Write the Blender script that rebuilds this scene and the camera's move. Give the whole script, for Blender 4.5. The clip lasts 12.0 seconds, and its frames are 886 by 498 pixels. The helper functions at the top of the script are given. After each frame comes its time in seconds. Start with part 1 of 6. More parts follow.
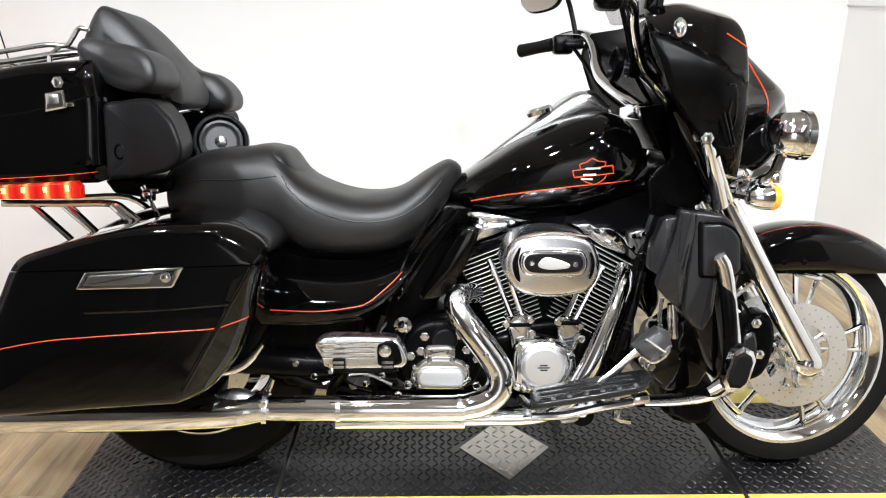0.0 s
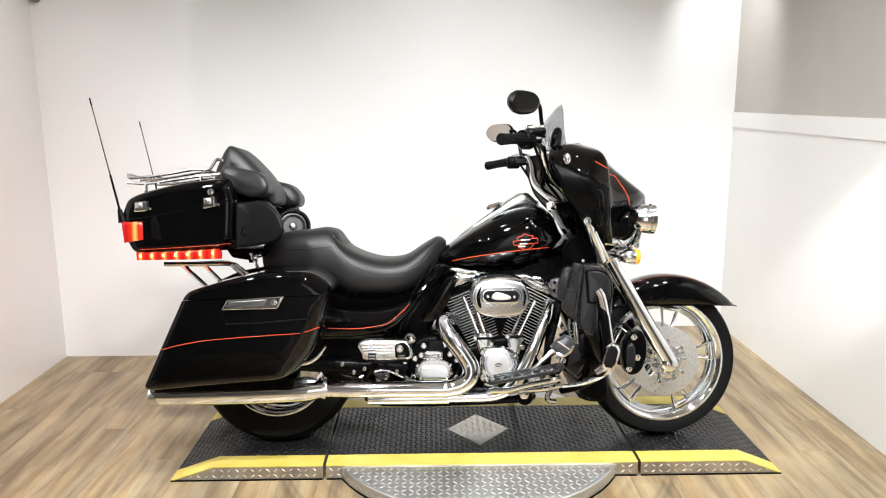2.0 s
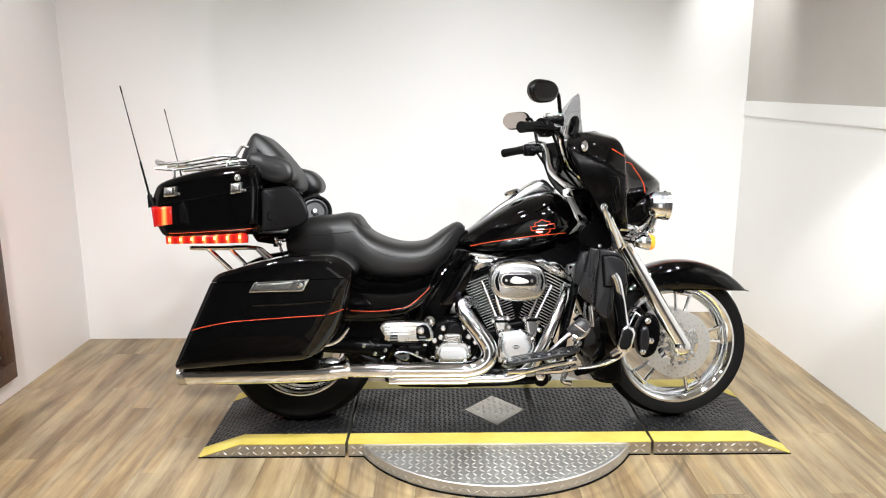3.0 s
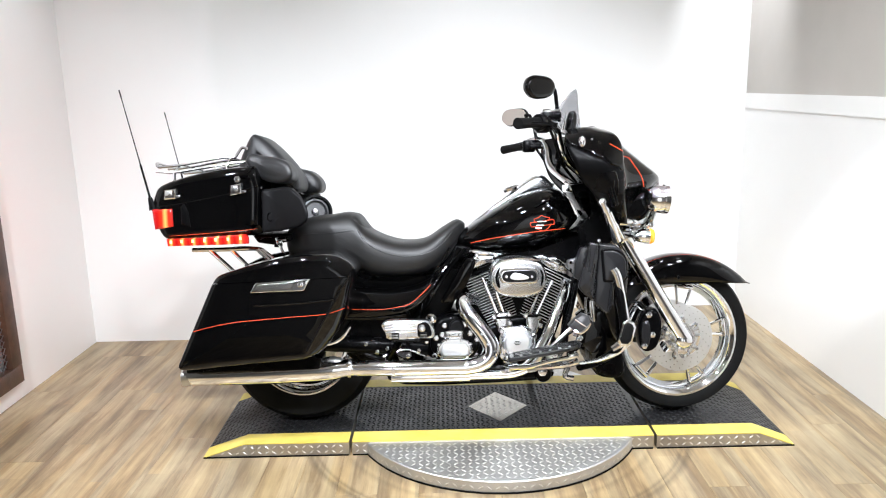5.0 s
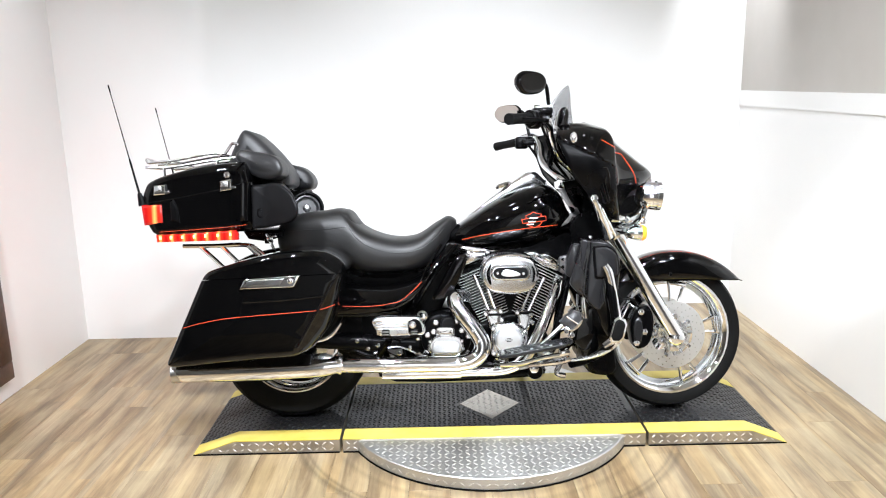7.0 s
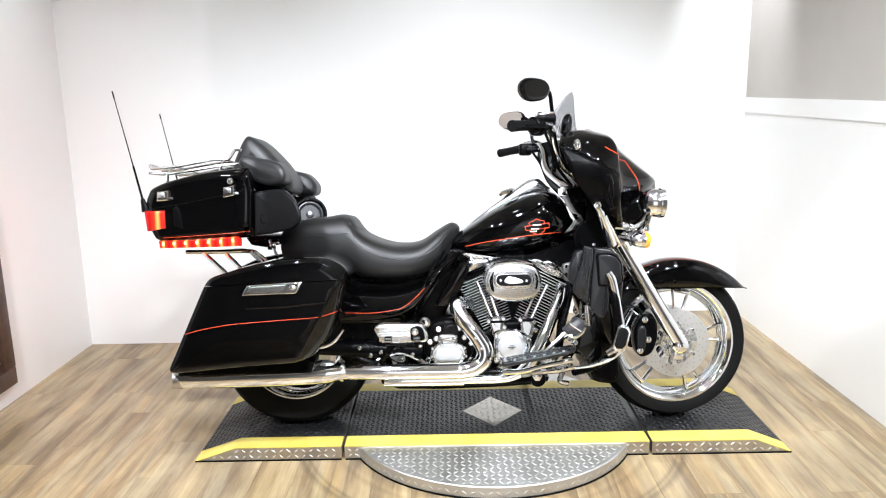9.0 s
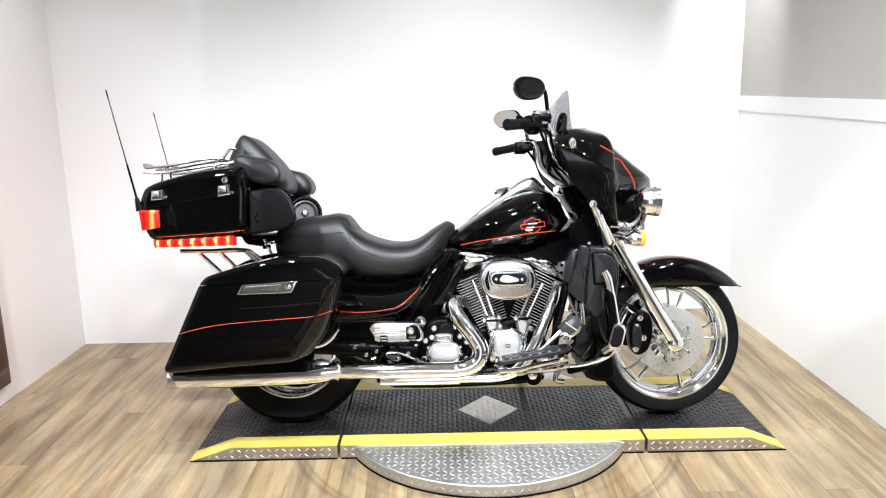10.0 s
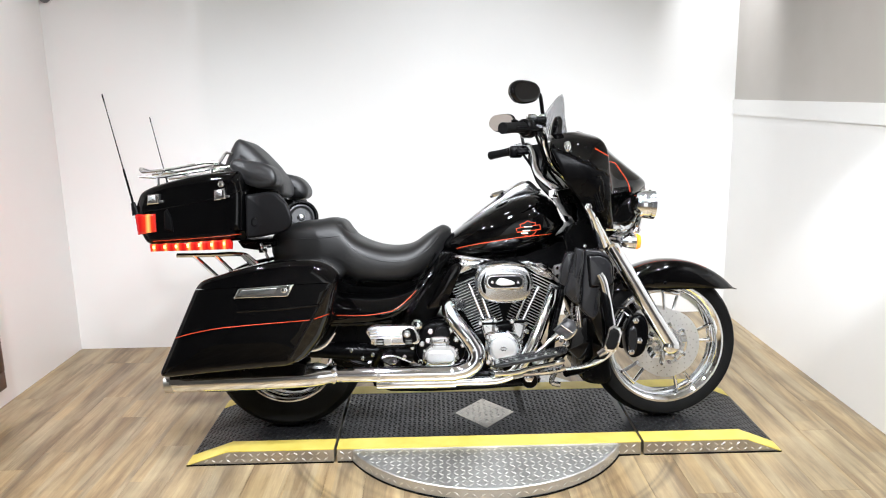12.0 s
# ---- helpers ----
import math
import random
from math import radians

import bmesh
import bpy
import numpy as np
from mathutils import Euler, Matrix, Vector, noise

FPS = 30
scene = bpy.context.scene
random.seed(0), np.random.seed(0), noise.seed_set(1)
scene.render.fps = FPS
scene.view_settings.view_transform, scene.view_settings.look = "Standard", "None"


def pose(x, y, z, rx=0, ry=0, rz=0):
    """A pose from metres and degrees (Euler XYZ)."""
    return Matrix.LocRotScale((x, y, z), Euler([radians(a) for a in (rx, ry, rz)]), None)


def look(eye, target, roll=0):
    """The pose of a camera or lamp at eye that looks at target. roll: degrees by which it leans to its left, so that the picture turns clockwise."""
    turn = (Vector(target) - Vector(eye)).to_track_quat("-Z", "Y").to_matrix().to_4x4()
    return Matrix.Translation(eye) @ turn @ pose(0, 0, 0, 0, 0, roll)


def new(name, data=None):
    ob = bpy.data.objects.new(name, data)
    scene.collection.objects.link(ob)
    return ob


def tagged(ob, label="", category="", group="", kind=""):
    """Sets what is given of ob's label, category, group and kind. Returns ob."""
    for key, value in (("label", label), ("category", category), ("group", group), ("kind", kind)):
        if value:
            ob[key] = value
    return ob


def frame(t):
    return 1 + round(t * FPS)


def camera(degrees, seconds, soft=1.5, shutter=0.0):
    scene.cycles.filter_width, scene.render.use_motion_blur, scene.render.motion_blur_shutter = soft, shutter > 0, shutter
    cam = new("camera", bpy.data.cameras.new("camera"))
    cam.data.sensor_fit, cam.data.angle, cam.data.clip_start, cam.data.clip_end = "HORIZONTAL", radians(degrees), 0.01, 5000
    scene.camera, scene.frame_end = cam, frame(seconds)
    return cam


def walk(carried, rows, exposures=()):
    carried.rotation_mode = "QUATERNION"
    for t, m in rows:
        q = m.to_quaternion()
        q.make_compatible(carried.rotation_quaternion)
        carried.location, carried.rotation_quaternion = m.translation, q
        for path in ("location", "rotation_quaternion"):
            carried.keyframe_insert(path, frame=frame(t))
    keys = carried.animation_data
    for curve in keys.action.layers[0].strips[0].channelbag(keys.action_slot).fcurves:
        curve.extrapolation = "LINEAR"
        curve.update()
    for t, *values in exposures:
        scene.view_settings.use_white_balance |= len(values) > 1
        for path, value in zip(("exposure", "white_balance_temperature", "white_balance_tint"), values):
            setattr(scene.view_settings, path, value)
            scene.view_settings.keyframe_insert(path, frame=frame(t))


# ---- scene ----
cam = camera(61.0, 12.0, 1.1)
PATH = [
    (0, (-0.186, -1.859, 1.29), (-0.153, 0.04, 0.662), 0.2),
    (0.5, (-0.2, -2.243, 1.374), (-0.139, -0.301, 0.898), -1.8),
    (1, (-0.28, -2.569, 1.432), (-0.261, -0.619, 0.984), -0.6),
    (1.5, (-0.174, -2.841, 1.441), (-0.161, -0.884, 1.026), 1.1),
    (2, (-0.169, -2.993, 1.455), (-0.137, -1.032, 1.063), -0.3),
    (2.5, (-0.232, -3.064, 1.452), (-0.228, -1.114, 1.008), -0.2),
    (3, (-0.224, -3.072, 1.459), (-0.208, -1.117, 1.036), -0.2),
    (5, (-0.197, -3.082, 1.459), (-0.199, -1.128, 1.031), -1.3),
    (5.5, (-0.197, -3.082, 1.457), (-0.193, -1.127, 1.036), -1.4),
    (6, (-0.183, -3.086, 1.454), (-0.173, -1.13, 1.037), -1.1),
    (6.5, (-0.177, -3.077, 1.45), (-0.185, -1.123, 1.022), -1.1),
    (7, (-0.17, -3.071, 1.446), (-0.167, -1.117, 1.015), -1.2),
    (9, (-0.16, -3.063, 1.449), (-0.171, -1.107, 1.033), -1.1),
    (9.5, (-0.167, -3.061, 1.446), (-0.164, -1.104, 1.034), -1.1),
    (10, (-0.166, -3.06, 1.451), (-0.161, -1.105, 1.03), -1.1),
    (10.5, (-0.169, -3.062, 1.443), (-0.161, -1.104, 1.033), -1.3),
    (11, (-0.169, -3.066, 1.441), (-0.157, -1.107, 1.039), -1.3),
    (11.5, (-0.166, -3.069, 1.448), (-0.164, -1.11, 1.043), -1.1),
    (12, (-0.165, -3.069, 1.446), (-0.15, -1.112, 1.038), -1.2),
]
EXPOSURES = [(0.0, -0.05, 6250, 10), (1.5, 0.0, 6350, 10), (3.0, -0.1, 6350, 10), (5.0, 0.15, 6000, 10), (9.5, 0.2, 6000, 10), (10.5, 0.06, 6050, 10), (12.0, 0.0, 6100, 10)]
walk(cam, [(t, look(eye, target, roll)) for t, eye, target, roll in PATH], EXPOSURES)

from mathutils.bvhtree import BVHTree

# ---------------------------------------------------------------- light
world = bpy.data.worlds.new("world")
scene.world = world
world.use_nodes = True
world.node_tree.nodes["Background"].inputs[0].default_value = (0.9, 0.95, 1.0, 1)
world.node_tree.nodes["Background"].inputs[1].default_value = 0.02

LAMP_POWER = 59.0


# ---------------------------------------------------------------- materials
def material(name, color, rough=0.5, metal=0.0, coat=0.0, emit=0.0, emit_color=None, spec=0.5):
    m = bpy.data.materials.new(name)
    m.use_nodes = True
    b = m.node_tree.nodes["Principled BSDF"]
    b.inputs["Base Color"].default_value = (*color, 1)
    b.inputs["Roughness"].default_value = rough
    b.inputs["Metallic"].default_value = metal
    b.inputs["Coat Weight"].default_value = coat
    b.inputs["Coat Roughness"].default_value = 0.03
    b.inputs["Coat IOR"].default_value = 1.42
    b.inputs["Specular IOR Level"].default_value = spec
    if emit:
        b.inputs["Emission Color"].default_value = (*(emit_color or color), 1)
        b.inputs["Emission Strength"].default_value = emit
    return m


def node(m, kind, **inputs):
    n = m.node_tree.nodes.new(kind)
    for k, v in inputs.items():
        n.inputs[k.replace("_", " ")].default_value = v
    return n


def link(m, a, ao, b, bi):
    m.node_tree.links.new(a.outputs[ao], b.inputs[bi])


def shader(m):
    return m.node_tree.nodes["Principled BSDF"]


def grain(m, scale, strength, distance=0.002, detail=4.0, rough=None):
    """Fine relief, and if rough is given a slow change of gloss between its two values."""
    tc = node(m, "ShaderNodeTexCoord")
    nz = node(m, "ShaderNodeTexNoise", Scale=scale, Detail=detail)
    link(m, tc, "Object", nz, "Vector")
    bp = node(m, "ShaderNodeBump", Strength=strength, Distance=distance)
    link(m, nz, "Fac", bp, "Height")
    link(m, bp, "Normal", shader(m), "Normal")
    if rough:
        slow = node(m, "ShaderNodeTexNoise", Scale=7.0, Detail=5.0)
        link(m, tc, "Object", slow, "Vector")
        mr = node(m, "ShaderNodeMapRange", From_Min=0.3, From_Max=0.7, To_Min=rough[0], To_Max=rough[1])
        link(m, slow, "Fac", mr, "Value")
        link(m, mr, "Result", shader(m), "Roughness")
    return m


def mottled(m, c1, c2, scale, detail=5.0):
    tc = node(m, "ShaderNodeTexCoord")
    nz = node(m, "ShaderNodeTexNoise", Scale=scale, Detail=detail)
    link(m, tc, "Object", nz, "Vector")
    ramp = node(m, "ShaderNodeValToRGB")
    ramp.color_ramp.elements[0].color = (*c1, 1)
    ramp.color_ramp.elements[1].color = (*c2, 1)
    ramp.color_ramp.elements[0].position, ramp.color_ramp.elements[1].position = 0.3, 0.7
    link(m, nz, "Fac", ramp, "Fac")
    link(m, ramp, "Color", shader(m), "Base Color")
    return m


black_paint = grain(material("black_paint", (0.001, 0.001, 0.0011), 0.06, 0, 1.0, 0, None, 0.02), 14, 0.02, 0.001, 2.0, (0.03, 0.06))
shader(black_paint).inputs["Coat IOR"].default_value = 1.4
black_plastic = grain(material("black_plastic", (0.0045, 0.0045, 0.005), 0.45, 0, 0, 0, None, 0.15), 420, 0.25, 0.0006, 3.0, (0.38, 0.5))
black_satin = grain(material("black_satin", (0.0016, 0.0016, 0.0018), 0.3, 0, 0, 0, None, 0.08), 60, 0.08, 0.001, 3.0, (0.22, 0.34))
leather = grain(material("black_leather", (0.008, 0.008, 0.0087), 0.42, 0, 0, 0, None, 0.6), 260, 0.2, 0.0012, 4.0, (0.42, 0.56))
seat_vinyl = grain(material("seat_vinyl", (0.006, 0.0057, 0.0055), 0.4, 0, 0, 0, None, 0.56), 260, 0.2, 0.0012, 4.0, (0.4, 0.54))
for hide in (leather, seat_vinyl):
    shader(hide).inputs["Sheen Weight"].default_value = 0.03
    shader(hide).inputs["Sheen Roughness"].default_value = 0.4
    shader(hide).inputs["Sheen Tint"].default_value = (0.9, 0.93, 1.0, 1)
chrome = grain(material("chrome", (0.9, 0.92, 0.95), 0.05, 1.0), 25, 0.03, 0.001, 2.0, (0.025, 0.07))
polished = grain(material("polished_alloy", (0.85, 0.865, 0.89), 0.25, 1.0), 60, 0.06, 0.001, 3.0, (0.18, 0.3))
steel = grain(material("brushed_steel", (0.55, 0.54, 0.52), 0.3, 1.0), 90, 0.1, 0.001, 3.0, (0.24, 0.36))
rubber = grain(material("tyre_rubber", (0.005, 0.005, 0.005), 0.7, 0, 0, 0, None, 0.1), 180, 0.25, 0.001, 4.0, (0.5, 0.7))
orange_paint = material("orange_pinstripe", (0.6, 0.06, 0.02), 0.25, 0, 0.6)
flap_plastic = grain(material("satin_flap", (0.035, 0.035, 0.037), 0.42), 300, 0.2, 0.0006, 3.0, (0.3, 0.4))
satin_gloss = grain(material("satin_gloss", (0.012, 0.012, 0.013), 0.28, 0, 0.1, 0, None, 0.4), 40, 0.05, 0.001, 3.0, (0.2, 0.3))


def glow_lens(name, x0, pitch, width, low, peak):
    """A lit red lens: brighter and more orange near its lamps, which stand every pitch along x from x0."""
    m = material(name, (0.2, 0.003, 0.003), 0.15, 0, 0.6, 1.0)
    tc = node(m, "ShaderNodeTexCoord")
    sx = node(m, "ShaderNodeSeparateXYZ")
    link(m, tc, "Object", sx, "Vector")
    prev = sx
    for op, v in (("SUBTRACT", x0), ("PINGPONG", pitch), ("DIVIDE", width)):
        n = node(m, "ShaderNodeMath")
        n.operation = op
        link(m, prev, "X" if prev is sx else "Value", n, 0)
        n.inputs[1].default_value = v
        prev = n
    ramp = node(m, "ShaderNodeValToRGB")
    e = ramp.color_ramp.elements
    e[0].position, e[0].color = 0.0, (peak, peak * 0.3, peak * 0.07, 1)
    e[1].position, e[1].color = 1.0, (low, low * 0.015, low * 0.01, 1)
    k = e.new(0.4)
    k.color = (low * 1.5, low * 0.13, low * 0.03, 1)
    link(m, prev, "Value", ramp, "Fac")
    link(m, ramp, "Color", shader(m), "Emission Color")
    return m


# glowing red that imitates the red lights mirrored on the bag lid
red_glint = grain(material("red_glint", (0.5, 0.012, 0.01), 0.12, 0, 0.8, 0.75, (1.0, 0.03, 0.015)), 120, 0.2, 0.001)
led = material("lit_led", (1.0, 0.35, 0.12), 0.3, 0, 0, 6.0, (1.0, 0.3, 0.08))
rear_glow_mat = material("rear_glow", (0.5, 0.01, 0.01), 0.15, 0, 0.5, 18.0, (1.0, 0.05, 0.03))
amber_lens = material("amber_lens", (0.9, 0.28, 0.01), 0.15, 0, 0.8, 0.5, (1.0, 0.35, 0.02))
disc_steel = grain(material("disc_steel", (0.78, 0.78, 0.77), 0.42, 1.0), 120, 0.1, 0.001, 3.0, (0.36, 0.48))
bright_trim = grain(material("satin_chrome", (0.62, 0.62, 0.62), 0.2, 1.0), 60, 0.05, 0.001)
fin_edge = grain(material("machined_fin", (0.93, 0.93, 0.92), 0.45, 1.0), 90, 0.1, 0.001)
mirror_glass = material("mirror_glass", (0.52, 0.48, 0.44), 0.02, 1.0)
smoke_glass = material("smoked_screen", (0.55, 0.55, 0.56), 0.04, 0, 0.3)
shader(smoke_glass).inputs["Transmission Weight"].default_value = 0.9
shader(smoke_glass).inputs["IOR"].default_value = 1.1
white_paint = material("white_wall_paint", (0.82, 0.815, 0.80), 0.35)
mottled(grain(white_paint, 160, 0.10, 0.001, 4.0, (0.3, 0.33)), (0.80, 0.792, 0.768), (0.832, 0.826, 0.806), 1.3)
# wall white darkened to beige, imitating the weaker light above the ledge
dimmed_white_paint = material("dimmed_wall_paint", (0.54, 0.51, 0.465), 0.5)
mottled(grain(dimmed_white_paint, 160, 0.12, 0.001, 4.0, (0.45, 0.6)), (0.45, 0.425, 0.385), (0.495, 0.465, 0.425), 1.6)
ceiling_paint = grain(material("ceiling_paint", (0.5, 0.49, 0.475), 0.85), 120, 0.2)
# grey for unseen walls, standing in for a dim room in reflections
shade_paint = mottled(grain(material("reflection_shade_paint", (0.18, 0.175, 0.165), 0.7), 120, 0.2), (0.16, 0.155, 0.145), (0.2, 0.195, 0.185), 1.5)
yellow_rubber = grain(material("yellow_rubber", (0.66, 0.47, 0.02), 0.5), 130, 0.3, 0.001, 4.0, (0.4, 0.6))
mottled(yellow_rubber, (0.56, 0.44, 0.07), (0.68, 0.56, 0.13), 9)
mat_rubber = grain(material("mat_rubber", (0.02, 0.02, 0.021), 0.5), 200, 0.3, 0.001, 4.0, (0.3, 0.48))
mottled(mat_rubber, (0.004, 0.004, 0.0043), (0.013, 0.013, 0.0138), 6)
tread_plate = grain(material("tread_plate", (0.5, 0.49, 0.46), 0.32, 1.0), 80, 0.12, 0.001, 4.0, (0.46, 0.6))
mottled(tread_plate, (0.5, 0.495, 0.475), (0.72, 0.715, 0.695), 5)
lug_steel = grain(material("worn_lug_steel", (0.72, 0.71, 0.68), 0.45, 1.0), 80, 0.1, 0.001, 3.0, (0.45, 0.6))
skirt_steel = mottled(grain(material("skirt_steel", (0.4, 0.38, 0.35), 0.4, 1.0), 80, 0.15, 0.001, 4.0, (0.34, 0.5)), (0.38, 0.36, 0.325), (0.58, 0.555, 0.51), 7)
dark_wood = material("dark_brown_wood", (0.06, 0.03, 0.018), 0.4)
mottled(grain(dark_wood, 90, 0.2), (0.035, 0.018, 0.012), (0.10, 0.05, 0.03), 14)
dark_steel = grain(material("dark_steel", (0.3, 0.3, 0.3), 0.35, 1.0), 90, 0.1, 0.001, 3.0, (0.28, 0.42))
wire_mat = grain(material("wire_mesh", (0.25, 0.25, 0.25), 0.4, 1.0), 60, 0.1)


def plank_material():
    """Oak-look vinyl: tone by plank, streaks along y, fine pores, circular scuffs left by the turntable's wheels."""
    m = material("oak_vinyl_plank", (0.42, 0.31, 0.18), 0.38)
    tc = node(m, "ShaderNodeTexCoord")
    geo = node(m, "ShaderNodeNewGeometry")
    info = node(m, "ShaderNodeObjectInfo")
    shift = node(m, "ShaderNodeVectorMath")
    shift.operation = "MULTIPLY_ADD"
    link(m, info, "Random", shift, 0)
    shift.inputs[1].default_value = (37.0, 53.0, 11.0)
    link(m, geo, "Position", shift, 2)
    stretch = node(m, "ShaderNodeMapping")
    stretch.inputs["Scale"].default_value = (17.0, 1.5, 1.0)
    link(m, shift, "Vector", stretch, "Vector")
    streak = node(m, "ShaderNodeTexNoise", Scale=1.0, Detail=6.0, Roughness=0.62, Distortion=0.35)
    link(m, stretch, "Vector", streak, "Vector")
    ramp = node(m, "ShaderNodeValToRGB")
    e = ramp.color_ramp.elements
    e[0].position, e[0].color = 0.22, (0.12, 0.083, 0.046, 1)
    e[1].position, e[1].color = 0.78, (0.46, 0.362, 0.195, 1)
    mid = e.new(0.42)
    mid.color = (0.24, 0.173, 0.094, 1)
    mid = e.new(0.54)
    mid.color = (0.35, 0.265, 0.146, 1)
    link(m, streak, "Fac", ramp, "Fac")
    fine = node(m, "ShaderNodeMapping")
    fine.inputs["Scale"].default_value = (150.0, 6.0, 1.0)
    link(m, shift, "Vector", fine, "Vector")
    pores = node(m, "ShaderNodeTexNoise", Scale=1.0, Detail=3.0)
    link(m, fine, "Vector", pores, "Vector")
    # printed strips, three to a plank
    cell = node(m, "ShaderNodeMapping")
    cell.inputs["Scale"].default_value = (1 / 0.051, 1.15, 0.0)
    link(m, shift, "Vector", cell, "Vector")
    snapped = node(m, "ShaderNodeVectorMath")
    snapped.operation = "FLOOR"
    link(m, cell, "Vector", snapped, 0)
    dice = node(m, "ShaderNodeTexWhiteNoise")
    link(m, snapped, "Vector", dice, "Vector")
    tone = node(m, "ShaderNodeMapRange", To_Min=0.88, To_Max=1.1)
    link(m, dice, "Value", tone, "Value")
    pm = node(m, "ShaderNodeMapRange", From_Min=0.3, From_Max=0.7, To_Min=0.9, To_Max=1.06)
    link(m, pores, "Fac", pm, "Value")
    both = node(m, "ShaderNodeMath")
    both.operation = "MULTIPLY"
    link(m, tone, "Result", both, 0)
    link(m, pm, "Result", both, 1)
    blotch = node(m, "ShaderNodeTexNoise", Scale=2.6, Detail=5.0, Roughness=0.6)
    link(m, geo, "Position", blotch, "Vector")
    bl = node(m, "ShaderNodeMapRange", From_Min=0.3, From_Max=0.7, To_Min=0.8, To_Max=1.16)
    link(m, blotch, "Fac", bl, "Value")
    worn = node(m, "ShaderNodeMath")
    worn.operation = "MULTIPLY"
    link(m, both, "Value", worn, 0)
    link(m, bl, "Result", worn, 1)
    # circular scuffs round the turntable's centre
    dist = node(m, "ShaderNodeVectorMath")
    dist.operation = "DISTANCE"
    link(m, geo, "Position", dist, 0)
    dist.inputs[1].default_value = (0.01, 0.0, 0.0)
    scuff = node(m, "ShaderNodeValToRGB")
    s = scuff.color_ramp.elements
    s[0].position, s[0].color = 0.0, (1, 1, 1, 1)
    s[1].position, s[1].color = 1.0, (1, 1, 1, 1)
    for pos, v in ((0.625, 0.8), (0.655, 1.04), (0.675, 0.82), (0.70, 1.05), (0.775, 1.06), (0.79, 0.66), (0.80, 0.92), (0.815, 0.6), (0.84, 1.04), (0.9, 1.0)):
        k = s.new(pos)
        k.color = (v, v * 0.98, v * 0.95, 1)
    link(m, dist, "Value", scuff, "Fac")
    mul = node(m, "ShaderNodeMix")
    mul.data_type, mul.blend_type = "RGBA", "MULTIPLY"
    mul.inputs["Factor"].default_value = 1.0
    link(m, ramp, "Color", mul, 6)
    link(m, worn, "Value", mul, 7)
    mul2 = node(m, "ShaderNodeMix")
    mul2.data_type, mul2.blend_type = "RGBA", "MULTIPLY"
    mul2.inputs["Factor"].default_value = 1.0
    link(m, mul, 2, mul2, 6)
    link(m, scuff, "Color", mul2, 7)
    # some strips are greyer and some redder than others
    tint = node(m, "ShaderNodeValToRGB")
    tint.color_ramp.elements[0].color = (1.03, 0.985, 0.93, 1)
    tint.color_ramp.elements[1].color = (0.965, 1.0, 1.1, 1)
    sep = node(m, "ShaderNodeSeparateColor")
    link(m, dice, "Color", sep, "Color")
    link(m, sep, "Green", tint, "Fac")
    mul3 = node(m, "ShaderNodeMix")
    mul3.data_type, mul3.blend_type = "RGBA", "MULTIPLY"
    mul3.inputs["Factor"].default_value = 1.0
    link(m, mul2, 2, mul3, 6)
    link(m, tint, "Color", mul3, 7)
    link(m, mul3, 2, shader(m), "Base Color")
    bp = node(m, "ShaderNodeBump", Strength=0.15, Distance=0.001)
    link(m, pores, "Fac", bp, "Height")
    link(m, bp, "Normal", shader(m), "Normal")
    rr = node(m, "ShaderNodeMapRange", From_Min=0.3, From_Max=0.7, To_Min=0.42, To_Max=0.3)
    link(m, streak, "Fac", rr, "Value")
    link(m, rr, "Result", shader(m), "Roughness")
    return m


plank_mat = plank_material()


# ---------------------------------------------------------------- mesh tools
def finish(name, bm, mats, parent=None, label="", sharp=35.0):
    bmesh.ops.recalc_face_normals(bm, faces=bm.faces)
    me = bpy.data.meshes.new(name)
    bm.to_mesh(me)
    bm.free()
    for m in mats if isinstance(mats, (list, tuple)) else [mats]:
        me.materials.append(m)
    me.polygons.foreach_set("use_smooth", [True] * len(me.polygons))
    me.set_sharp_from_angle(angle=radians(sharp))
    ob = new(name, me)
    if parent is not None:
        ob.parent = parent
    if label:
        ob["label"] = label
    return ob


def part(name, bm, mat, parent, label="", sharp=35.0):
    return finish(name, bm, mat, parent, label, sharp)


def thing(name, m, label, category, group="", kind=""):
    ob = new(name)
    ob.empty_display_size = 0.1
    ob.matrix_world = m
    return tagged(ob, label, category, group, kind)


def spline(pts, n=6, closed=False):
    """Catmull-Rom curve through points of any dimension."""
    p = [np.array(a, float) for a in pts]
    k = len(p)
    out = []
    for i in range(k if closed else k - 1):
        a = p[(i - 1) % k] if closed or i else p[i] * 2 - p[i + 1]
        b, c = p[i], p[(i + 1) % k]
        d = p[(i + 2) % k] if closed or i + 2 < k else c * 2 - b
        for j in range(n):
            t = j / n
            out.append(0.5 * (2 * b + (c - a) * t + (2 * a - 5 * b + 4 * c - d) * t * t + (3 * b - a - 3 * c + d) * t ** 3))
    if not closed:
        out.append(p[-1])
    return out


def bridge(bm, rings, close_ring=True, cap=True):
    vs = [[bm.verts.new(tuple(float(c) for c in q)) for q in r] for r in rings]
    for a, b in zip(vs, vs[1:]):
        m = len(a)
        for i in range(m if close_ring else m - 1):
            j = (i + 1) % m
            try:
                bm.faces.new((a[i], a[j], b[j], b[i]))
            except ValueError:
                pass
    if cap:
        for r in (vs[0], vs[-1]):
            try:
                bm.faces.new(r)
            except ValueError:
                pass
    return vs


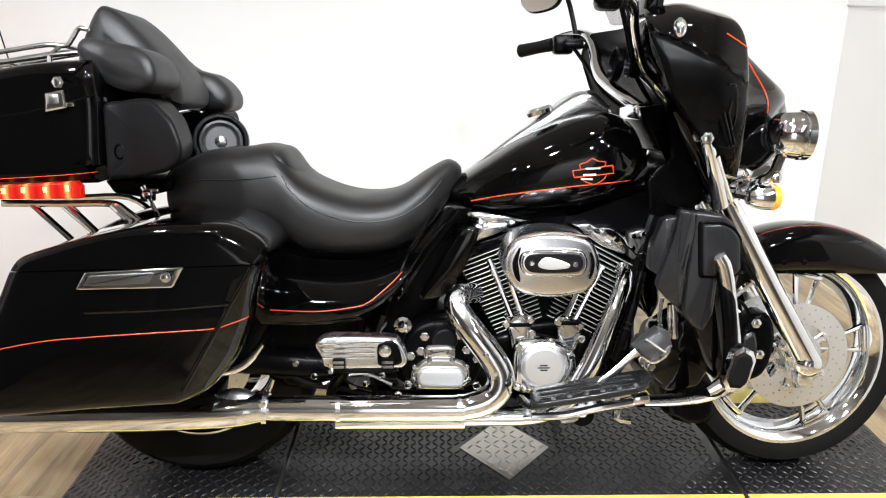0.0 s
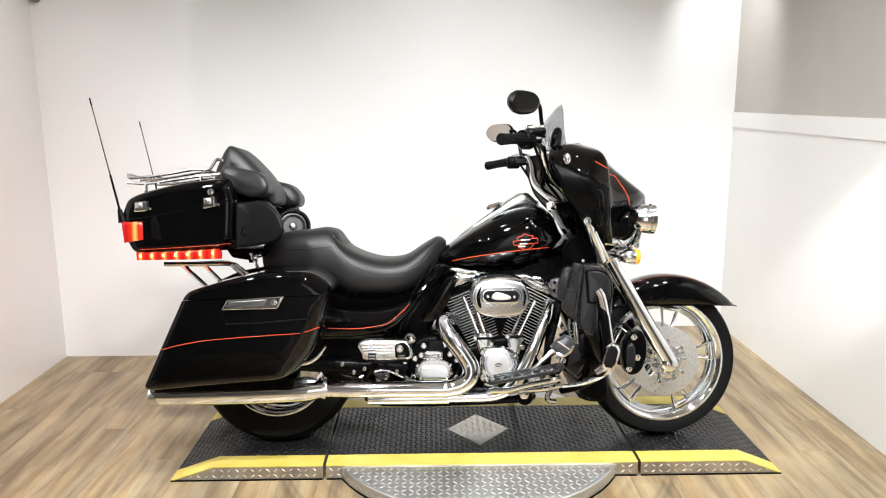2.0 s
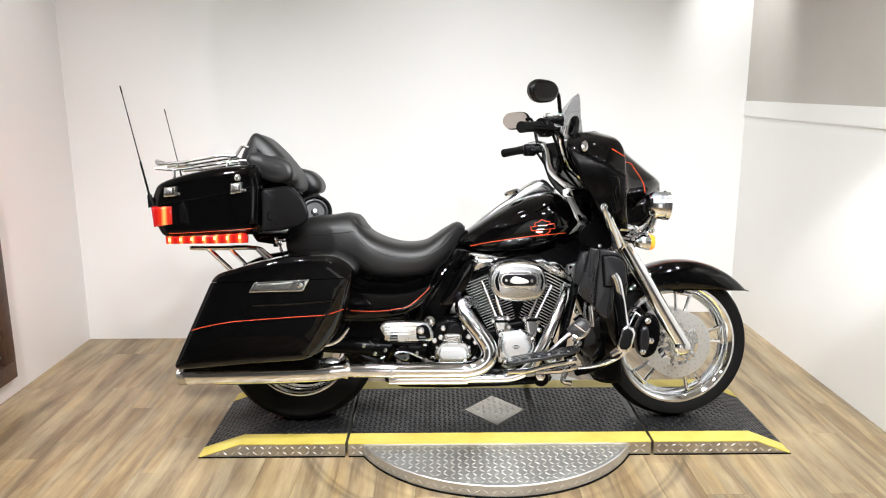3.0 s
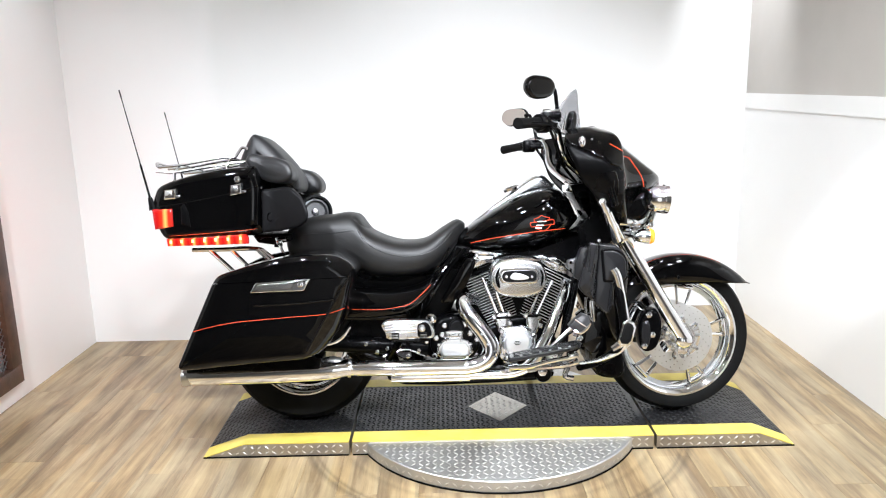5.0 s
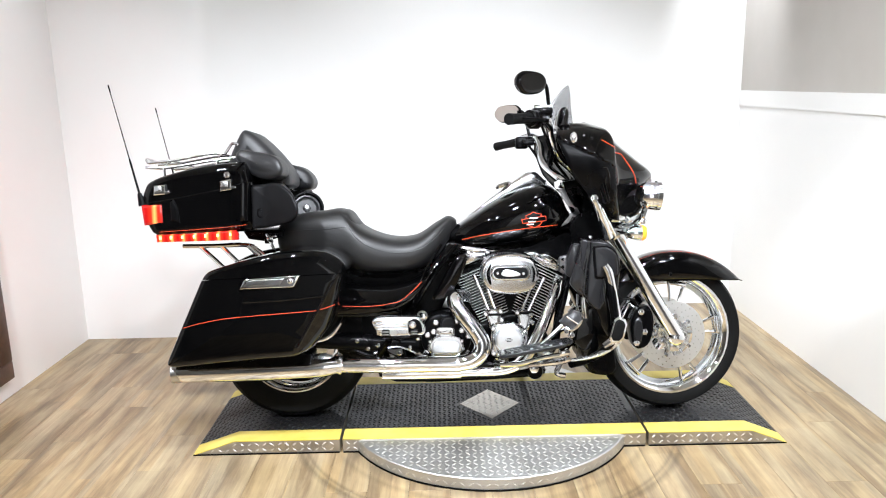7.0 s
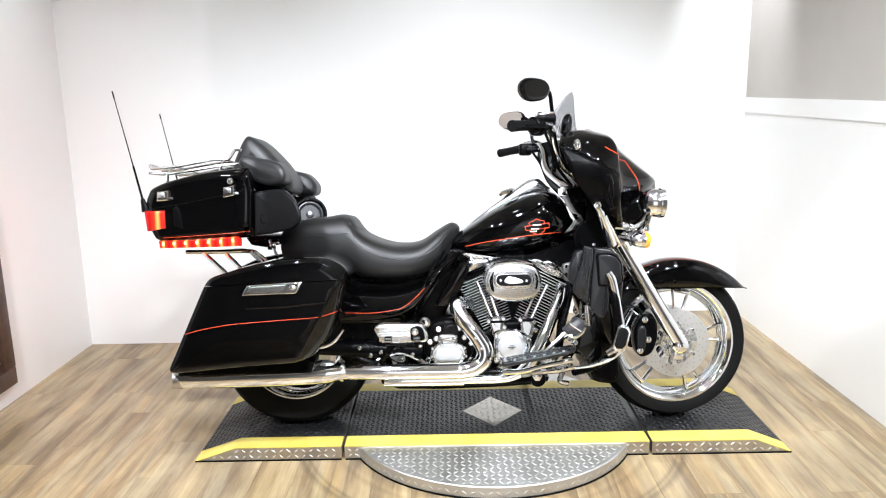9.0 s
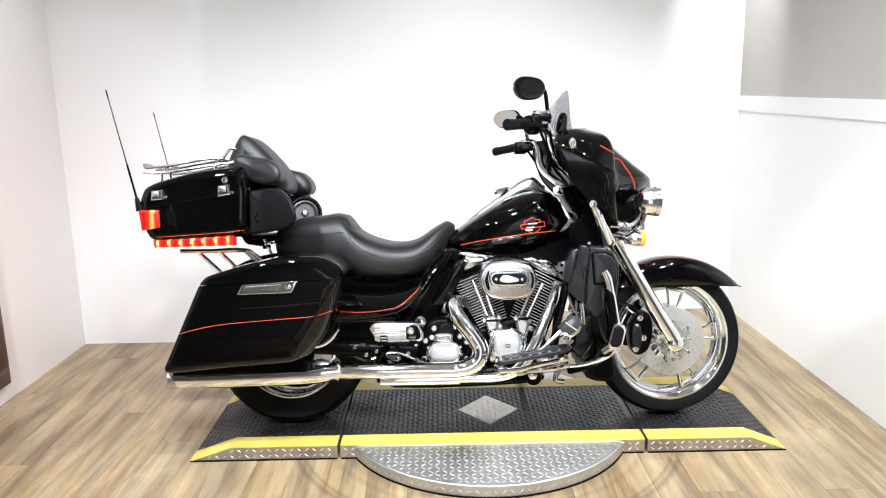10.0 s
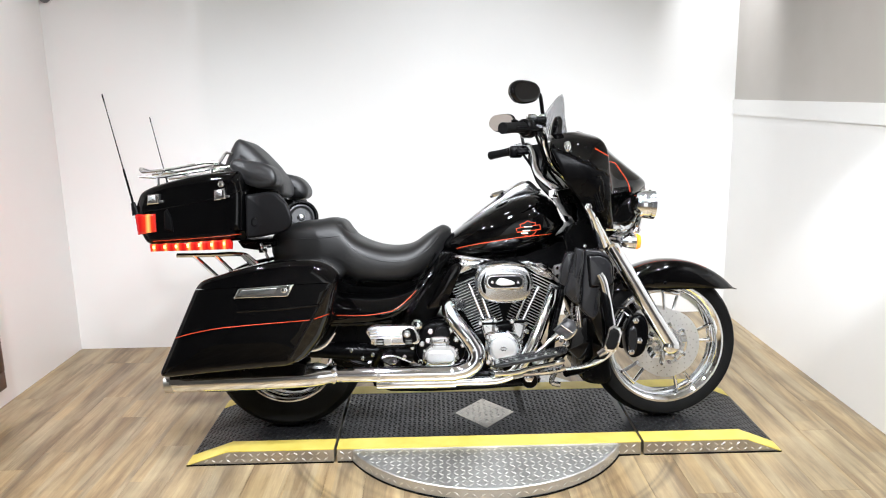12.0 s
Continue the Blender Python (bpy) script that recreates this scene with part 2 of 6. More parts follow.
def tube(pts, r, seg=12, smooth=6, bm=None, cap=True, flat=1.0):
    """A round bar along points; r a number or one radius a point; flat squashes it in y."""
    bm = bm or bmesh.new()
    rr = r if isinstance(r, (list, tuple)) else [r] * len(pts)
    if smooth > 1:
        c = spline([(*p, q) for p, q in zip(pts, rr)], smooth)
    else:
        c = [np.array((*p, q), float) for p, q in zip(pts, rr)]
    rings, up = [], None
    for i, p in enumerate(c):
        d = Vector(c[min(i + 1, len(c) - 1)][:3]) - Vector(c[max(i - 1, 0)][:3])
        d.normalize()
        if up is None:
            up = Vector((0, 0, 1)) if abs(d.z) < 0.9 else Vector((0, 1, 0))
        s = d.cross(up).normalized()
        up = s.cross(d).normalized()
        o = Vector(p[:3])
        ring = []
        for k in range(seg):
            v = (s * math.cos(2 * math.pi * k / seg) + up * math.sin(2 * math.pi * k / seg)) * p[3]
            ring.append(o + Vector((v.x, v.y * flat, v.z)))
        rings.append(ring)
    bridge(bm, rings, True, cap)
    return bm


def lathe(profile, origin, axis, seg=32, bm=None, oval=(1.0, 1.0)):
    """Turns (radius, height) pairs round an axis through origin."""
    bm = bm or bmesh.new()
    q = Vector(axis).normalized().to_track_quat("Z", "Y")
    rings = []
    for r, h in profile:
        r = max(r, 0.0004)
        rings.append([Vector(origin) + q @ Vector((r * math.cos(2 * math.pi * k / seg) * oval[0], r * math.sin(2 * math.pi * k / seg) * oval[1], h)) for k in range(seg)])
    bridge(bm, rings, True, True)
    return bm


def ring_y(profile, cx, cz, seg=64, bm=None):
    """Turns a closed profile of (radius, y) pairs round a wheel's axle at (cx, cz)."""
    bm = bm or bmesh.new()
    rings = []
    for k in range(seg):
        a = 2 * math.pi * k / seg
        rings.append([(cx + r * math.cos(a), y, cz + r * math.sin(a)) for r, y in profile])
    rings.append(rings[0])
    bridge(bm, rings, True, False)
    bmesh.ops.remove_doubles(bm, verts=bm.verts, dist=0.00001)
    return bm


def rounded(poly, rad=0.01, n=4, step=0.03):
    """A polygon with its corners rounded by about rad and its long sides divided."""
    p = [np.array(a, float) for a in poly]
    out = []
    for i in range(len(p)):
        a, b, c = p[i - 1], p[i], p[(i + 1) % len(p)]
        la, lc = np.linalg.norm(a - b), np.linalg.norm(c - b)
        q0, q1 = b + (a - b) * min(rad / la, 0.45), b + (c - b) * min(rad / lc, 0.45)
        if out:
            gap = np.linalg.norm(q0 - out[-1])
            start = out[-1]
            m = int(gap / step)
            for k in range(1, m + 1):
                out.append(start + (q0 - start) * (k / (m + 1)))
        for k in range(n + 1):
            t = k / n
            out.append(q0 * (1 - t) ** 2 + b * 2 * t * (1 - t) + q1 * t * t)
    start, gap = out[-1], np.linalg.norm(out[0] - out[-1])
    m = int(gap / step)
    return out + [start + (out[0] - start) * (k / (m + 1)) for k in range(1, m + 1)]


def edge_distance(q, o):
    """Distance of each point of q from the closed outline o."""
    a, e = o, np.roll(o, -1, 0) - o
    w = q[:, None, :] - a[None]
    t = np.clip((w * e[None]).sum(2) / np.maximum((e * e).sum(1)[None], 1e-12), 0, 1)
    return np.sqrt(((w - t[..., None] * e[None]) ** 2).sum(2).min(1))


def pillow(profile, y0, y1, r=0.01, smooth=4, steps=4, bm=None, closed_spline=True, dome=0.0):
    """A slab with the outline profile in (x, z) between y0 and y1, its rims rounded by r; dome swells the y0 face."""
    bm = bm or bmesh.new()
    o = np.array(spline(profile, smooth, True) if closed_spline else profile, float)
    t = np.roll(o, -1, 0) - np.roll(o, 1, 0)
    area = (o[:, 0] * np.roll(o[:, 1], -1) - np.roll(o[:, 0], -1) * o[:, 1]).sum()
    nor = np.stack((t[:, 1], -t[:, 0]), 1) / np.maximum(np.linalg.norm(t, axis=1), 1e-9)[:, None] * (1 if area > 0 else -1)
    # the inner point that lies farthest from the rim
    best, cen = 0.0, o.mean(0)
    for k in range(5):
        c = o.mean(0) + (o - o.mean(0)) * (0.1 + 0.15 * k)
        d = edge_distance(c, o)
        if d.max() > best and k < 3:
            best, cen = d.max(), c[d.argmax()]
    deep = max(float(edge_distance(o.mean(0)[None], o)[0]), best)
    if edge_distance(o.mean(0)[None], o)[0] > 0.8 * deep:
        cen = o.mean(0)

    def inset(d):
        q = o - nor * d
        if d <= 0:
            return q
        for _ in range(14):
            bad = edge_distance(q, o) < min(d, deep * 0.95) * 0.96
            if not bad.any():
                break
            q[bad] += (cen - q[bad]) * 0.12
        return q

    d = 1 if y1 > y0 else -1
    rings = []
    rim = r + min(0.006, r)
    if dome:
        base = inset(r)
        for f in (0.9, 0.7, 0.5, 0.3, 0.14):
            rings.append([(p[0], y0 - d * dome * math.sin(f * math.pi / 2), p[1]) for p in cen + (base - cen) * (1 - f)])
    else:
        rings.append([(p[0], y0, p[1]) for p in inset(rim)])
    for s in range(steps + 1):
        a = s / steps * math.pi / 2
        rings.append([(p[0], y0 + d * r * (1 - math.cos(a)), p[1]) for p in inset(r * (1 - math.sin(a)))])
    for s in range(steps + 1):
        a = s / steps * math.pi / 2
        rings.append([(p[0], y1 - d * r * (1 - math.sin(a)), p[1]) for p in inset(r * (1 - math.cos(a)))])
    rings.append([(p[0], y1, p[1]) for p in inset(rim)])
    bridge(bm, rings, True, True)
    return bm


def cut(bm, p, q, keep):
    """Cuts along the line p-q in (x, z), straight through in y, and keeps one side (1: left of p to q)."""
    n = Vector((-(q[1] - p[1]), 0, q[0] - p[0])).normalized() * keep
    got = bmesh.ops.bisect_plane(bm, geom=[*bm.verts, *bm.edges, *bm.faces], plane_co=(p[0], 0, p[1]), plane_no=-n, clear_outer=True)
    edges = [e for e in got["geom_cut"] if isinstance(e, bmesh.types.BMEdge)]
    bmesh.ops.contextual_create(bm, geom=edges)
    return bm


def loft(stations, n=24, power=2.5, smooth=5, bm=None, end=0.6):
    """Along x: (x, low z, high z, half width, centre y); sections are superellipses."""
    bm = bm or bmesh.new()
    rings = []
    st = spline([s if len(s) == 5 else (*s, 0.0) for s in stations], smooth)
    first, last = st[0].copy(), st[-1].copy()
    for e in (first, last):
        m = (e[1] + e[2]) / 2
        e[1], e[2], e[3] = m + (e[1] - m) * end, m + (e[2] - m) * end, e[3] * end
    dx = 0.012 if st[-1][0] > st[0][0] else -0.012
    first[0] -= dx
    last[0] += dx
    for x, lo, hi, w, yc in [first, *st, last]:
        ring = []
        for k in range(n):
            a = 2 * math.pi * k / n
            c, s = math.cos(a), math.sin(a)
            ring.append((x, yc + w * math.copysign(abs(c) ** (2 / power), c), (lo + hi) / 2 + (hi - lo) / 2 * math.copysign(abs(s) ** (2 / power), s)))
        rings.append(ring)
    bridge(bm, rings, True, True)
    return bm


def box(center, size, bevel=0.004, turn=None, bm=None, seg=2):
    bm = bm or bmesh.new()
    made = bmesh.ops.create_cube(bm, size=1.0)["verts"]
    m = (turn.to_4x4() if turn else Matrix.Identity(4)) @ Matrix.Diagonal((*size, 1))
    bmesh.ops.transform(bm, matrix=Matrix.Translation(center) @ m, verts=made)
    if bevel:
        edges = list({e for v in made for e in v.link_edges})
        bmesh.ops.bevel(bm, geom=edges, offset=bevel, segments=seg, affect="EDGES", profile=0.5)
    return bm


def grid_surface(rows, nu=6, nv=6, bm=None):
    """A smooth sheet through a small net of points."""
    bm = bm or bmesh.new()
    r1 = [spline(r, nv) for r in rows]
    cols = [spline([r[i] for r in r1], nu) for i in range(len(r1[0]))]
    rings = [[c[j] for c in cols] for j in range(len(cols[0]))]
    bridge(bm, rings, False, False)
    return bm


def snap(ob, pts, lift=0.001, n=8):
    """A curve through points, laid on the nearest place of a mesh and lifted off it a little."""
    me = ob.data
    tree = BVHTree.FromPolygons([v.co for v in me.vertices], [p.vertices for p in me.polygons])
    out = []
    for p in spline(pts, n):
        co, no, _, _ = tree.find_nearest(Vector(p))
        d = Vector((0, -1, 0))
        out.append(co + (no if no.dot(d) > 0 else -no) * lift)
    return out


def lay(ob, pts, lift=0.001, n=8):
    """A curve through (x, z) points, laid on the side of a mesh that faces -y."""
    me = ob.data
    tree = BVHTree.FromPolygons([v.co for v in me.vertices], [p.vertices for p in me.polygons])
    out = []
    for x, z in spline(pts, n):
        co = tree.ray_cast(Vector((x, -1.0, z)), Vector((0, 1, 0)))[0]
        if co is not None:
            out.append((x, co.y - lift, z))
    return out


def thicken(ob, t, offset=0.0):
    md = ob.modifiers.new("thick", "SOLIDIFY")
    md.thickness, md.offset = t, offset
    return ob


def bolt(name, p, r, parent, axis=(0, -1, 0), mat=None, h=0.008):
    bm = lathe([(r * 1.25, 0), (r * 1.25, h * 0.3), (r, h * 0.35), (r, h * 0.85), (r * 0.8, h), (0, h)], p, axis, 6 if r > 0.009 else 12)
    return part(name, bm, mat or chrome, parent)


# ---------------------------------------------------------------- the room
XL, XR, YB, YJ, XJ, ZC, YF = -2.285, 1.70, 1.67, 1.20, -1.53, 2.62, -4.9


def wall(name, lo, hi, mat, label):
    c = [(a + b) / 2 for a, b in zip(lo, hi)]
    ob = finish(name, box(c, [b - a for a, b in zip(lo, hi)], 0), mat)
    return tagged(ob, label, "wall", kind="structure")


wall("wall_back", (XJ + 1.5, YB, 0), (XR, YB + 0.15, ZC), white_paint, "plain white painted wall behind the motorcycle")
bm = bmesh.new()
foot = [(XL, YJ), (XJ, YJ), *[(XJ + 1.5 * k / 16, YJ + (YB - YJ) * (1 - (1 - k / 16) ** 2)) for k in range(1, 17)], (XJ + 1.5, YB + 0.15), (XL, YB + 0.15)]
bridge(bm, [[(x, y, z) for x, y in foot] for z in (0, ZC)])
tagged(finish("wall_back_jog", bm, white_paint), "white painted wall projection in the corner", "wall", kind="structure")
# unseen walls nearer the camera, coloured dark to shape the bike's reflections
wall("wall_left_far", (XL - 0.15, YF, 0), (XL, -1.6, ZC), shade_paint, "unseen side wall, coloured grey to keep reflections dark")
wall("wall_right_far", (XR, YF, 0), (XR + 0.15, -1.6, ZC), shade_paint, "unseen side wall, coloured grey to keep reflections dark")
wall("wall_left", (XL - 0.15, -1.6, 0), (XL, YB + 0.15, ZC), white_paint, "white painted side wall with framed wire panel")
wall("wall_right", (XR, -1.6, 0), (XR + 0.15, YB + 0.15, 1.274), white_paint, "white lower wall below a ledge trim")
wall("wall_right_upper", (XR, -1.6, 1.365), (XR + 0.15, YB + 0.15, ZC), dimmed_white_paint, "white upper wall above the ledge, coloured darker for its weak light")
wall("trim", (XR - 0.008, -1.6, 1.274), (XR + 0.15, YB + 0.001, 1.365), white_paint, "white painted ledge trim along the wall")
# unseen white stretch added as a reflector for the engine chrome
wall("wall_front_reflector", (-0.7, YF - 0.15, 0), (0.7, YF, ZC), white_paint, "unseen white wall behind the camera, added as a reflector")
wall("wall_front_side", (0.7, YF - 0.15, 0), (XR + 0.15, YF, ZC), shade_paint, "unseen wall behind the camera, coloured grey to keep reflections dark")
wall("wall_front_dark", (XL - 0.15, YF - 0.15, 0), (-0.7, YF, ZC), shade_paint, "unseen wall behind the camera, coloured grey to keep reflections dark")
ceil = wall("ceiling", (XL - 0.15, YF - 0.15, ZC), (XR + 0.15, YB + 0.15, ZC + 0.1), ceiling_paint, "plain grey ceiling with track spotlights")
ceil["category"] = "ceiling"

floor = finish("floor", box(((XL + XR) / 2, (YF + YB) / 2, -0.05), (XR - XL, YB - YF, 0.09), 0), dark_wood)
tagged(floor, "light oak-look plank flooring with scuff rings", "floor", kind="structure")


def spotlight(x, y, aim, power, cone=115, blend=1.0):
    """A ceiling spotlight can out of view, aimed at a point, with its lamp inside; some are added fill."""
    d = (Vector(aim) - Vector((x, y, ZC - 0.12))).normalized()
    s = thing("assumed_spotlight", pose(x, y, ZC), "assumed ceiling spotlight out of view, lit", "ceiling light", "ceiling spotlights")
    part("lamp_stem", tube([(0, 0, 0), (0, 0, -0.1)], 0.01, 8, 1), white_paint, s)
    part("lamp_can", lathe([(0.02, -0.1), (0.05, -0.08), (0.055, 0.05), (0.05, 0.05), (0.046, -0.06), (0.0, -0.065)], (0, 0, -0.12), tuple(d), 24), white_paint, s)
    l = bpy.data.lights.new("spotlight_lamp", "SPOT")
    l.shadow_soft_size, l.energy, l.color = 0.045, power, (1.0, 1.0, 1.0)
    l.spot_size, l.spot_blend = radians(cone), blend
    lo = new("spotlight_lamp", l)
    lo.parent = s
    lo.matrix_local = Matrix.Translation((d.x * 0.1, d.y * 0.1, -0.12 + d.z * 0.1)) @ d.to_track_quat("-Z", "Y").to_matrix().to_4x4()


for x, f in ((-1.3, 0.3), (-0.5, 0.85), (0.1, 1.05), (0.7, 0.92), (1.2, 0.2)):
    spotlight(x, -0.35, (x * 0.8, YB, 0.5), LAMP_POWER * f, 96)
for x, f in ((-1.6, 1.6), (-0.5, 1.9), (0.5, 1.9), (1.35, 1.2)):
    spotlight(x, -1.45, (x * 0.95, -0.2, 0.2), LAMP_POWER * f * 1.12)
for x, f in ((-1.3, 2.6), (0.1, 2.8), (1.3, 1.9)):
    spotlight(x, -2.4, (x, -0.75, 0.1), LAMP_POWER * f * 1.15, 92)
# added lamps behind the camera, brightening what the chrome mirrors
for x in (-0.5, 0.0, 0.5):
    spotlight(x, -3.4, (x, YF, 0.5), LAMP_POWER * 1.9)
for x in (-0.6, 0.6):
    spotlight(x, -3.9, (x, -4.1, 0.0), LAMP_POWER * 0.4)
# two added fill lamps that brighten the side walls
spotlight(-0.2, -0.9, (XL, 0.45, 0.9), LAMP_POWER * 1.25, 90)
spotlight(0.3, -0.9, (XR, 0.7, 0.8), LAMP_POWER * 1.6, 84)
# two small added fill lamps close to the corners, evening out the walls
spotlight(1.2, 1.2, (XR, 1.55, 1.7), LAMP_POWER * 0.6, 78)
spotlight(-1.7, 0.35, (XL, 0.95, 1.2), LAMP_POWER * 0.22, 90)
# an added narrow beam for the bright patch on the side wall
spotlight(0.95, -2.1, (XR, 0.1, 0.82), LAMP_POWER * 9, 15, 0.8)

hook = thing("wall_fitting", pose(-2.245, YJ, 1.99), "small grey round fitting high on the wall", "wall fitting")
part("fitting_cap", lathe([(0.03, 0), (0.03, 0.02), (0.022, 0.035), (0, 0.038)], (0, 0, 0), (0, -1, 0), 20), grain(material("grey_fitting", (0.2, 0.2, 0.21), 0.4), 60, 0.1), hook)
part("fitting_base", lathe([(0.036, 0), (0.036, 0.006), (0.03, 0.008)], (0, 0, 0), (0, -1, 0), 20), white_paint, hook)

# ---------------------------------------------------------------- framed wire panel on the side wall
panel = thing("wire_panel", pose(XL + 0.03, 0.0, 0.0), "dark brown wooden frame filled with wire mesh on the wall", "wire panel")
PY0, PY1, PZ0, PZ1, PW = -0.75, 0.335, 0.108, 1.20, 0.085
for name, c, s in (("frame_rail", (0, (PY0 + PY1) / 2, PZ0 + PW / 2), (0.05, PY1 - PY0, PW)), ("frame_rail", (0, (PY0 + PY1) / 2, PZ1 - PW / 2), (0.05, PY1 - PY0, PW)),
                   ("frame_stile", (0, PY1 - PW / 2, (PZ0 + PZ1) / 2), (0.052, PW, PZ1 - PZ0 - 2 * PW)), ("frame_stile", (0, PY0 + PW / 2, (PZ0 + PZ1) / 2), (0.052, PW, PZ1 - PZ0 - 2 * PW))):
    part(name, box(c, s, 0.006), dark_wood, panel)
bm = bmesh.new()
w, h = PY1 - PY0 - 2 * PW, PZ1 - PZ0 - 2 * PW
for sgn in (1, -1):
    k = -h
    while k < w:
        y0, y1 = max(k, 0), min(k + h, w)
        if y1 - y0 > 0.02:
            za, zb = (y0 - k, y1 - k) if sgn > 0 else (h - (y0 - k), h - (y1 - k))
            tube([(0.004 * sgn, PY0 + PW + y0, PZ0 + PW + za), (0.004 * sgn, PY0 + PW + y1, PZ0 + PW + zb)], 0.0022, 5, 1, bm)
        k += 0.032
part("wire_mesh", bm, wire_mat, panel, "crossed grey wire mesh")
part("backing_board", box((-0.018, (PY0 + PY1) / 2, (PZ0 + PZ1) / 2), (0.006, w, h), 0.001), grain(material("panel_backing", (0.32, 0.34, 0.36), 0.6), 80, 0.2), panel)

# ---------------------------------------------------------------- display turntable
HT = 0.06
PX0, PX1, PYN, PYF = -1.19, 1.205, -0.284, 0.36
XS1, XS2, RX0, RX1 = -0.597, 0.634, -1.02, 1.06
turntable = thing("display_turntable", pose(0, 0, 0), "steel tread-plate motorcycle turntable with black rubber mat and yellow edges", "turntable")


def lug_field(bm, inside, x0, x1, y0, y1, z, pitch, length, width, height, slope=None):
    """Raised tread lugs, turned one way and the other by turns."""
    nx, ny = int((x1 - x0) / pitch), int((y1 - y0) / pitch)
    for i in range(nx + 1):
        for j in range(ny + 1):
            cx, cy = x0 + i * pitch, y0 + j * pitch
            if not inside(cx, cy):
                continue
            a = radians(45 if (i + j) % 2 else -45)
            c, s = math.cos(a), math.sin(a)
            zz = z(cx, cy)
            dz = slope(cx) if slope else 0.0
            pts = [(-length / 2, 0, 0), (0, -width / 2, 0), (length / 2, 0, 0), (0, width / 2, 0), (-length / 4, 0, height), (length / 4, 0, height)]
            v = []
            for px, py, pz in pts:
                x, y = px * c - py * s, px * s + py * c
                v.append(bm.verts.new((cx + x, cy + y, zz + pz + dz * x)))
            for f in ((0, 1, 4), (1, 5, 4), (1, 2, 5), (2, 3, 5), (3, 4, 5), (3, 0, 4)):
                bm.faces.new([v[k] for k in f])


def deck_z(x, y=0):
    if x < RX0:
        return 0.003 + (HT - 0.003) * max(0.0, (x - PX0) / (RX0 - PX0))
    if x > RX1:
        return 0.003 + (HT - 0.003) * max(0.0, (PX1 - x) / (PX1 - RX1))
    return HT


def deck_strip(xa, xb, ya, yb, top, low):
    """A slab that follows the deck's height from xa to xb; top and low are heights over it."""
    xs = sorted({xa, xb, *[v for v in (RX0, RX1) if xa < v < xb]})
    bm = bmesh.new()
    rings = []
    for x in xs:
        z = deck_z(x)
        rings.append([(x, ya, max(0.0008, z + low)), (x, yb, max(0.0008, z + low)), (x, yb, z + top), (x, ya, z + top)])
    bridge(bm, rings)
    return bm


for k, (xa, xb) in enumerate(((PX0, XS1), (XS1 + 0.012, XS2), (XS2 + 0.012, PX1))):
    sect = part("deck_section", deck_strip(xa, xb, PYN, PYF, -0.004, -0.2), skirt_steel, turntable, "steel tread-plate deck section")
    part("rubber_mat", deck_strip(xa, xb, PYN + 0.088, PYF - 0.088, 0.0, -0.0035), mat_rubber, sect, "black diamond-tread rubber mat")
    part("edge_strip", deck_strip(xa, xb, PYN - 0.002, PYN + 0.087, 0.0005, -0.0035), yellow_rubber, sect, "yellow rubber edge strip")
    part("edge_strip", deck_strip(xa, xb, PYF - 0.087, PYF + 0.002, 0.0005, -0.0035), yellow_rubber, sect, "yellow rubber edge strip")
    bm = bmesh.new()
    lug_field(bm, lambda x, y: not (abs(x - 0.025) / 0.135 + abs(y - 0.022) / 0.155 < 1.05), xa + 0.012, xb - 0.012, PYN + 0.1, PYF - 0.1, deck_z, 0.021, 0.024, 0.009, 0.0026,
              lambda x: HT / (RX0 - PX0) if x < RX0 else (-HT / (PX1 - RX1) if x > RX1 else 0.0))
    # black strip drawn in place of the shadow gap below the deck
    part("shadow_gap_strip", box(((xa + xb) / 2, PYN - 0.001, 0.003), (xb - xa - 0.004, 0.005, 0.0055), 0.001), rubber, sect, "thin black strip standing in for the shadow gap under the deck")
    lg = part("mat_tread", bm, mat_rubber, sect)
    tagged(lg, kind="stuff")
    bm = bmesh.new()
    for x in np.arange(xa + 0.02, xb - 0.01, 0.03):
        for j, z in enumerate((0.018, 0.042)):
            if z > deck_z(x) - 0.008:
                continue
            a = radians(38 if (j + int((x + 2) / 0.03)) % 2 else -38)
            c, s = math.cos(a) * 0.0115, math.sin(a) * 0.0115
            v = [bm.verts.new(q) for q in ((x - c, PYN, z - s), (x + s * 0.3, PYN - 0.0002, z - c * 0.3), (x + c, PYN, z + s), (x - s * 0.3, PYN - 0.0002, z + c * 0.3), (x, PYN - 0.0025, z))]
            for f in ((0, 1, 4), (1, 2, 4), (2, 3, 4), (3, 0, 4)):
                bm.faces.new([v[q] for q in f])
    if len(bm.verts):
        tagged(part("skirt_tread", bm, lug_steel, sect), kind="stuff")
    else:
        bm.free()

bm = pillow([(-0.104, 0.024), (0.026, -0.13), (0.155, 0.024), (0.026, 0.177)], 0, 0.004, 0.001, 1, 2, None, False)
for v in bm.verts:
    x, down, y = v.co
    v.co = (x, y, HT + 0.0035 - down)
dia = part("diamond_inlay", bm, skirt_steel, turntable, "worn steel diamond plate set in the mat")
bm = bmesh.new()
lug_field(bm, lambda x, y: abs(x - 0.026) / 0.115 + abs(y - 0.024) / 0.138 < 1, -0.1, 0.15, -0.13, 0.17, lambda x, y: HT + 0.0033, 0.026, 0.027, 0.008, 0.0022)
tagged(part("diamond_tread", bm, lug_steel, dia), kind="stuff")

RD = 0.605
disc = part("turning_disc", lathe([(RD, 0.002), (RD, 0.047), (RD - 0.004, 0.05), (0, 0.05)], (0.012, 0, 0), (0, 0, 1), 96), tread_plate, turntable, "round steel tread-plate turning disc")
bm = bmesh.new()
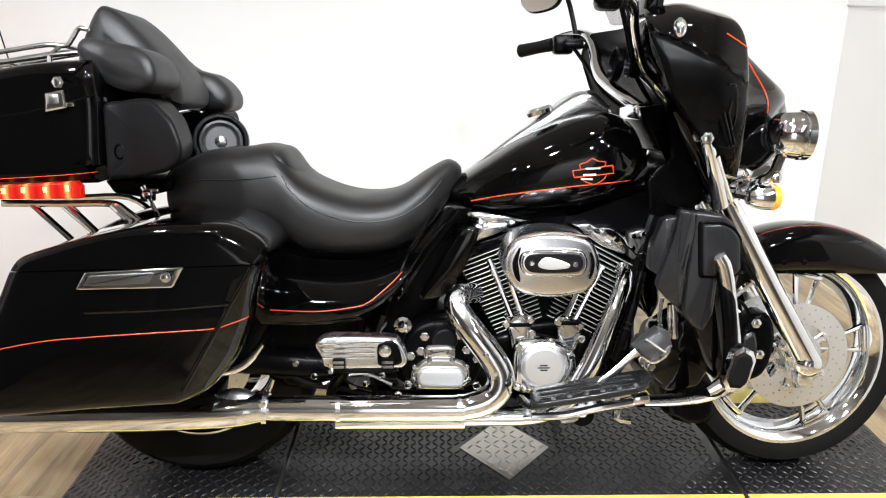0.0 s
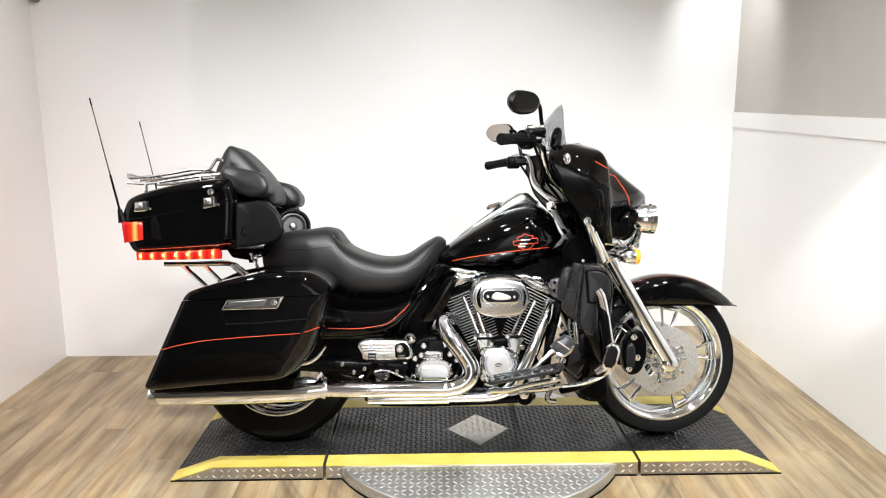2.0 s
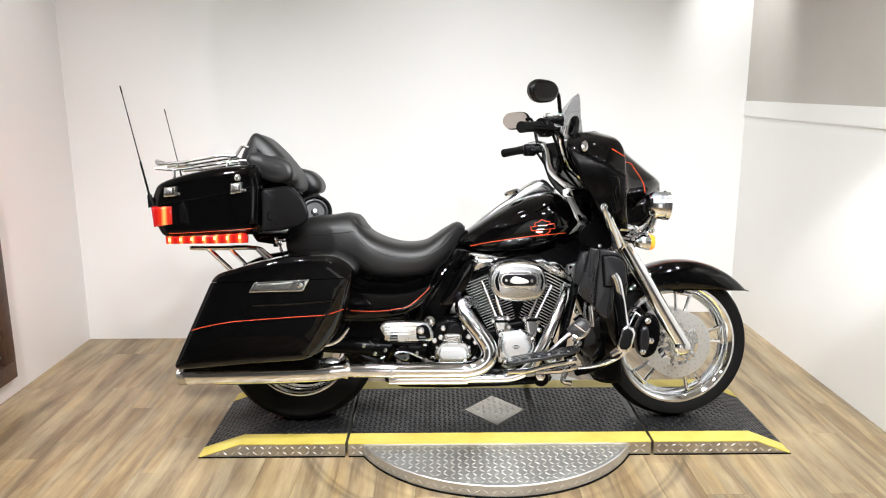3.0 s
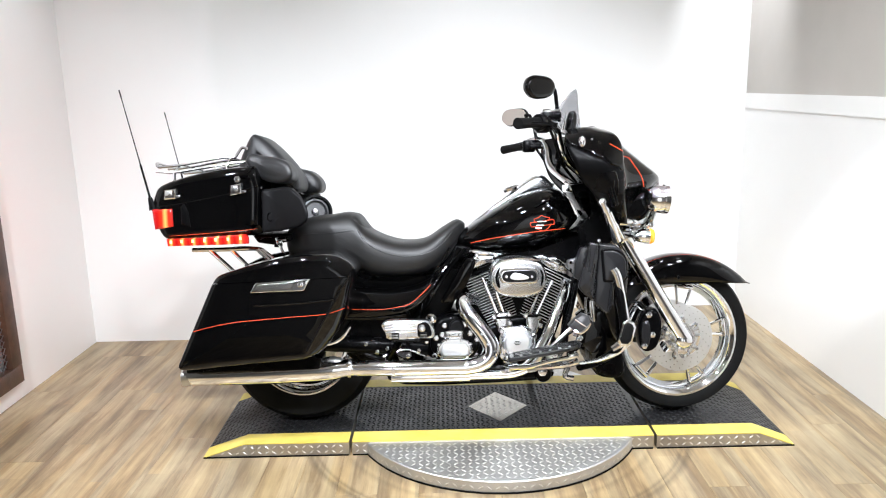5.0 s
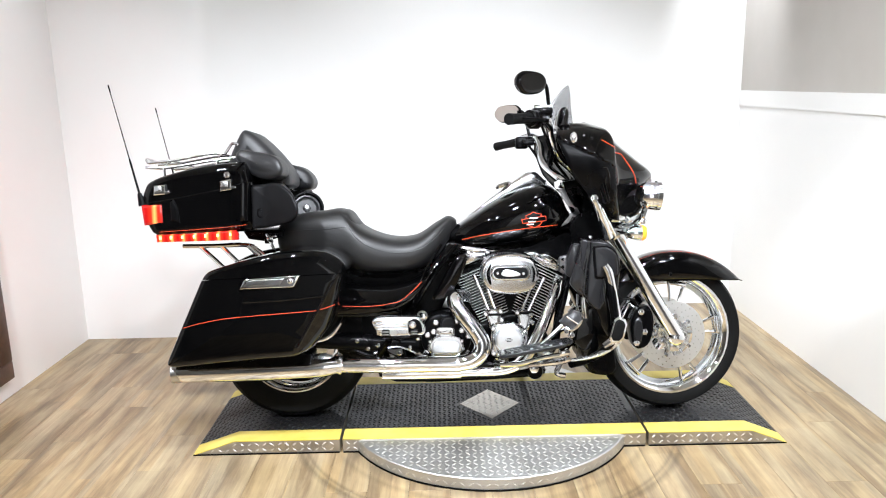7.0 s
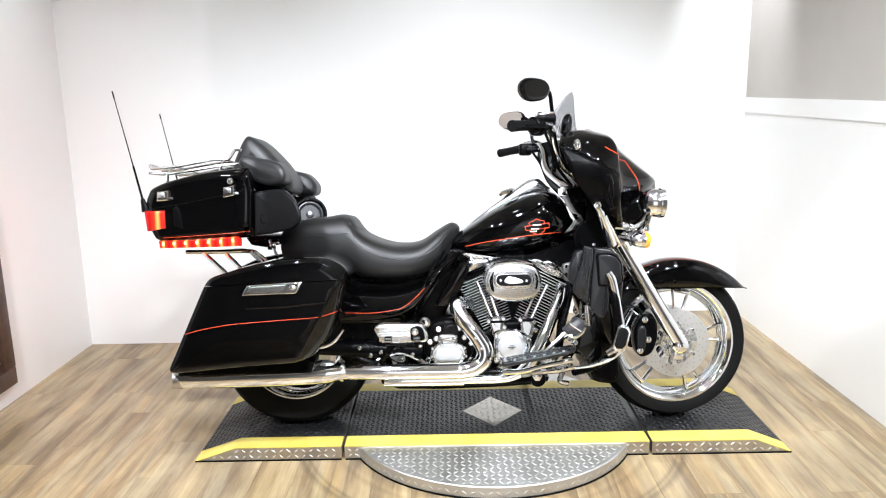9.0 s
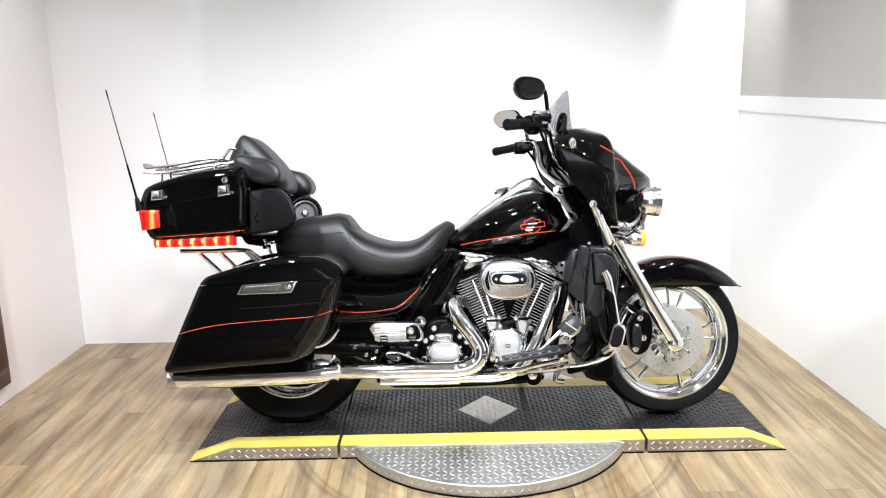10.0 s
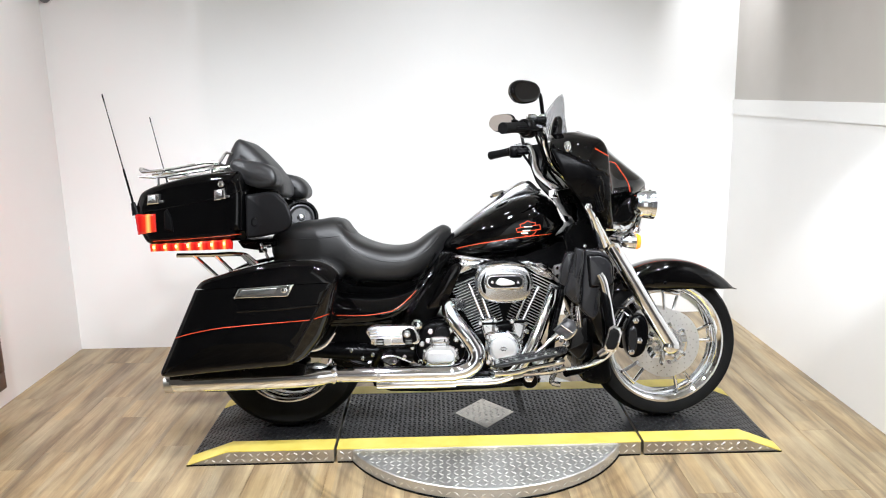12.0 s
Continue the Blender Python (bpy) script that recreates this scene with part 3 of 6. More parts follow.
lug_field(bm, lambda x, y: math.hypot(x - 0.012, y) < RD - 0.012 and abs(y) > 0.29, -0.6, 0.62, -0.6, 0.6, lambda x, y: 0.05, 0.027, 0.027, 0.009, 0.0018)
tagged(part("disc_tread", bm, lug_steel, disc), kind="stuff")
# black ring drawn in place of the shadow line below the disc
part("shadow_gap_ring", lathe([(RD - 0.02, 0.0005), (RD + 0.003, 0.0005), (RD + 0.003, 0.007), (RD - 0.02, 0.007)], (0.012, 0, 0), (0, 0, 1), 96), rubber, disc, "thin black ring standing in for the shadow gap under the disc")
bm = bmesh.new()
for k in range(120):
    a = 2 * math.pi * k / 120
    t, up = Vector((-math.sin(a), math.cos(a), 0)), Vector((0, 0, 1))
    o = Vector((0.012 + (RD + 0.0003) * math.cos(a), (RD + 0.0003) * math.sin(a), 0.024))
    d = (t * (1 if k % 2 else -1) + up * 0.7).normalized()
    e = (up - d * d.z).normalized()
    n = Vector((math.cos(a), math.sin(a), 0))
    v = [bm.verts.new(q) for q in (o - d * 0.014, o - e * 0.004, o + d * 0.014, o + e * 0.004, o + n * 0.002)]
    for f in ((0, 1, 4), (1, 2, 4), (2, 3, 4), (3, 0, 4)):
        bm.faces.new([v[q] for q in f])
tagged(part("disc_skirt_tread", bm, lug_steel, disc), kind="stuff")

# ---------------------------------------------------------------- the motorcycle
# built upright: x forward, y to its left, ground at z = 0; it leans on its side stand
LEAN_DEG = 8.0
bike = thing("motorcycle", pose(0, -0.03, HT, -LEAN_DEG, 0, 0), "glossy black touring motorcycle with orange pinstripes, parked on a turntable", "motorcycle")


def both(fn):
    """Builds a part on the near side (s = -1) and on the far side (s = 1)."""
    for s in (-1, 1):
        fn(s)


# ---- wheels
def tyre_profile(R, rim, hw):
    return [(rim, -hw * 0.8), (rim + (R - rim) * 0.35, -hw), (rim + (R - rim) * 0.7, -hw * 0.97), (R - 0.012, -hw * 0.72), (R - 0.002, -hw * 0.35), (R, 0),
            (R - 0.002, hw * 0.35), (R - 0.012, hw * 0.72), (rim + (R - rim) * 0.7, hw * 0.97), (rim + (R - rim) * 0.35, hw), (rim, hw * 0.8), (rim - 0.006, 0)]


FX, FZ = 0.808, 0.305
WX, WZ, FR, FRIM = 0.7875, 0.323, 0.320, 0.250
RX, RZ, RR, RRIM = -0.805, 0.322, 0.323, 0.213
front_wheel = part("front_wheel", ring_y([(FRIM + 0.004, -0.058), (FRIM + 0.006, -0.052), (FRIM - 0.006, -0.047), (FRIM - 0.02, -0.03), (FRIM - 0.03, 0.0), (FRIM - 0.02, 0.03), (FRIM - 0.006, 0.047), (FRIM + 0.006, 0.052), (FRIM + 0.004, 0.058),
                                    (FRIM - 0.004, 0.058), (FRIM - 0.018, 0.048), (FRIM - 0.03, 0.028), (FRIM - 0.042, 0.0), (FRIM - 0.03, -0.028), (FRIM - 0.018, -0.048), (FRIM - 0.004, -0.058)], WX, WZ, 96), chrome, bike, "chrome custom front wheel with paired spokes")
tagged(front_wheel)
part("tyre", ring_y(tyre_profile(FR, FRIM, 0.065), WX, WZ, 96), rubber, front_wheel, "black low-profile tyre")
def hub_and_spokes(wheel, cx, cz, rin, n, phase):
    part("hub", lathe([(0.032, -0.075), (0.036, -0.07), (0.036, -0.045), (0.05, -0.04), (0.055, -0.02), (0.055, 0.02), (0.05, 0.04), (0.036, 0.045), (0.036, 0.07), (0.032, 0.075)], (cx, 0, cz), (0, 1, 0), 32), chrome, wheel)
    for k in range(n):
        a0 = radians(phase + 360 / n * k)
        for d in (-0.135, 0.135):
            a = a0 + d
            b = a0 + d * 1.15
            p0 = (cx + 0.045 * math.cos(a0 + d * 2.2), -0.012, cz + 0.045 * math.sin(a0 + d * 2.2))
            p1 = (cx + rin * 0.55 * math.cos(a), -0.03, cz + rin * 0.55 * math.sin(a))
            p2 = (cx + rin * math.cos(b), -0.024, cz + rin * math.sin(b))
            part("spoke", tube([p0, p1, p2], [0.013, 0.0065, 0.0085], 8, 5), chrome, wheel)
        # cast bridge where a pair meets the rim
        c = (cx + (rin - 0.004) * math.cos(a0), -0.03, cz + (rin - 0.004) * math.sin(a0))
        part("spoke_bridge", box(c, (0.014, 0.02, 0.076), 0.005, Euler((0, -a0, 0)).to_matrix()), chrome, wheel)


hub_and_spokes(front_wheel, WX, WZ, FRIM - 0.034, 5, 8)


def rotor(s, parent, cx, cz, r):
    y = s * 0.068
    d = part("brake_disc", ring_y([(r, y - 0.0025), (r, y + 0.0025), (r - 0.052, y + 0.0025), (r - 0.052, y - 0.0025)], cx, cz, 72), disc_steel, parent, "drilled steel brake disc")
    bm = bmesh.new()
    for k in range(20):
        for j, rr in enumerate((r - 0.011, r - 0.026, r - 0.04)):
            a = 2 * math.pi * (k + j * 0.33) / 20
            lathe([(0.0028, 0), (0.0028, 0.0004), (0, 0.0004)], (cx + rr * math.cos(a), y - 0.0026, cz + rr * math.sin(a)), (0, -1, 0), 8, bm)
    tagged(part("drilling", bm, steel, d), kind="stuff")
    for k in range(5):
        a = radians(38 + 72 * k)
        part("carrier_arm", tube([(cx + 0.035 * math.cos(a), y, cz + 0.035 * math.sin(a)), (cx + (r - 0.05) * math.cos(a), y, cz + (r - 0.05) * math.sin(a))], [0.014, 0.009], 8, 1, None, True, 0.5), polished, d)
        bolt("disc_bolt", (cx + (r - 0.055) * math.cos(a), y - 0.004, cz + (r - 0.055) * math.sin(a)), 0.007, d)


def carrier(s, parent, cx, cz):
    """The polished plate that holds a brake disc to the hub, with its five bolts."""
    y = s * 0.071
    c = part("disc_carrier", ring_y([(0.066, y - 0.003), (0.066, y + 0.003), (0.03, y + 0.003), (0.03, y - 0.003)], cx, cz, 48), polished, parent)
    part("axle_cover", lathe([(0.03, -0.01), (0.03, 0.006), (0.022, 0.012), (0, 0.014)], (cx, s * 0.076, cz), (0, s, 0), 24), chrome, c)
    for k in range(5):
        a = radians(2 + 72 * k)
        bolt("carrier_bolt", (cx + 0.05 * math.cos(a), y + s * 0.003, cz + 0.05 * math.sin(a)), 0.0085, c, (0, s, 0))


both(lambda s: carrier(s, front_wheel, WX, WZ))
both(lambda s: rotor(s, front_wheel, WX, WZ, 0.143))
# steered a little to the far side
front_wheel.matrix_local = Matrix.Translation((WX, 0, WZ)) @ pose(0, 0, 0, 0, 0, 5) @ Matrix.Translation((-WX, 0, -WZ))
rear_wheel = part("rear_wheel", ring_y([(RRIM + 0.004, -0.07), (RRIM + 0.006, -0.062), (RRIM - 0.012, -0.05), (RRIM - 0.03, 0), (RRIM - 0.012, 0.05), (RRIM + 0.006, 0.062), (RRIM + 0.004, 0.07), (RRIM - 0.006, 0.07), (RRIM - 0.03, 0.045), (RRIM - 0.045, 0), (RRIM - 0.03, -0.045), (RRIM - 0.006, -0.07)], RX, RZ, 80), chrome, bike, "chrome rear wheel")
part("tyre", ring_y(tyre_profile(RR, RRIM, 0.092), RX, RZ, 96), rubber, rear_wheel, "wide black rear tyre")
hub_and_spokes(rear_wheel, RX, RZ, RRIM - 0.034, 5, 20)
rotor(-1, rear_wheel, RX, RZ, 0.145)

# ---- front fender
def fender(name, cx, cz, R, hw, a0, a1, zlow, label):
    rings = []
    for k in range(49):
        a = radians(a0 + (a1 - a0) * k / 48)
        rs = min(R - 0.005, (zlow - cz) / max(math.sin(a), 0.05))
        sec = [(-hw, rs), (-hw - 0.002, max(rs, (rs + R - 0.045) / 2)), (-hw, max(rs, R - 0.045)), (-hw * 0.93, max(rs, R - 0.022)), (-hw * 0.75, max(rs, R - 0.009)), (-hw * 0.4, R - 0.002), (0, R)]
        sec += [(-y, r) for y, r in sec[-2::-1]]
        rings.append([(cx + r * math.cos(a), y, cz + r * math.sin(a)) for y, r in sec])
    bm = bmesh.new()
    bridge(bm, rings, False, False)
    return thicken(part(name, bm, black_paint, bike, label), 0.004)


front_fender = fender("front_fender", FX, FZ, 0.372, 0.083, 41.5, 140, 0.552, "glossy black front fender with thin orange line")
for a, z in [(0.73, 0.583), (0.782, 0.582)]:
    bolt("fender_bolt", (a, -0.086, z), 0.006, front_fender, (0, -1, 0), black_satin)
part("pinstripe", tube([(FX + 0.3685 * math.cos(radians(a)), -0.052, FZ + 0.3685 * math.sin(radians(a))) for a in range(64, 128, 8)], 0.0005, 6, 3), orange_paint, front_fender)

# ---- forks
def fork(s):
    pts = [(0.794, -0.125, 0.33), (0.707, -0.125, 0.476), (0.61, -0.125, 0.641), (0.541, -0.125, 0.758)]
    pts = [(x, y * -s, z) for x, y, z in pts]
    f = part("fork_leg", tube(pts, [0.034, 0.032, 0.031, 0.030], 20, 4), chrome, bike, "polished chrome fork leg")
    ax = pts[0]
    part("axle_cap", lathe([(0.03, -0.02), (0.034, -0.01), (0.034, 0.02), (0.026, 0.03), (0.014, 0.034), (0, 0.035)], (ax[0] - 0.004, ax[1], ax[2] - 0.006), (0, s, 0), 24), chrome, f)
    bolt("axle_nut", (ax[0] - 0.004, ax[1] + s * 0.03, ax[2] - 0.006), 0.012, f, (0, s, 0))
    part("fork_foot", box((ax[0] - 0.012, ax[1], ax[2] - 0.04), (0.045, 0.045, 0.05), 0.012), polished, f)
    up = [(x, y * -s, z) for x, y, z in [(0.542, -0.12, 0.758), (0.478, -0.12, 0.875), (0.421, -0.12, 0.975)]]
    part("upper_tube", tube(up, 0.034, 16, 3), black_paint, f)
    part("chrome_cover", tube([(x, y * -s, z) for x, y, z in [(0.41, -0.34, 0.915), (0.425, -0.33, 0.885), (0.453, -0.3, 0.823), (0.485, -0.26, 0.754)]], [0.012, 0.014, 0.017, 0.02], 14, 5), chrome, f, "chrome fork cover strip")
    bolt("cover_stud", [(x, s * 0.355, z) for x, z in [(0.411, 0.909)]][0], 0.012, f, (0, s, 0))
    part("cover_brace", tube([(x, y * -s, z) for x, y, z in [(0.442, -0.33, 0.871), (0.47, -0.3, 0.822), (0.512, -0.25, 0.762)]], 0.008, 10, 4), chrome, f)
    bolt("cover_bolt", tuple((x, y * -s, z) for x, y, z in [(0.445, -0.2, 0.909)])[0], 0.014, f, (0, s, 0))
    # caliper behind the leg
    cal = [(x, z) for x, z in [(0.634, 0.443), (0.676, 0.457), (0.699, 0.411), (0.697, 0.348), (0.676, 0.294), (0.634, 0.278), (0.61, 0.312), (0.606, 0.39)]]
    c = part("brake_caliper", pillow(cal, s * 0.135, s * 0.055, 0.012, 3, 4), black_satin, f, "black brake caliper")
    part("caliper_face", pillow([(x, z) for x, z in [(0.616, 0.392), (0.644, 0.408), (0.653, 0.356), (0.644, 0.305), (0.616, 0.31)]], s * 0.142, s * 0.125, 0.005, 3, 3), satin_gloss, c)
    for x, z in [(0.66, 0.351), (0.646, 0.434), (0.627, 0.305)]:
        bolt("caliper_bolt", (x, s * 0.137, z), 0.011 if z > 0.3 else 0.008, c, (0, s, 0))


both(fork)
part("brake_hose", tube([(0.644, -0.1, 0.449), (0.616, -0.1, 0.481), (0.569, -0.1, 0.486), (0.539, -0.1, 0.541)], 0.005, 8, 5), black_satin, bike)
part("steering_head", tube([(0.598, 0, 0.721), (0.539, 0, 0.819), (0.455, 0, 0.976)], 0.045, 16, 3), black_satin, bike)

# ---- headlight, passing lamps, turn signals
hx, hz = 0.666, 0.931
headlight = part("headlight", lathe([(0.06, -0.09), (0.088, -0.05), (0.096, 0.0), (0.1, 0.02), (0.096, 0.034), (0.088, 0.036)], (hx, 0, hz), (1, 0, -0.06), 40), chrome, bike, "round chrome headlight shell")
part("headlight_lens", lathe([(0.088, 0.03), (0.07, 0.044), (0.04, 0.052), (0, 0.055)], (hx, 0, hz), (1, 0, -0.06), 32), grain(material("lamp_lens", (0.8, 0.8, 0.8), 0.08, 0.6), 60, 0.2), headlight)
clear_lens = material("clear_lens", (0.75, 0.75, 0.74), 0.08, 0.5)


def passing_lamp(s):
    (x, z), = [(0.668, 0.912)]
    l = part("passing_lamp", lathe([(0.01, -0.06), (0.032, -0.053), (0.048, -0.037), (0.054, -0.016), (0.057, 0.0), (0.057, 0.008), (0.053, 0.01), (0.053, 0.015), (0.059, 0.017), (0.059, 0.033), (0.053, 0.037)], (x, s * 0.2, z), (1, 0, -0.05), 36), chrome, bike, "round chrome passing lamp")
    part("lamp_lens", lathe([(0.053, 0.03), (0.036, 0.04), (0, 0.044)], (x, s * 0.2, z), (1, 0, -0.05), 32), clear_lens, l)
    part("lamp_bracket", tube([(x - 0.02, s * 0.2, z - 0.05), (x - 0.04, s * 0.19, z - 0.1), (x - 0.1, s * 0.15, z - 0.13)], 0.014, 10, 4), chrome, l)
    bolt("bracket_bolt", (x - 0.035, s * 0.215, z - 0.1), 0.011, l, (0, s, 0))
    (tx, tz), = [(0.612, 0.765)]
    t = part("turn_signal", lathe([(0.007, -0.045), (0.019, -0.04), (0.027, -0.023), (0.031, 0.0), (0.031, 0.017)], (tx, s * 0.2, tz), (1, 0, -0.03), 28), chrome, bike, "bullet-shaped chrome turn signal with amber lens")
    part("amber_lens", lathe([(0.031, 0.016), (0.032, 0.024), (0.026, 0.034), (0, 0.036)], (tx, s * 0.2, tz), (1, 0, -0.03), 28), amber_lens, t, "amber turn signal lens")
    part("signal_stem", tube([(tx - 0.02, s * 0.2, tz), (tx - 0.07, s * 0.17, tz + 0.01), (tx - 0.1, s * 0.13, tz + 0.01)], 0.013, 10, 4), chrome, t)
    (cx, cz), = [(0.54, 0.767)]
    part("fork_clamp", lathe([(0.046, -0.022), (0.05, -0.016), (0.05, 0.016), (0.046, 0.022)], (cx, s * 0.125, cz), (-0.5, 0, 0.86), 24), chrome, t)
    bolt("clamp_bolt", (cx - 0.01, s * 0.172, cz), 0.014, t, (0, s, 0))


both(passing_lamp)
part("lamp_crossbar", tube([(0.503, -0.21, 0.823), (0.569, -0.17, 0.824), (0.642, 0, 0.821), (0.652, 0.17, 0.81), (0.598, 0.21, 0.805)], [0.013, 0.02, 0.024, 0.02, 0.013], 12, 6), chrome, bike, "chrome lamp crossbar")
part("nacelle_trim", pillow([(0.533, 0.827), (0.598, 0.84), (0.668, 0.848), (0.672, 0.815), (0.61, 0.793), (0.54, 0.787)], -0.12, 0.12, 0.012, 4), chrome, bike, "chrome trim below the headlight")

# ---- fairing
near = [[(0.282, -0.27, 1.187), (0.365, -0.27, 1.198), (0.436, -0.22, 1.193), (0.436, -0.11, 1.209), (0.43, 0, 1.222)],
        [(0.274, -0.32, 1.162), (0.376, -0.335, 1.168), (0.467, -0.28, 1.166), (0.502, -0.14, 1.172), (0.52, 0, 1.184)],
        [(0.272, -0.36, 1.129), (0.384, -0.37, 1.126), (0.484, -0.31, 1.124), (0.539, -0.15, 1.124), (0.576, 0, 1.128)],
        [(0.294, -0.38, 1.069), (0.4, -0.395, 1.062), (0.489, -0.335, 1.05), (0.6, -0.15, 1.067), (0.647, 0, 1.065)],
        [(0.319, -0.375, 1.01), (0.414, -0.385, 0.999), (0.495, -0.325, 0.982), (0.655, -0.15, 1.007), (0.717, 0, 1.004)],
        [(0.376, -0.34, 0.941), (0.439, -0.345, 0.936), (0.505, -0.3, 0.922), (0.648, -0.14, 0.959), (0.7, 0, 0.959)],
        [(0.438, -0.29, 0.879), (0.477, -0.29, 0.87), (0.519, -0.26, 0.862), (0.607, -0.13, 0.891), (0.652, 0, 0.898)],
        [(0.498, -0.235, 0.826), (0.511, -0.235, 0.821), (0.53, -0.22, 0.818), (0.577, -0.11, 0.85), (0.613, 0, 0.865)]]
# each row: side, rounded lobe, hollow beside it, nose
LOBE = (0.2, 0.45, 0.6, 0.65, 0.7, 0.65, 0.5, 0.3)
near = [[*r[:2], (r[2][0] - 0.012 * k, r[2][1] - 0.034 * k, r[2][2]), (r[2][0] + 0.008, r[2][1] + 0.012, r[2][2]), tuple(a + (c - a) * (0.42 - 0.1 * k) + e * k for a, c, e in zip(r[2], r[3], (-0.032, 0.012, 0.0))), *r[3:]] for r, k in zip(near, LOBE)]
net = [[*r, *[(x, -y, z) for x, y, z in r[-2::-1]]] for r in near]


def fairing_sheet(side):
    """The outer shell (side 0), or the satin panel that goes on below the lobe of one side."""
    bm = grid_surface(net, 6, 6)

    def of(c):
        low = c.z < 1.1 - 0.5 * (c.x - 0.34) and c.x < 0.497 and abs(c.y) > 0.2
        return (1 if c.y > 0 else -1) if low else 0

    bmesh.ops.delete(bm, geom=[f for f in bm.faces if of(f.calc_center_median()) != side], context="FACES")
    return bm


fairing = part("fairing", fairing_sheet(0), black_paint, bike, "glossy black batwing fairing with orange pinstripe", 60)
thicken(fairing, 0.005)
far_panel, panel = [part("lower_panel", fairing_sheet(s), black_satin, fairing, "satin black lower fairing panel", 60) for s in (1, -1)]
thicken(far_panel, 0.004)
thicken(panel, 0.004)
inner = [[(r[0][0] + 0.004, r[0][1] * f, r[0][2]) if abs(f) > 0.9 else (r[0][0] + 0.05 * (1 - f * f) + 0.01, r[0][1] * f, r[0][2]) for f in (1, 0.6, 0.2, -0.2, -0.6, -1)] for r in near]
part("dashboard", grid_surface(inner, 4, 4), black_satin, fairing, "black inner fairing panel", 60)
for k in range(2):
    x, z = near[3][0][0] + 0.012, near[3][0][2] + 0.02
    part("gauge", lathe([(0.045, 0), (0.045, 0.02), (0.04, 0.024), (0.036, 0.012), (0, 0.012)], (x + 0.02, -0.09 + 0.18 * k, z), (-1, 0, 0.2), 24), black_satin, fairing)
stripe_pts = [(0.446, -0.37, 1.138), (0.466, -0.36, 1.122), (0.482, -0.32, 1.094), (0.51, -0.25, 1.085), (0.534, -0.2, 1.07), (0.559, -0.2, 1.041), (0.592, -0.2, 1.003), (0.615, -0.19, 0.961)]
part("pinstripe", tube(snap(fairing, stripe_pts, 0.0032), 0.0017, 6, 1), orange_paint, fairing)
kx, kz = 0.33, 1.134
part("side_knob", lathe([(0.017, 0), (0.019, 0.007), (0.016, 0.014), (0.01, 0.018), (0, 0.019)], (kx, -0.378, kz), (-0.2, -1, 0.1), 24, None, (0.75, 1.15)), chrome, fairing, "small chrome side button", 50)
x, z = 0.439, 1.026
vent = part("vent", pillow(rounded([(0.409, 1.034), (0.439, 1.039), (0.451, 0.982), (0.472, 0.893), (0.455, 0.885), (0.43, 0.951)], 0.008), -0.362, -0.30, 0.006, 1, 4, None, False), black_satin, fairing, "black side vent")
for pts in ([(0.421, -0.364, 1.027), (0.44, -0.364, 0.961), (0.461, -0.364, 0.893)], [(0.432, -0.364, 1.029), (0.446, -0.364, 0.974), (0.467, -0.364, 0.897)]):
    part("vent_slat", tube(pts, 0.0035, 8, 5), black_paint, vent)
part("vent_edge", tube(lay(panel, [(0.436, 1.022), (0.452, 1.021), (0.464, 0.993), (0.47, 0.945), (0.465, 0.915), (0.455, 0.925), (0.451, 0.96), (0.45, 0.99)], 0.002), 0.0035, 8, 1), black_paint, fairing)
for pts in ([(0.285, 1.173), (0.28, 1.132), (0.288, 1.09), (0.314, 1.048)], [(0.301, 1.181), (0.312, 1.132), (0.323, 1.084), (0.341, 1.03)]):
    part("panel_rib", tube([(x, -0.31, z) for x, z in pts], [0.004, 0.007, 0.007, 0.004], 8, 5), black_paint, fairing)
part("fairing_chin", pillow([(0.51, 0.869), (0.552, 0.933), (0.663, 0.945), (0.659, 0.885), (0.612, 0.83), (0.551, 0.813), (0.519, 0.827)], -0.19, 0.19, 0.03, 3), black_paint, fairing)
screen_near = [[(0.3, -0.25, 1.199), (0.312, -0.22, 1.193), (0.346, -0.15, 1.196), (0.395, 0, 1.217)],
               [(0.284, -0.26, 1.255), (0.304, -0.22, 1.254), (0.345, -0.12, 1.266), (0.386, 0, 1.285)],
               [(0.319, -0.18, 1.318), (0.333, -0.14, 1.328), (0.358, -0.07, 1.341), (0.382, 0, 1.354)],
               [(0.352, -0.08, 1.362), (0.358, -0.06, 1.369), (0.367, -0.03, 1.376), (0.375, 0, 1.382)]]
screen_near = [[(x, y * 0.46, z) for x, y, z in r] for r in screen_near]
screen = part("windscreen", grid_surface([[*r, *[(x, -y, z) for x, y, z in r[-2::-1]]] for r in screen_near], 5, 5), smoke_glass, bike, "short smoked windscreen", 60)
thicken(screen, 0.004)
part("screen_pod", pillow(rounded([(0.282, 1.179), (0.289, 1.224), (0.3, 1.259), (0.323, 1.265), (0.333, 1.245), (0.331, 1.21), (0.322, 1.178)], 0.012), -0.275, -0.16, 0.012, 1, 4, None, False, 0.004), black_paint, screen, "black screen bracket pod")

# ---- handlebars
bar = part("handlebar", tube([(0.405, -0.07, 0.968), (0.393, -0.11, 0.995), (0.348, -0.145, 1.036), (0.306, -0.19, 1.066), (0.278, -0.235, 1.103), (0.257, -0.275, 1.15), (0.243, -0.31, 1.188), (0.195, -0.37, 1.214), (0.11, -0.48, 1.201)], 0.0165, 14, 6), chrome, bike, "chrome ape-style handlebar")


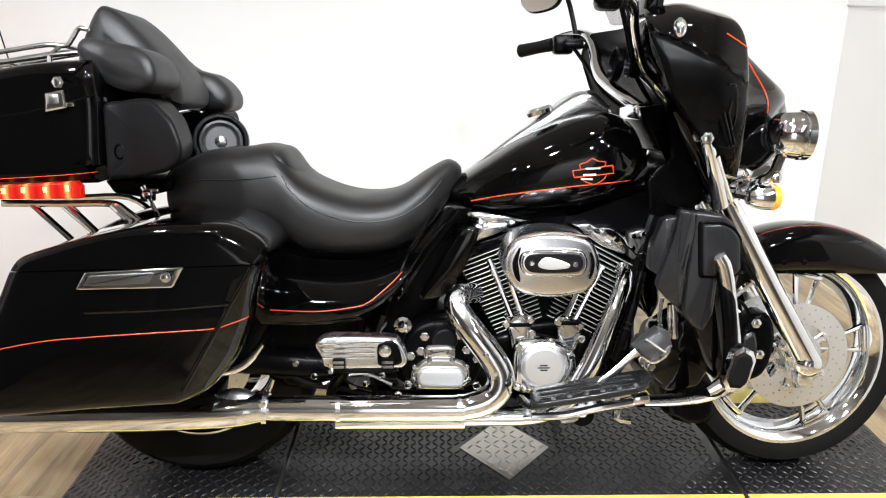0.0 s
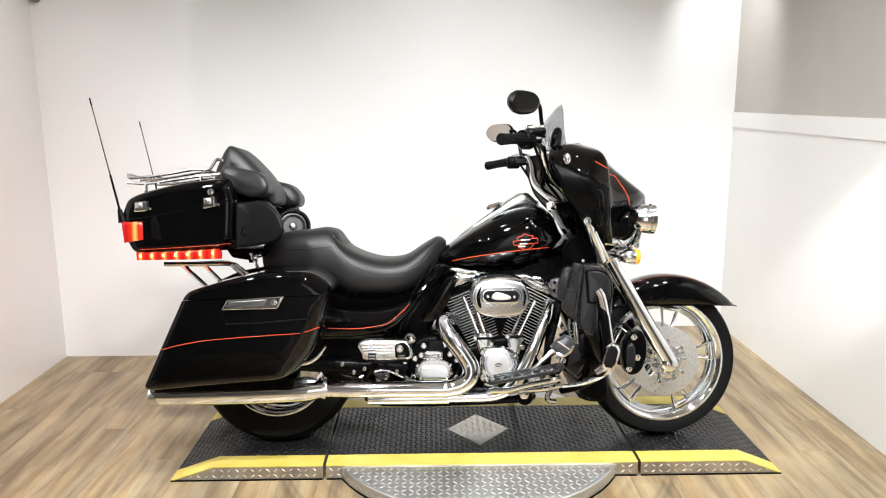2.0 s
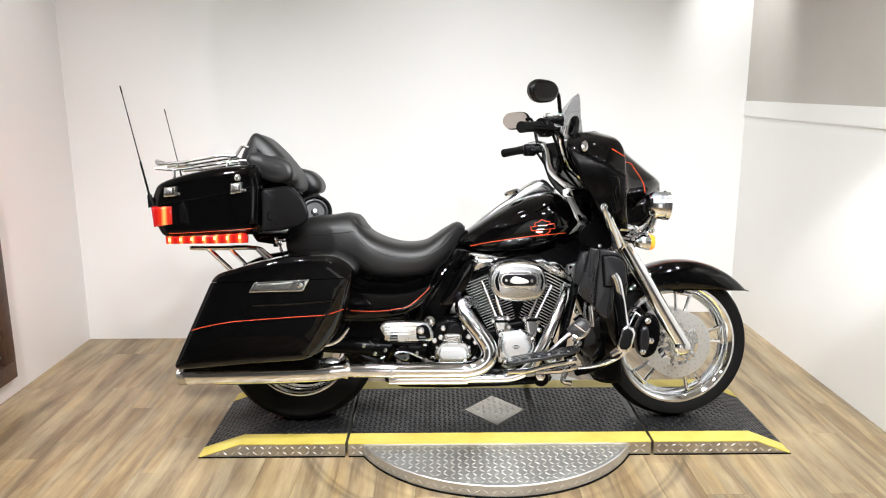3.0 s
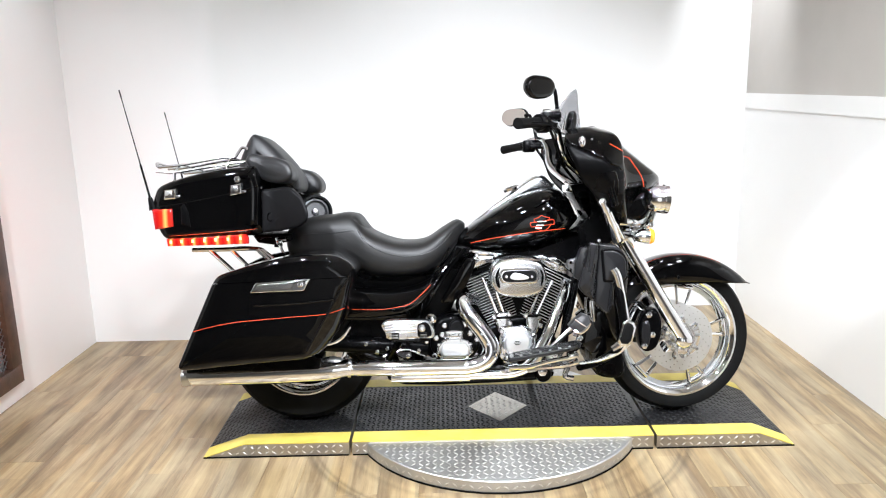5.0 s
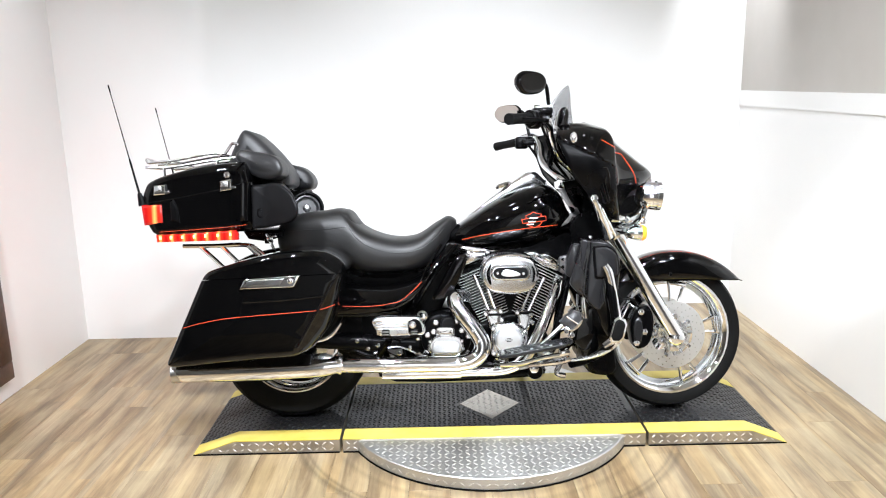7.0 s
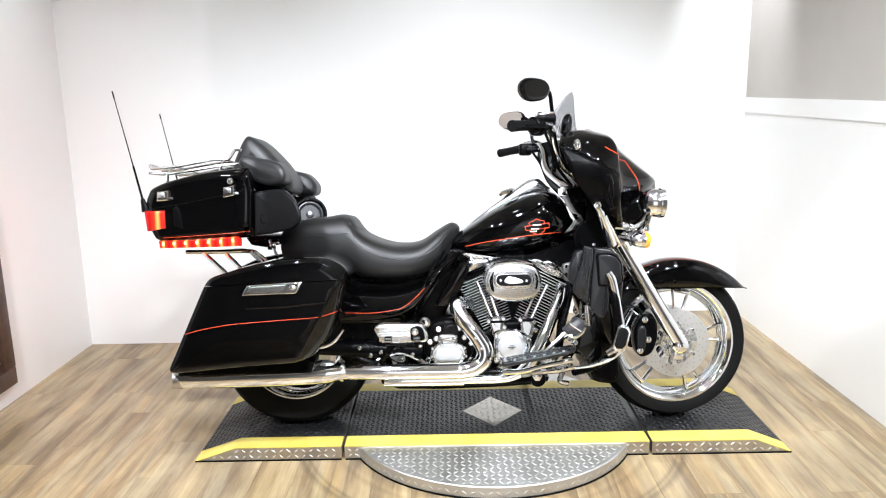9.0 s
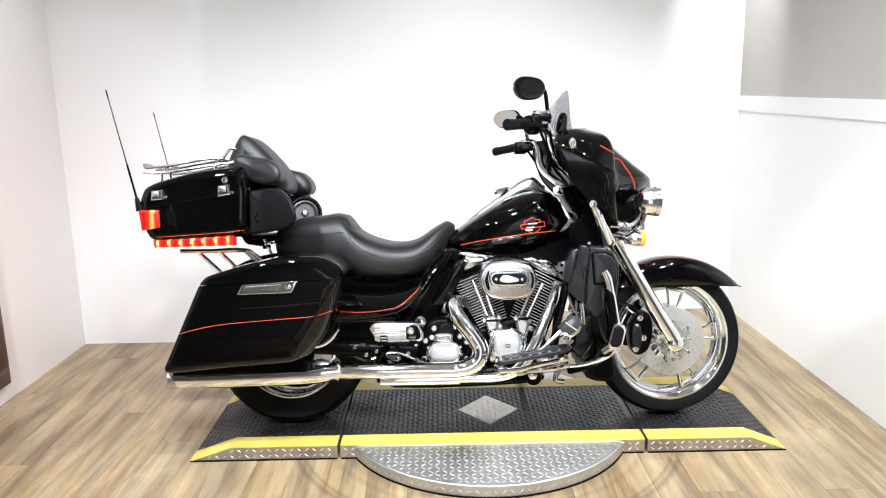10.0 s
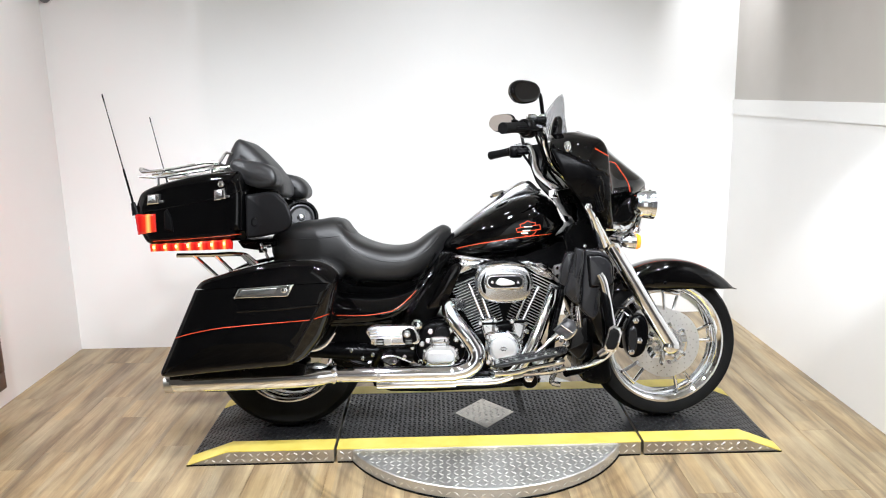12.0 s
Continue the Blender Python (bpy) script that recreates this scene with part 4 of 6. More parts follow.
def bar_side(s):
    old = lambda pts: [(x, y * -s, z - (0.018 if s > 0 else 0)) for x, y, z in pts]
    m = old if s < 0 else (lambda pts: [(x + 0.032, -y, z - 0.037) for x, y, z in pts])
    if s > 0:
        part("bar_half", tube([(0.38, 0.0, 0.962), (0.335, 0.06, 1.003), (0.298, 0.15, 1.049), (0.287, 0.2, 1.087), (0.290, 0.25, 1.132), (0.284, 0.3, 1.175), (0.266, 0.36, 1.196), (0.224, 0.42, 1.192)], 0.0165, 14, 6), chrome, bar)
    g = m([(0.165, -0.41, 1.208), (0.076, -0.52, 1.196)])
    part("grip", tube([g[0], tuple((a + b) / 2 for a, b in zip(*g)), g[1]], [0.021, 0.019, 0.021], 16, 4), rubber, bar, "black rubber hand grip")
    c = m([(0.183, -0.365, 1.202)])[0]
    sw = part("switch_housing", box(c, (0.056 if s < 0 else 0.075, 0.06, 0.06 if s < 0 else 0.075), 0.014, None, None, 3), black_satin, bar)
    for dx, dz in ((-0.024, 0.014), (-0.026, -0.012)):
        part("switch_button", box((c[0] + dx, c[1] + s * 0.02, c[2] + dz), (0.012, 0.018, 0.014), 0.003), black_plastic, sw)
    if s > 0:
        sw.matrix_local = Matrix.Translation(c) @ Matrix.Diagonal((0.8, 0.9, 0.75, 1)) @ Matrix.Translation([-v for v in c])
    part("reservoir", box((c[0] + 0.035, c[1] - s * 0.02, c[2] + (0.035 if s < 0 else -0.005)), (0.075, 0.065, 0.03), 0.01, None, None, 3), black_satin, sw)
    part("reservoir_cap", box((c[0] + 0.035, c[1] - s * 0.02, c[2] + (0.048 if s < 0 else 0.008)), (0.07, 0.06, 0.022), 0.005), chrome if s < 0 else black_satin, sw)
    d = (Vector(g[1]) - Vector(g[0])).normalized()
    part("switch_clamp", lathe([(0.024, -0.03), (0.028, -0.026), (0.028, 0.0), (0.031, 0.004), (0.031, 0.024), (0.026, 0.028)], tuple(Vector(g[0]) - d * 0.02), tuple(d), 20), black_satin, sw)
    part("lever_perch", tube([tuple(Vector(g[0]) - d * 0.05), tuple(Vector(g[0]) - d * 0.04 + Vector((0.05, 0, -0.006)))], [0.02, 0.014], 10, 1), black_satin, sw)
    for k in range(3):
        part("switch_key", box(tuple(Vector(g[0]) - d * 0.012 * (k + 0.5) + Vector((-0.028, 0, 0.012 - 0.012 * k))), (0.014, 0.014, 0.009), 0.002), black_plastic, sw)
    part("lever", tube(m([(0.225, -0.345, 1.2), (0.22, -0.4, 1.2), (0.175, -0.44, 1.2), (0.125, -0.48, 1.199)]), [0.009, 0.008, 0.007, 0.009], 8, 5, None, True, 0.7), black_satin, sw)
    part("cable", tube(m([(0.216, -0.34, 1.187), (0.244, -0.29, 1.134), (0.284, -0.22, 1.054), (0.352, -0.12, 0.988)]), 0.006, 8, 5), black_satin, bar)
    # mirror: stem, shell and glass, toed in
    c = old([(0.158, -0.45, 1.33)])[0]
    st = old([(0.25, -0.345, 1.215), (0.24, -0.36, 1.27), (0.227, -0.39, 1.327), (0.203, -0.405, 1.331)])
    stem = part("mirror_stem", tube(st, 0.0075, 10, 5), black_satin, bar)
    yaw = Euler((0, radians(3), radians(52 * s))).to_matrix()
    outline = [(-0.073, 0.01), (-0.05, 0.036), (0.0, 0.042), (0.05, 0.036), (0.073, 0.01), (0.068, -0.018), (0.034, -0.042), (-0.026, -0.038), (-0.06, -0.022)]
    bm = pillow([(a * (-s), b) for a, b in outline], -0.004, 0.024, 0.015, 4, 5)
    turn90 = Euler((0, 0, radians(-90))).to_matrix()
    R3 = (yaw @ turn90).to_4x4()
    bmesh.ops.transform(bm, matrix=Matrix.Translation(c) @ R3, verts=bm.verts)
    sh = part("mirror_shell", bm, black_paint, bar, "black oval mirror shell")
    bm = pillow([(a * 0.93 * (-s), b * 0.93) for a, b in outline], -0.007, -0.003, 0.001, 4, 2)
    bmesh.ops.transform(bm, matrix=Matrix.Translation(c) @ R3, verts=bm.verts)
    part("mirror_glass", bm, mirror_glass, sh, "mirror glass")


both(bar_side)
part("riser_clamp", box((*[(0.35, 0, 0.966)][0],), (0.05, 0.17, 0.04), 0.012, None, None, 3), chrome, bar)


# ---- fuel tank
tank_lo = [(-0.133, 0.731), (-0.057, 0.706), (0.035, 0.707), (0.15, 0.716), (0.252, 0.737), (0.328, 0.773), (0.358, 0.82)]
tank_hi = [(-0.131, 0.786), (-0.052, 0.841), (0.044, 0.901), (0.163, 0.955), (0.238, 0.97), (0.297, 0.943), (0.35, 0.86)]
TW = [0.095, 0.14, 0.175, 0.193, 0.196, 0.165, 0.11]
stations = [((a[0] + b[0]) / 2, a[1], b[1], w) for a, b, w in zip(tank_lo, tank_hi, TW)]
TANK = spline([(*s, 0.0) for s in stations], 8)


def tank_y(x, z):
    """The near surface of the tank at (x, z)."""
    s = min(TANK, key=lambda q: abs(q[0] - x))
    t = max(-0.98, min(0.98, (z - (s[1] + s[2]) / 2) / ((s[2] - s[1]) / 2)))
    return -s[3] * (1 - abs(t) ** 2.6) ** (1 / 2.6)


tank = part("fuel_tank", loft(stations, 40, 2.6, 8), black_paint, bike, "glossy black fuel tank with orange outline emblem", 60)
pts = []
for x, z in spline([(-0.085, 0.747), (-0.013, 0.764), (0.101, 0.782), (0.214, 0.795), (0.328, 0.802)], 6):
    pts.append((x, tank_y(x, z) - 0.0008, z))
part("pinstripe", tube(pts, 0.0016, 6, 1), orange_paint, tank)


def emblem(outline, r, closed=True):
    p = [(x, tank_y(x, z) - 0.001, z) for x, z in outline]
    if closed:
        p.append(p[0])
    q = []
    for a, b in zip(p, p[1:]):
        for k in range(4):
            x, z = a[0] + (b[0] - a[0]) * k / 4, a[2] + (b[2] - a[2]) * k / 4
            q.append((x, tank_y(x, z) - 0.001, z))
    q.append(p[-1])
    return tube(q, r, 6, 1)


em = part("emblem", emblem([(0.152, 0.827), (0.247, 0.840), (0.251, 0.821), (0.157, 0.811)], 0.0016), orange_paint, tank, "orange outlined bar across a shield emblem")
part("emblem_arc", emblem([(0.171, 0.830), (0.168, 0.842), (0.186, 0.848), (0.197, 0.857), (0.212, 0.850), (0.230, 0.848), (0.228, 0.837)], 0.0015, False), orange_paint, em)
part("emblem_arc", emblem([(0.173, 0.811), (0.179, 0.803), (0.191, 0.798), (0.206, 0.794), (0.218, 0.799), (0.228, 0.807), (0.234, 0.817)], 0.0015, False), orange_paint, em)
for a, b in ([(0.183, 0.832), (0.217, 0.833)], [(0.178, 0.817), (0.207, 0.818)], [(0.173, 0.807), (0.200, 0.807)]):
    part("emblem_bar", emblem([a, b], 0.0024, False), fin_edge, em)
console = part("tank_console", loft([((a[0] + b[0]) / 2, b[1], a[1], w) for a, b, w in zip([(-0.115, 0.793), (-0.05, 0.849), (0.038, 0.915), (0.12, 0.973), (0.181, 1.012), (0.221, 1.016), (0.269, 0.977)], [(-0.117, 0.766), (-0.052, 0.813), (0.035, 0.877), (0.116, 0.918), (0.175, 0.945), (0.223, 0.954), (0.263, 0.953)], (0.02, 0.035, 0.045, 0.055, 0.06, 0.06, 0.05))], 24, 3.0, 6), polished, bike, "chrome tank console")
part("console_panel", loft([(*a, a[1] + 0.016, 0.05) for a in [(0.197, 0.993), (0.228, 1.004), (0.264, 0.972)]], 20, 3.0, 5), black_plastic, console)
part("fuel_cap", lathe([(0.034, 0), (0.036, 0.01), (0.03, 0.018), (0, 0.02)], (*[(0.094, -0.03, 0.959)][0],), (-0.3, 0, 1), 28), chrome, console)

# ---- seat
st_lo = [(-0.831, 0.709), (-0.745, 0.68), (-0.654, 0.665), (-0.586, 0.645), (-0.495, 0.615), (-0.381, 0.609), (-0.277, 0.62), (-0.201, 0.665), (-0.149, 0.733), (-0.121, 0.778)]
st_hi = [(-0.857, 0.824), (-0.765, 0.867), (-0.67, 0.877), (-0.562, 0.88), (-0.493, 0.805), (-0.386, 0.762), (-0.279, 0.765), (-0.194, 0.813), (-0.141, 0.841), (-0.115, 0.836)]
SW = [0.10, 0.135, 0.15, 0.16, 0.175, 0.185, 0.18, 0.15, 0.10, 0.07]
seat = part("seat", loft([((a[0] + b[0]) / 2, a[1], b[1], w) for a, b, w in zip(st_lo, st_hi, SW)], 40, 3.2, 6), seat_vinyl, bike, "black vinyl two-up seat, smooth and slightly creased", 60)
part("passenger_pad", loft([((a[0] + b[0]) / 2, a[1], b[1], w) for a, b, w in zip([(-0.81, 0.802), (-0.729, 0.791), (-0.636, 0.789), (-0.555, 0.797), (-0.516, 0.778)], [(-0.83, 0.836), (-0.745, 0.865), (-0.649, 0.875), (-0.565, 0.878), (-0.525, 0.834)], (0.09, 0.115, 0.125, 0.13, 0.115))], 36, 2.6, 6), seat_vinyl, seat, "padded passenger seat", 60)
SEAT = spline([((a[0] + b[0]) / 2, a[1], b[1], w, 0) for a, b, w in zip(st_lo, st_hi, SW)], 8)


def seat_y(x, z):
    s = min(SEAT, key=lambda q: abs(q[0] - x))
    t = max(-0.98, min(0.98, (z - (s[1] + s[2]) / 2) / ((s[2] - s[1]) / 2)))
    return -s[3] * (1 - abs(t) ** 3.2) ** (1 / 3.2)


part("seam_piping", tube([(x, seat_y(x, z) - 0.0005, z) for x, z in spline([(-0.554, 0.827), (-0.519, 0.771), (-0.459, 0.729), (-0.367, 0.704), (-0.275, 0.711), (-0.206, 0.747), (-0.159, 0.796)], 6)], 0.0018, 6, 1), leather, seat)
part("seam_piping", tube([(x, seat_y(x, z) - 0.0005, z) for x, z in spline([(-0.8, 0.794), (-0.725, 0.801), (-0.633, 0.804), (-0.559, 0.812)], 6)], 0.0018, 6, 1), leather, seat)

# ---- frame spine and the dark works under seat and tank
part("frame_spine", pillow([(-0.693, 0.679), (-0.505, 0.623), (-0.316, 0.629), (-0.148, 0.74), (0.041, 0.724), (0.253, 0.756), (0.419, 0.823), (0.442, 0.728), (0.376, 0.658), (0.252, 0.649), (0.063, 0.669), (-0.079, 0.648), (-0.153, 0.502), (-0.226, 0.384), (-0.37, 0.338), (-0.56, 0.366), (-0.627, 0.511)], -0.085, 0.085, 0.02, 3), black_satin, bike, "black frame spine with battery box")
part("engine_core", pillow([(-0.126, 0.643), (0.254, 0.636), (0.348, 0.586), (0.311, 0.443), (0.227, 0.349), (-0.012, 0.353), (-0.094, 0.451)], -0.06, 0.06, 0.02, 3), black_satin, bike)
part("swing_arm", tube([(-0.273, -0.14, 0.317), (-0.503, -0.15, 0.335), (-0.734, -0.15, 0.352)], 0.035, 12, 3), black_satin, bike, "black swing arm")
part("swing_arm", tube([(-0.283, 0.14, 0.259), (-0.537, 0.15, 0.275), (-0.79, 0.15, 0.293)], 0.035, 12, 3), black_satin, bike)
part("shock_absorber", tube([(-0.592, -0.15, 0.477), (-0.665, -0.15, 0.362)], 0.03, 12, 1), black_satin, bike)
part("frame_cross_plate", pillow([(-0.6, 0.434), (-0.365, 0.429), (-0.285, 0.368), (-0.299, 0.261), (-0.558, 0.26), (-0.626, 0.328)], -0.12, 0.12, 0.015, 3), black_satin, bike)

# ---- frame, side cover, rear fender
top_edge, low_edge = [(-0.617, -0.16, 0.592), (-0.524, -0.16, 0.578), (-0.412, -0.16, 0.572), (-0.315, -0.16, 0.586), (-0.236, -0.16, 0.62), (-0.211, -0.16, 0.634)], [(-0.608, -0.19, 0.467), (-0.508, -0.19, 0.468), (-0.411, -0.19, 0.476), (-0.335, -0.19, 0.496), (-0.265, -0.19, 0.548), (-0.208, -0.19, 0.634)]
rows = [[(a[0] + (c[0] - a[0]) * f, -0.155 - 0.072 * math.sin(math.pi * 0.62 * f ** 0.75) - 0.022 * math.sin(math.pi * k / 5), a[2] + (c[2] - a[2]) * f) for k, (a, c) in enumerate(zip(top_edge, low_edge))] for f in (0, 0.2, 0.4, 0.6, 0.8, 1)]
cover = part("side_cover", grid_surface(rows, 5, 5), black_paint, bike, "glossy black side cover with orange pinstripe", 60)
thicken(cover, 0.004)
part("pinstripe", tube(lay(cover, [(-0.569, 0.499), (-0.459, 0.498), (-0.378, 0.508), (-0.335, 0.520), (-0.283, 0.561), (-0.253, 0.590)], 0.003), 0.0015, 6, 1), orange_paint, cover)
part("lower_cover", pillow(rounded([(-0.58, 0.461), (-0.339, 0.466), (-0.364, 0.377), (-0.459, 0.285), (-0.585, 0.288), (-0.631, 0.383)], 0.02), -0.14, -0.06, 0.01, 1, 3, None, False), black_satin, bike)
part("heat_guard", pillow([(-0.086, 0.691), (-0.068, 0.677), (-0.087, 0.62), (-0.116, 0.563), (-0.148, 0.522), (-0.185, 0.507), (-0.213, 0.514), (-0.187, 0.564), (-0.146, 0.633), (-0.114, 0.678)], -0.185, -0.12, 0.012, 4, 4, None, True, 0.006), black_paint, bike, "glossy black heat guard", 60)
part("frame_rail", tube([(-0.126, -0.12, 0.72), (-0.197, -0.15, 0.643), (-0.279, -0.17, 0.52), (-0.335, -0.16, 0.381)], 0.018, 10, 5), black_paint, bike)
part("frame_rail", tube([(-0.135, 0.12, 0.715), (-0.278, 0.15, 0.474), (-0.353, 0.15, 0.322)], 0.018, 10, 5), black_paint, bike)
part("down_tube", tube([(0.433, -0.05, 0.822), (0.366, -0.09, 0.661), (0.314, -0.11, 0.453), (0.264, -0.12, 0.267), (0.052, -0.13, 0.226), (-0.368, -0.13, 0.258), (-0.599, -0.12, 0.378)], 0.018, 10, 5), black_satin, bike)
part("down_tube", tube([(0.452, 0.05, 0.818), (0.397, 0.09, 0.644), (0.348, 0.11, 0.417), (0.297, 0.12, 0.213), (0.07, 0.13, 0.164), (-0.385, 0.13, 0.199), (-0.633, 0.12, 0.334)], 0.018, 10, 5), black_satin, bike)
part("rear_fender", loft([((a[0] + b[0]) / 2, b[1], a[1], 0.11) for a, b in zip([(-1.127, 0.61), (-1.04, 0.669), (-0.918, 0.715), (-0.749, 0.723), (-0.607, 0.648)], [(-1.132, 0.464), (-1.047, 0.499), (-0.925, 0.521), (-0.756, 0.53), (-0.613, 0.454)])], 28, 3.0, 5), black_paint, bike, "glossy black rear fender", 60)
for pts, r in ([(-0.126, -0.15, 0.711), (-0.178, -0.17, 0.661), (-0.254, -0.2, 0.57), (-0.291, -0.19, 0.477)], 0.006), ([(-0.112, -0.15, 0.727), (-0.159, -0.18, 0.67), (-0.22, -0.205, 0.588), (-0.278, -0.2, 0.497)], 0.009), ([(-0.172, -0.185, 0.734), (-0.209, -0.200, 0.676), (-0.241, -0.215, 0.627), (-0.264, -0.222, 0.572), (-0.285, -0.205, 0.515)], 0.0055), ([(-0.152, -0.180, 0.729), (-0.181, -0.190, 0.669), (-0.216, -0.205, 0.624), (-0.249, -0.215, 0.558), (-0.272, -0.200, 0.501)], 0.0045):
    part("frame_cable", tube(pts, r, 8, 5), black_paint, bike, "glossy black cable")
part("frame_tube", tube([(-0.607, -0.170, 0.457), (-0.470, -0.175, 0.456), (-0.358, -0.165, 0.462)], 0.013, 12, 4), black_paint, bike, "glossy black frame tube")


part("neck_cover", pillow(rounded([(0.333, 0.976), (0.40, 0.985), (0.43, 0.976), (0.495, 0.857), (0.518, 0.762), (0.466, 0.692), (0.371, 0.706), (0.358, 0.795), (0.385, 0.833), (0.409, 0.846), (0.416, 0.861), (0.384, 0.871), (0.365, 0.903), (0.345, 0.939)], 0.006), -0.1, 0.1, 0.008, 1, 4, None, False), black_satin, bike, "black steering neck cover")

# ---- saddlebags
def saddlebag(s):
    m = lambda pts: [(x, z) for x, z in pts]
    outline = rounded([(-1.207, 0.323), (-1.06, 0.642), (-1.04, 0.667)] + [(-1.005, 0.679), (-0.907, 0.707), (-0.797, 0.73), (-0.713, 0.739), (-0.629, 0.739), (-0.591, 0.73)] + [(-0.549, 0.705), (-0.522, 0.672), (-0.548, 0.61), (-0.566, 0.53), (-0.604, 0.44), (-0.668, 0.365), (-0.719, 0.346), (-0.912, 0.334), (-1.185, 0.312)], 0.022)
    seam = [(-1.057, 0.639), (-0.531, 0.654)]
    up = lambda d: [(x, z + d) for x, z in seam]

    def shell():
        """The closed bag; past the crease at its front edge the side falls away inwards."""
        bm = pillow(outline, s * 0.456, s * 0.17, 0.024, 1, 7, None, False, 0.006)
        for (px, pz), (qx, qz) in (((-0.552, 0.654), (-0.72, 0.369)), ((-0.648, 0.745), (-0.545, 0.645))):
            n = Vector((pz - qz, qx - px)).normalized() * (1 if pz - qz > 0 else 1)
            bmesh.ops.bisect_plane(bm, geom=[*bm.verts, *bm.edges, *bm.faces], plane_co=(px, 0, pz), plane_no=(n.x, 0, n.y))
            for v in bm.verts:
                d = (v.co.x - px) * n.x + (v.co.z - pz) * n.y
                if d > 0 and abs(v.co.y) > 0.3:
                    v.co.y -= s * min(0.8 * d, abs(v.co.y) - 0.3)
        return bm

    b = part("saddlebag", cut(shell(), *up(-0.0012), -1), black_paint, bike, "glossy black hard saddlebag with orange pinstripe", 50)
    part("bag_lid", cut(shell(), *up(0.0012), 1), black_paint, b, "curved glossy black saddlebag lid", 50)
    part("bag_support", pillow(rounded([(-1.211, 0.304), (-0.95, 0.319), (-0.729, 0.344), (-0.682, 0.325), (-0.692, 0.276), (-0.952, 0.277), (-1.212, 0.275)], 0.006), s * 0.33, s * 0.2, 0.006, 1, 3, None, False), black_satin, b)
    if s < 0:
        h = part("bag_latch", pillow(rounded([(-0.915, 0.604), (-0.893, 0.641), (-0.691, 0.652), (-0.715, 0.608)], 0.006), -0.470, -0.445, 0.003, 1, 3, None, False), chrome, b, "chrome latch handle with lock")
        part("latch_inset", pillow(rounded([(-0.9, 0.612), (-0.883, 0.635), (-0.749, 0.642), (-0.764, 0.618)], 0.004), -0.4715, -0.46, 0.002, 1, 2, None, False), dark_steel, h)
        x, z = -0.727, 0.632
        bolt("lock", (x, -0.473, z), 0.009, h)
        part("pinstripe", tube(lay(b, [(-1.135, 0.462), (-1.079, 0.477), (-0.985, 0.494), (-0.881, 0.503), (-0.756, 0.511), (-0.65, 0.517), (-0.61, 0.524), (-0.575, 0.533)]), 0.0013, 6, 1), orange_paint, b)
        part("bag_ridge", tube(lay(b, [(-0.5555, 0.648), (-0.61, 0.556), (-0.66, 0.471), (-0.714, 0.379)], 0.0), 0.0055, 12, 1), black_paint, b)
        part("bag_crease", tube([(-0.904, -0.459, 0.555), (-0.755, -0.459, 0.56), (-0.605, -0.459, 0.572)], 0.005, 8, 4), black_paint, b)
        # glowing dots drawn for the red lights mirrored in the lid
        for x, z in [(-1.049, 0.645), (-1.006, 0.659), (-0.968, 0.668)]:
            part("lid_red_glint", lathe([(0.004, 0), (0.003, 0.003), (0, 0.004)], (x, -0.435, z), (0, -1, 0.465), 8), red_glint, b)
        part("bag_guard", tube([(-0.69, -0.36, 0.381), (-0.634, -0.36, 0.391), (-0.595, -0.36, 0.413), (-0.562, -0.36, 0.452)], [0.003, 0.008, 0.008, 0.004], 10, 5, None, True, 0.6), chrome, b, "curved chrome guard tip")


both(saddlebag)

# ---- tour pack
pack_near = [(-1.312, 0.877), (-1.318, 0.935), (-1.307, 0.978), (-1.284, 1.008), (-1.201, 1.037), (-1.071, 1.064), (-0.945, 1.075), (-0.915, 1.068), (-0.9, 1.02), (-0.895, 0.977), (-0.901, 0.875), (-0.908, 0.815), (-0.995, 0.806), (-1.146, 0.802), (-1.264, 0.798), (-1.301, 0.84)]
pack = part("tour_pack", pillow(pack_near, -0.325, 0.325, 0.035, 3, 6), black_paint, bike, "glossy black hard top case with red side light strip", 50)
part("lid_seam", tube([(x, -0.3245, z) for x, z in [(-1.287, 0.926), (-1.157, 0.945), (-0.984, 0.978), (-0.905, 1.001)]], 0.0018, 6, 4), black_satin, pack)
part("pinstripe", tube([(x, -0.3258, z) for x, z in [(-1.249, 0.814), (-1.119, 0.82), (-0.989, 0.828), (-0.912, 0.835)]], 0.0008, 6, 4), orange_paint, pack)
for pts in ([(-1.26, 0.99), (-1.215, 0.994), (-1.217, 0.957), (-1.262, 0.954)], [(-1.007, 1.002), (-0.966, 1.01), (-0.963, 0.972), (-1.008, 0.964)]):
    l = part("case_latch", pillow(pts, -0.338, -0.32, 0.003, 2, 3, None, False), chrome, pack, "chrome case latch")
    c = (sum(p[0] for p in pts) / 4, sum(p[1] for p in pts) / 4)
    part("latch_face", box((c[0] - 0.004, -0.3385, c[1] + 0.004), (0.026, 0.004, 0.02), 0.001), polished, l)
    part("latch_tongue", box((c[0] + 0.028, -0.327, c[1] - 0.008), (0.018, 0.01, 0.009), 0.002), chrome, l)
x, z = -0.982, 1.026
bolt("case_lock", (x, -0.323, z), 0.011, pack)
part("side_panel", pillow([(-1.203, 0.925), (-1.19, 0.937), (-1.174, 0.903), (-1.168, 0.847), (-1.202, 0.856)], -0.332, -0.315, 0.004, 2, 2, None, False), black_satin, pack)
TX, LX0, LX1 = [(-1.263, 0.883)][0][0], [(-1.243, 0.791)][0][0], [(-0.976, 0.8)][0][0]
tail_lens = glow_lens("lit_tail_lens", TX, 1.0, 0.03, 0.36, 2.6)
strip_lens = glow_lens("lit_strip_lens", LX0, (LX1 - LX0) / 12, 0.02, 0.4, 2.2)
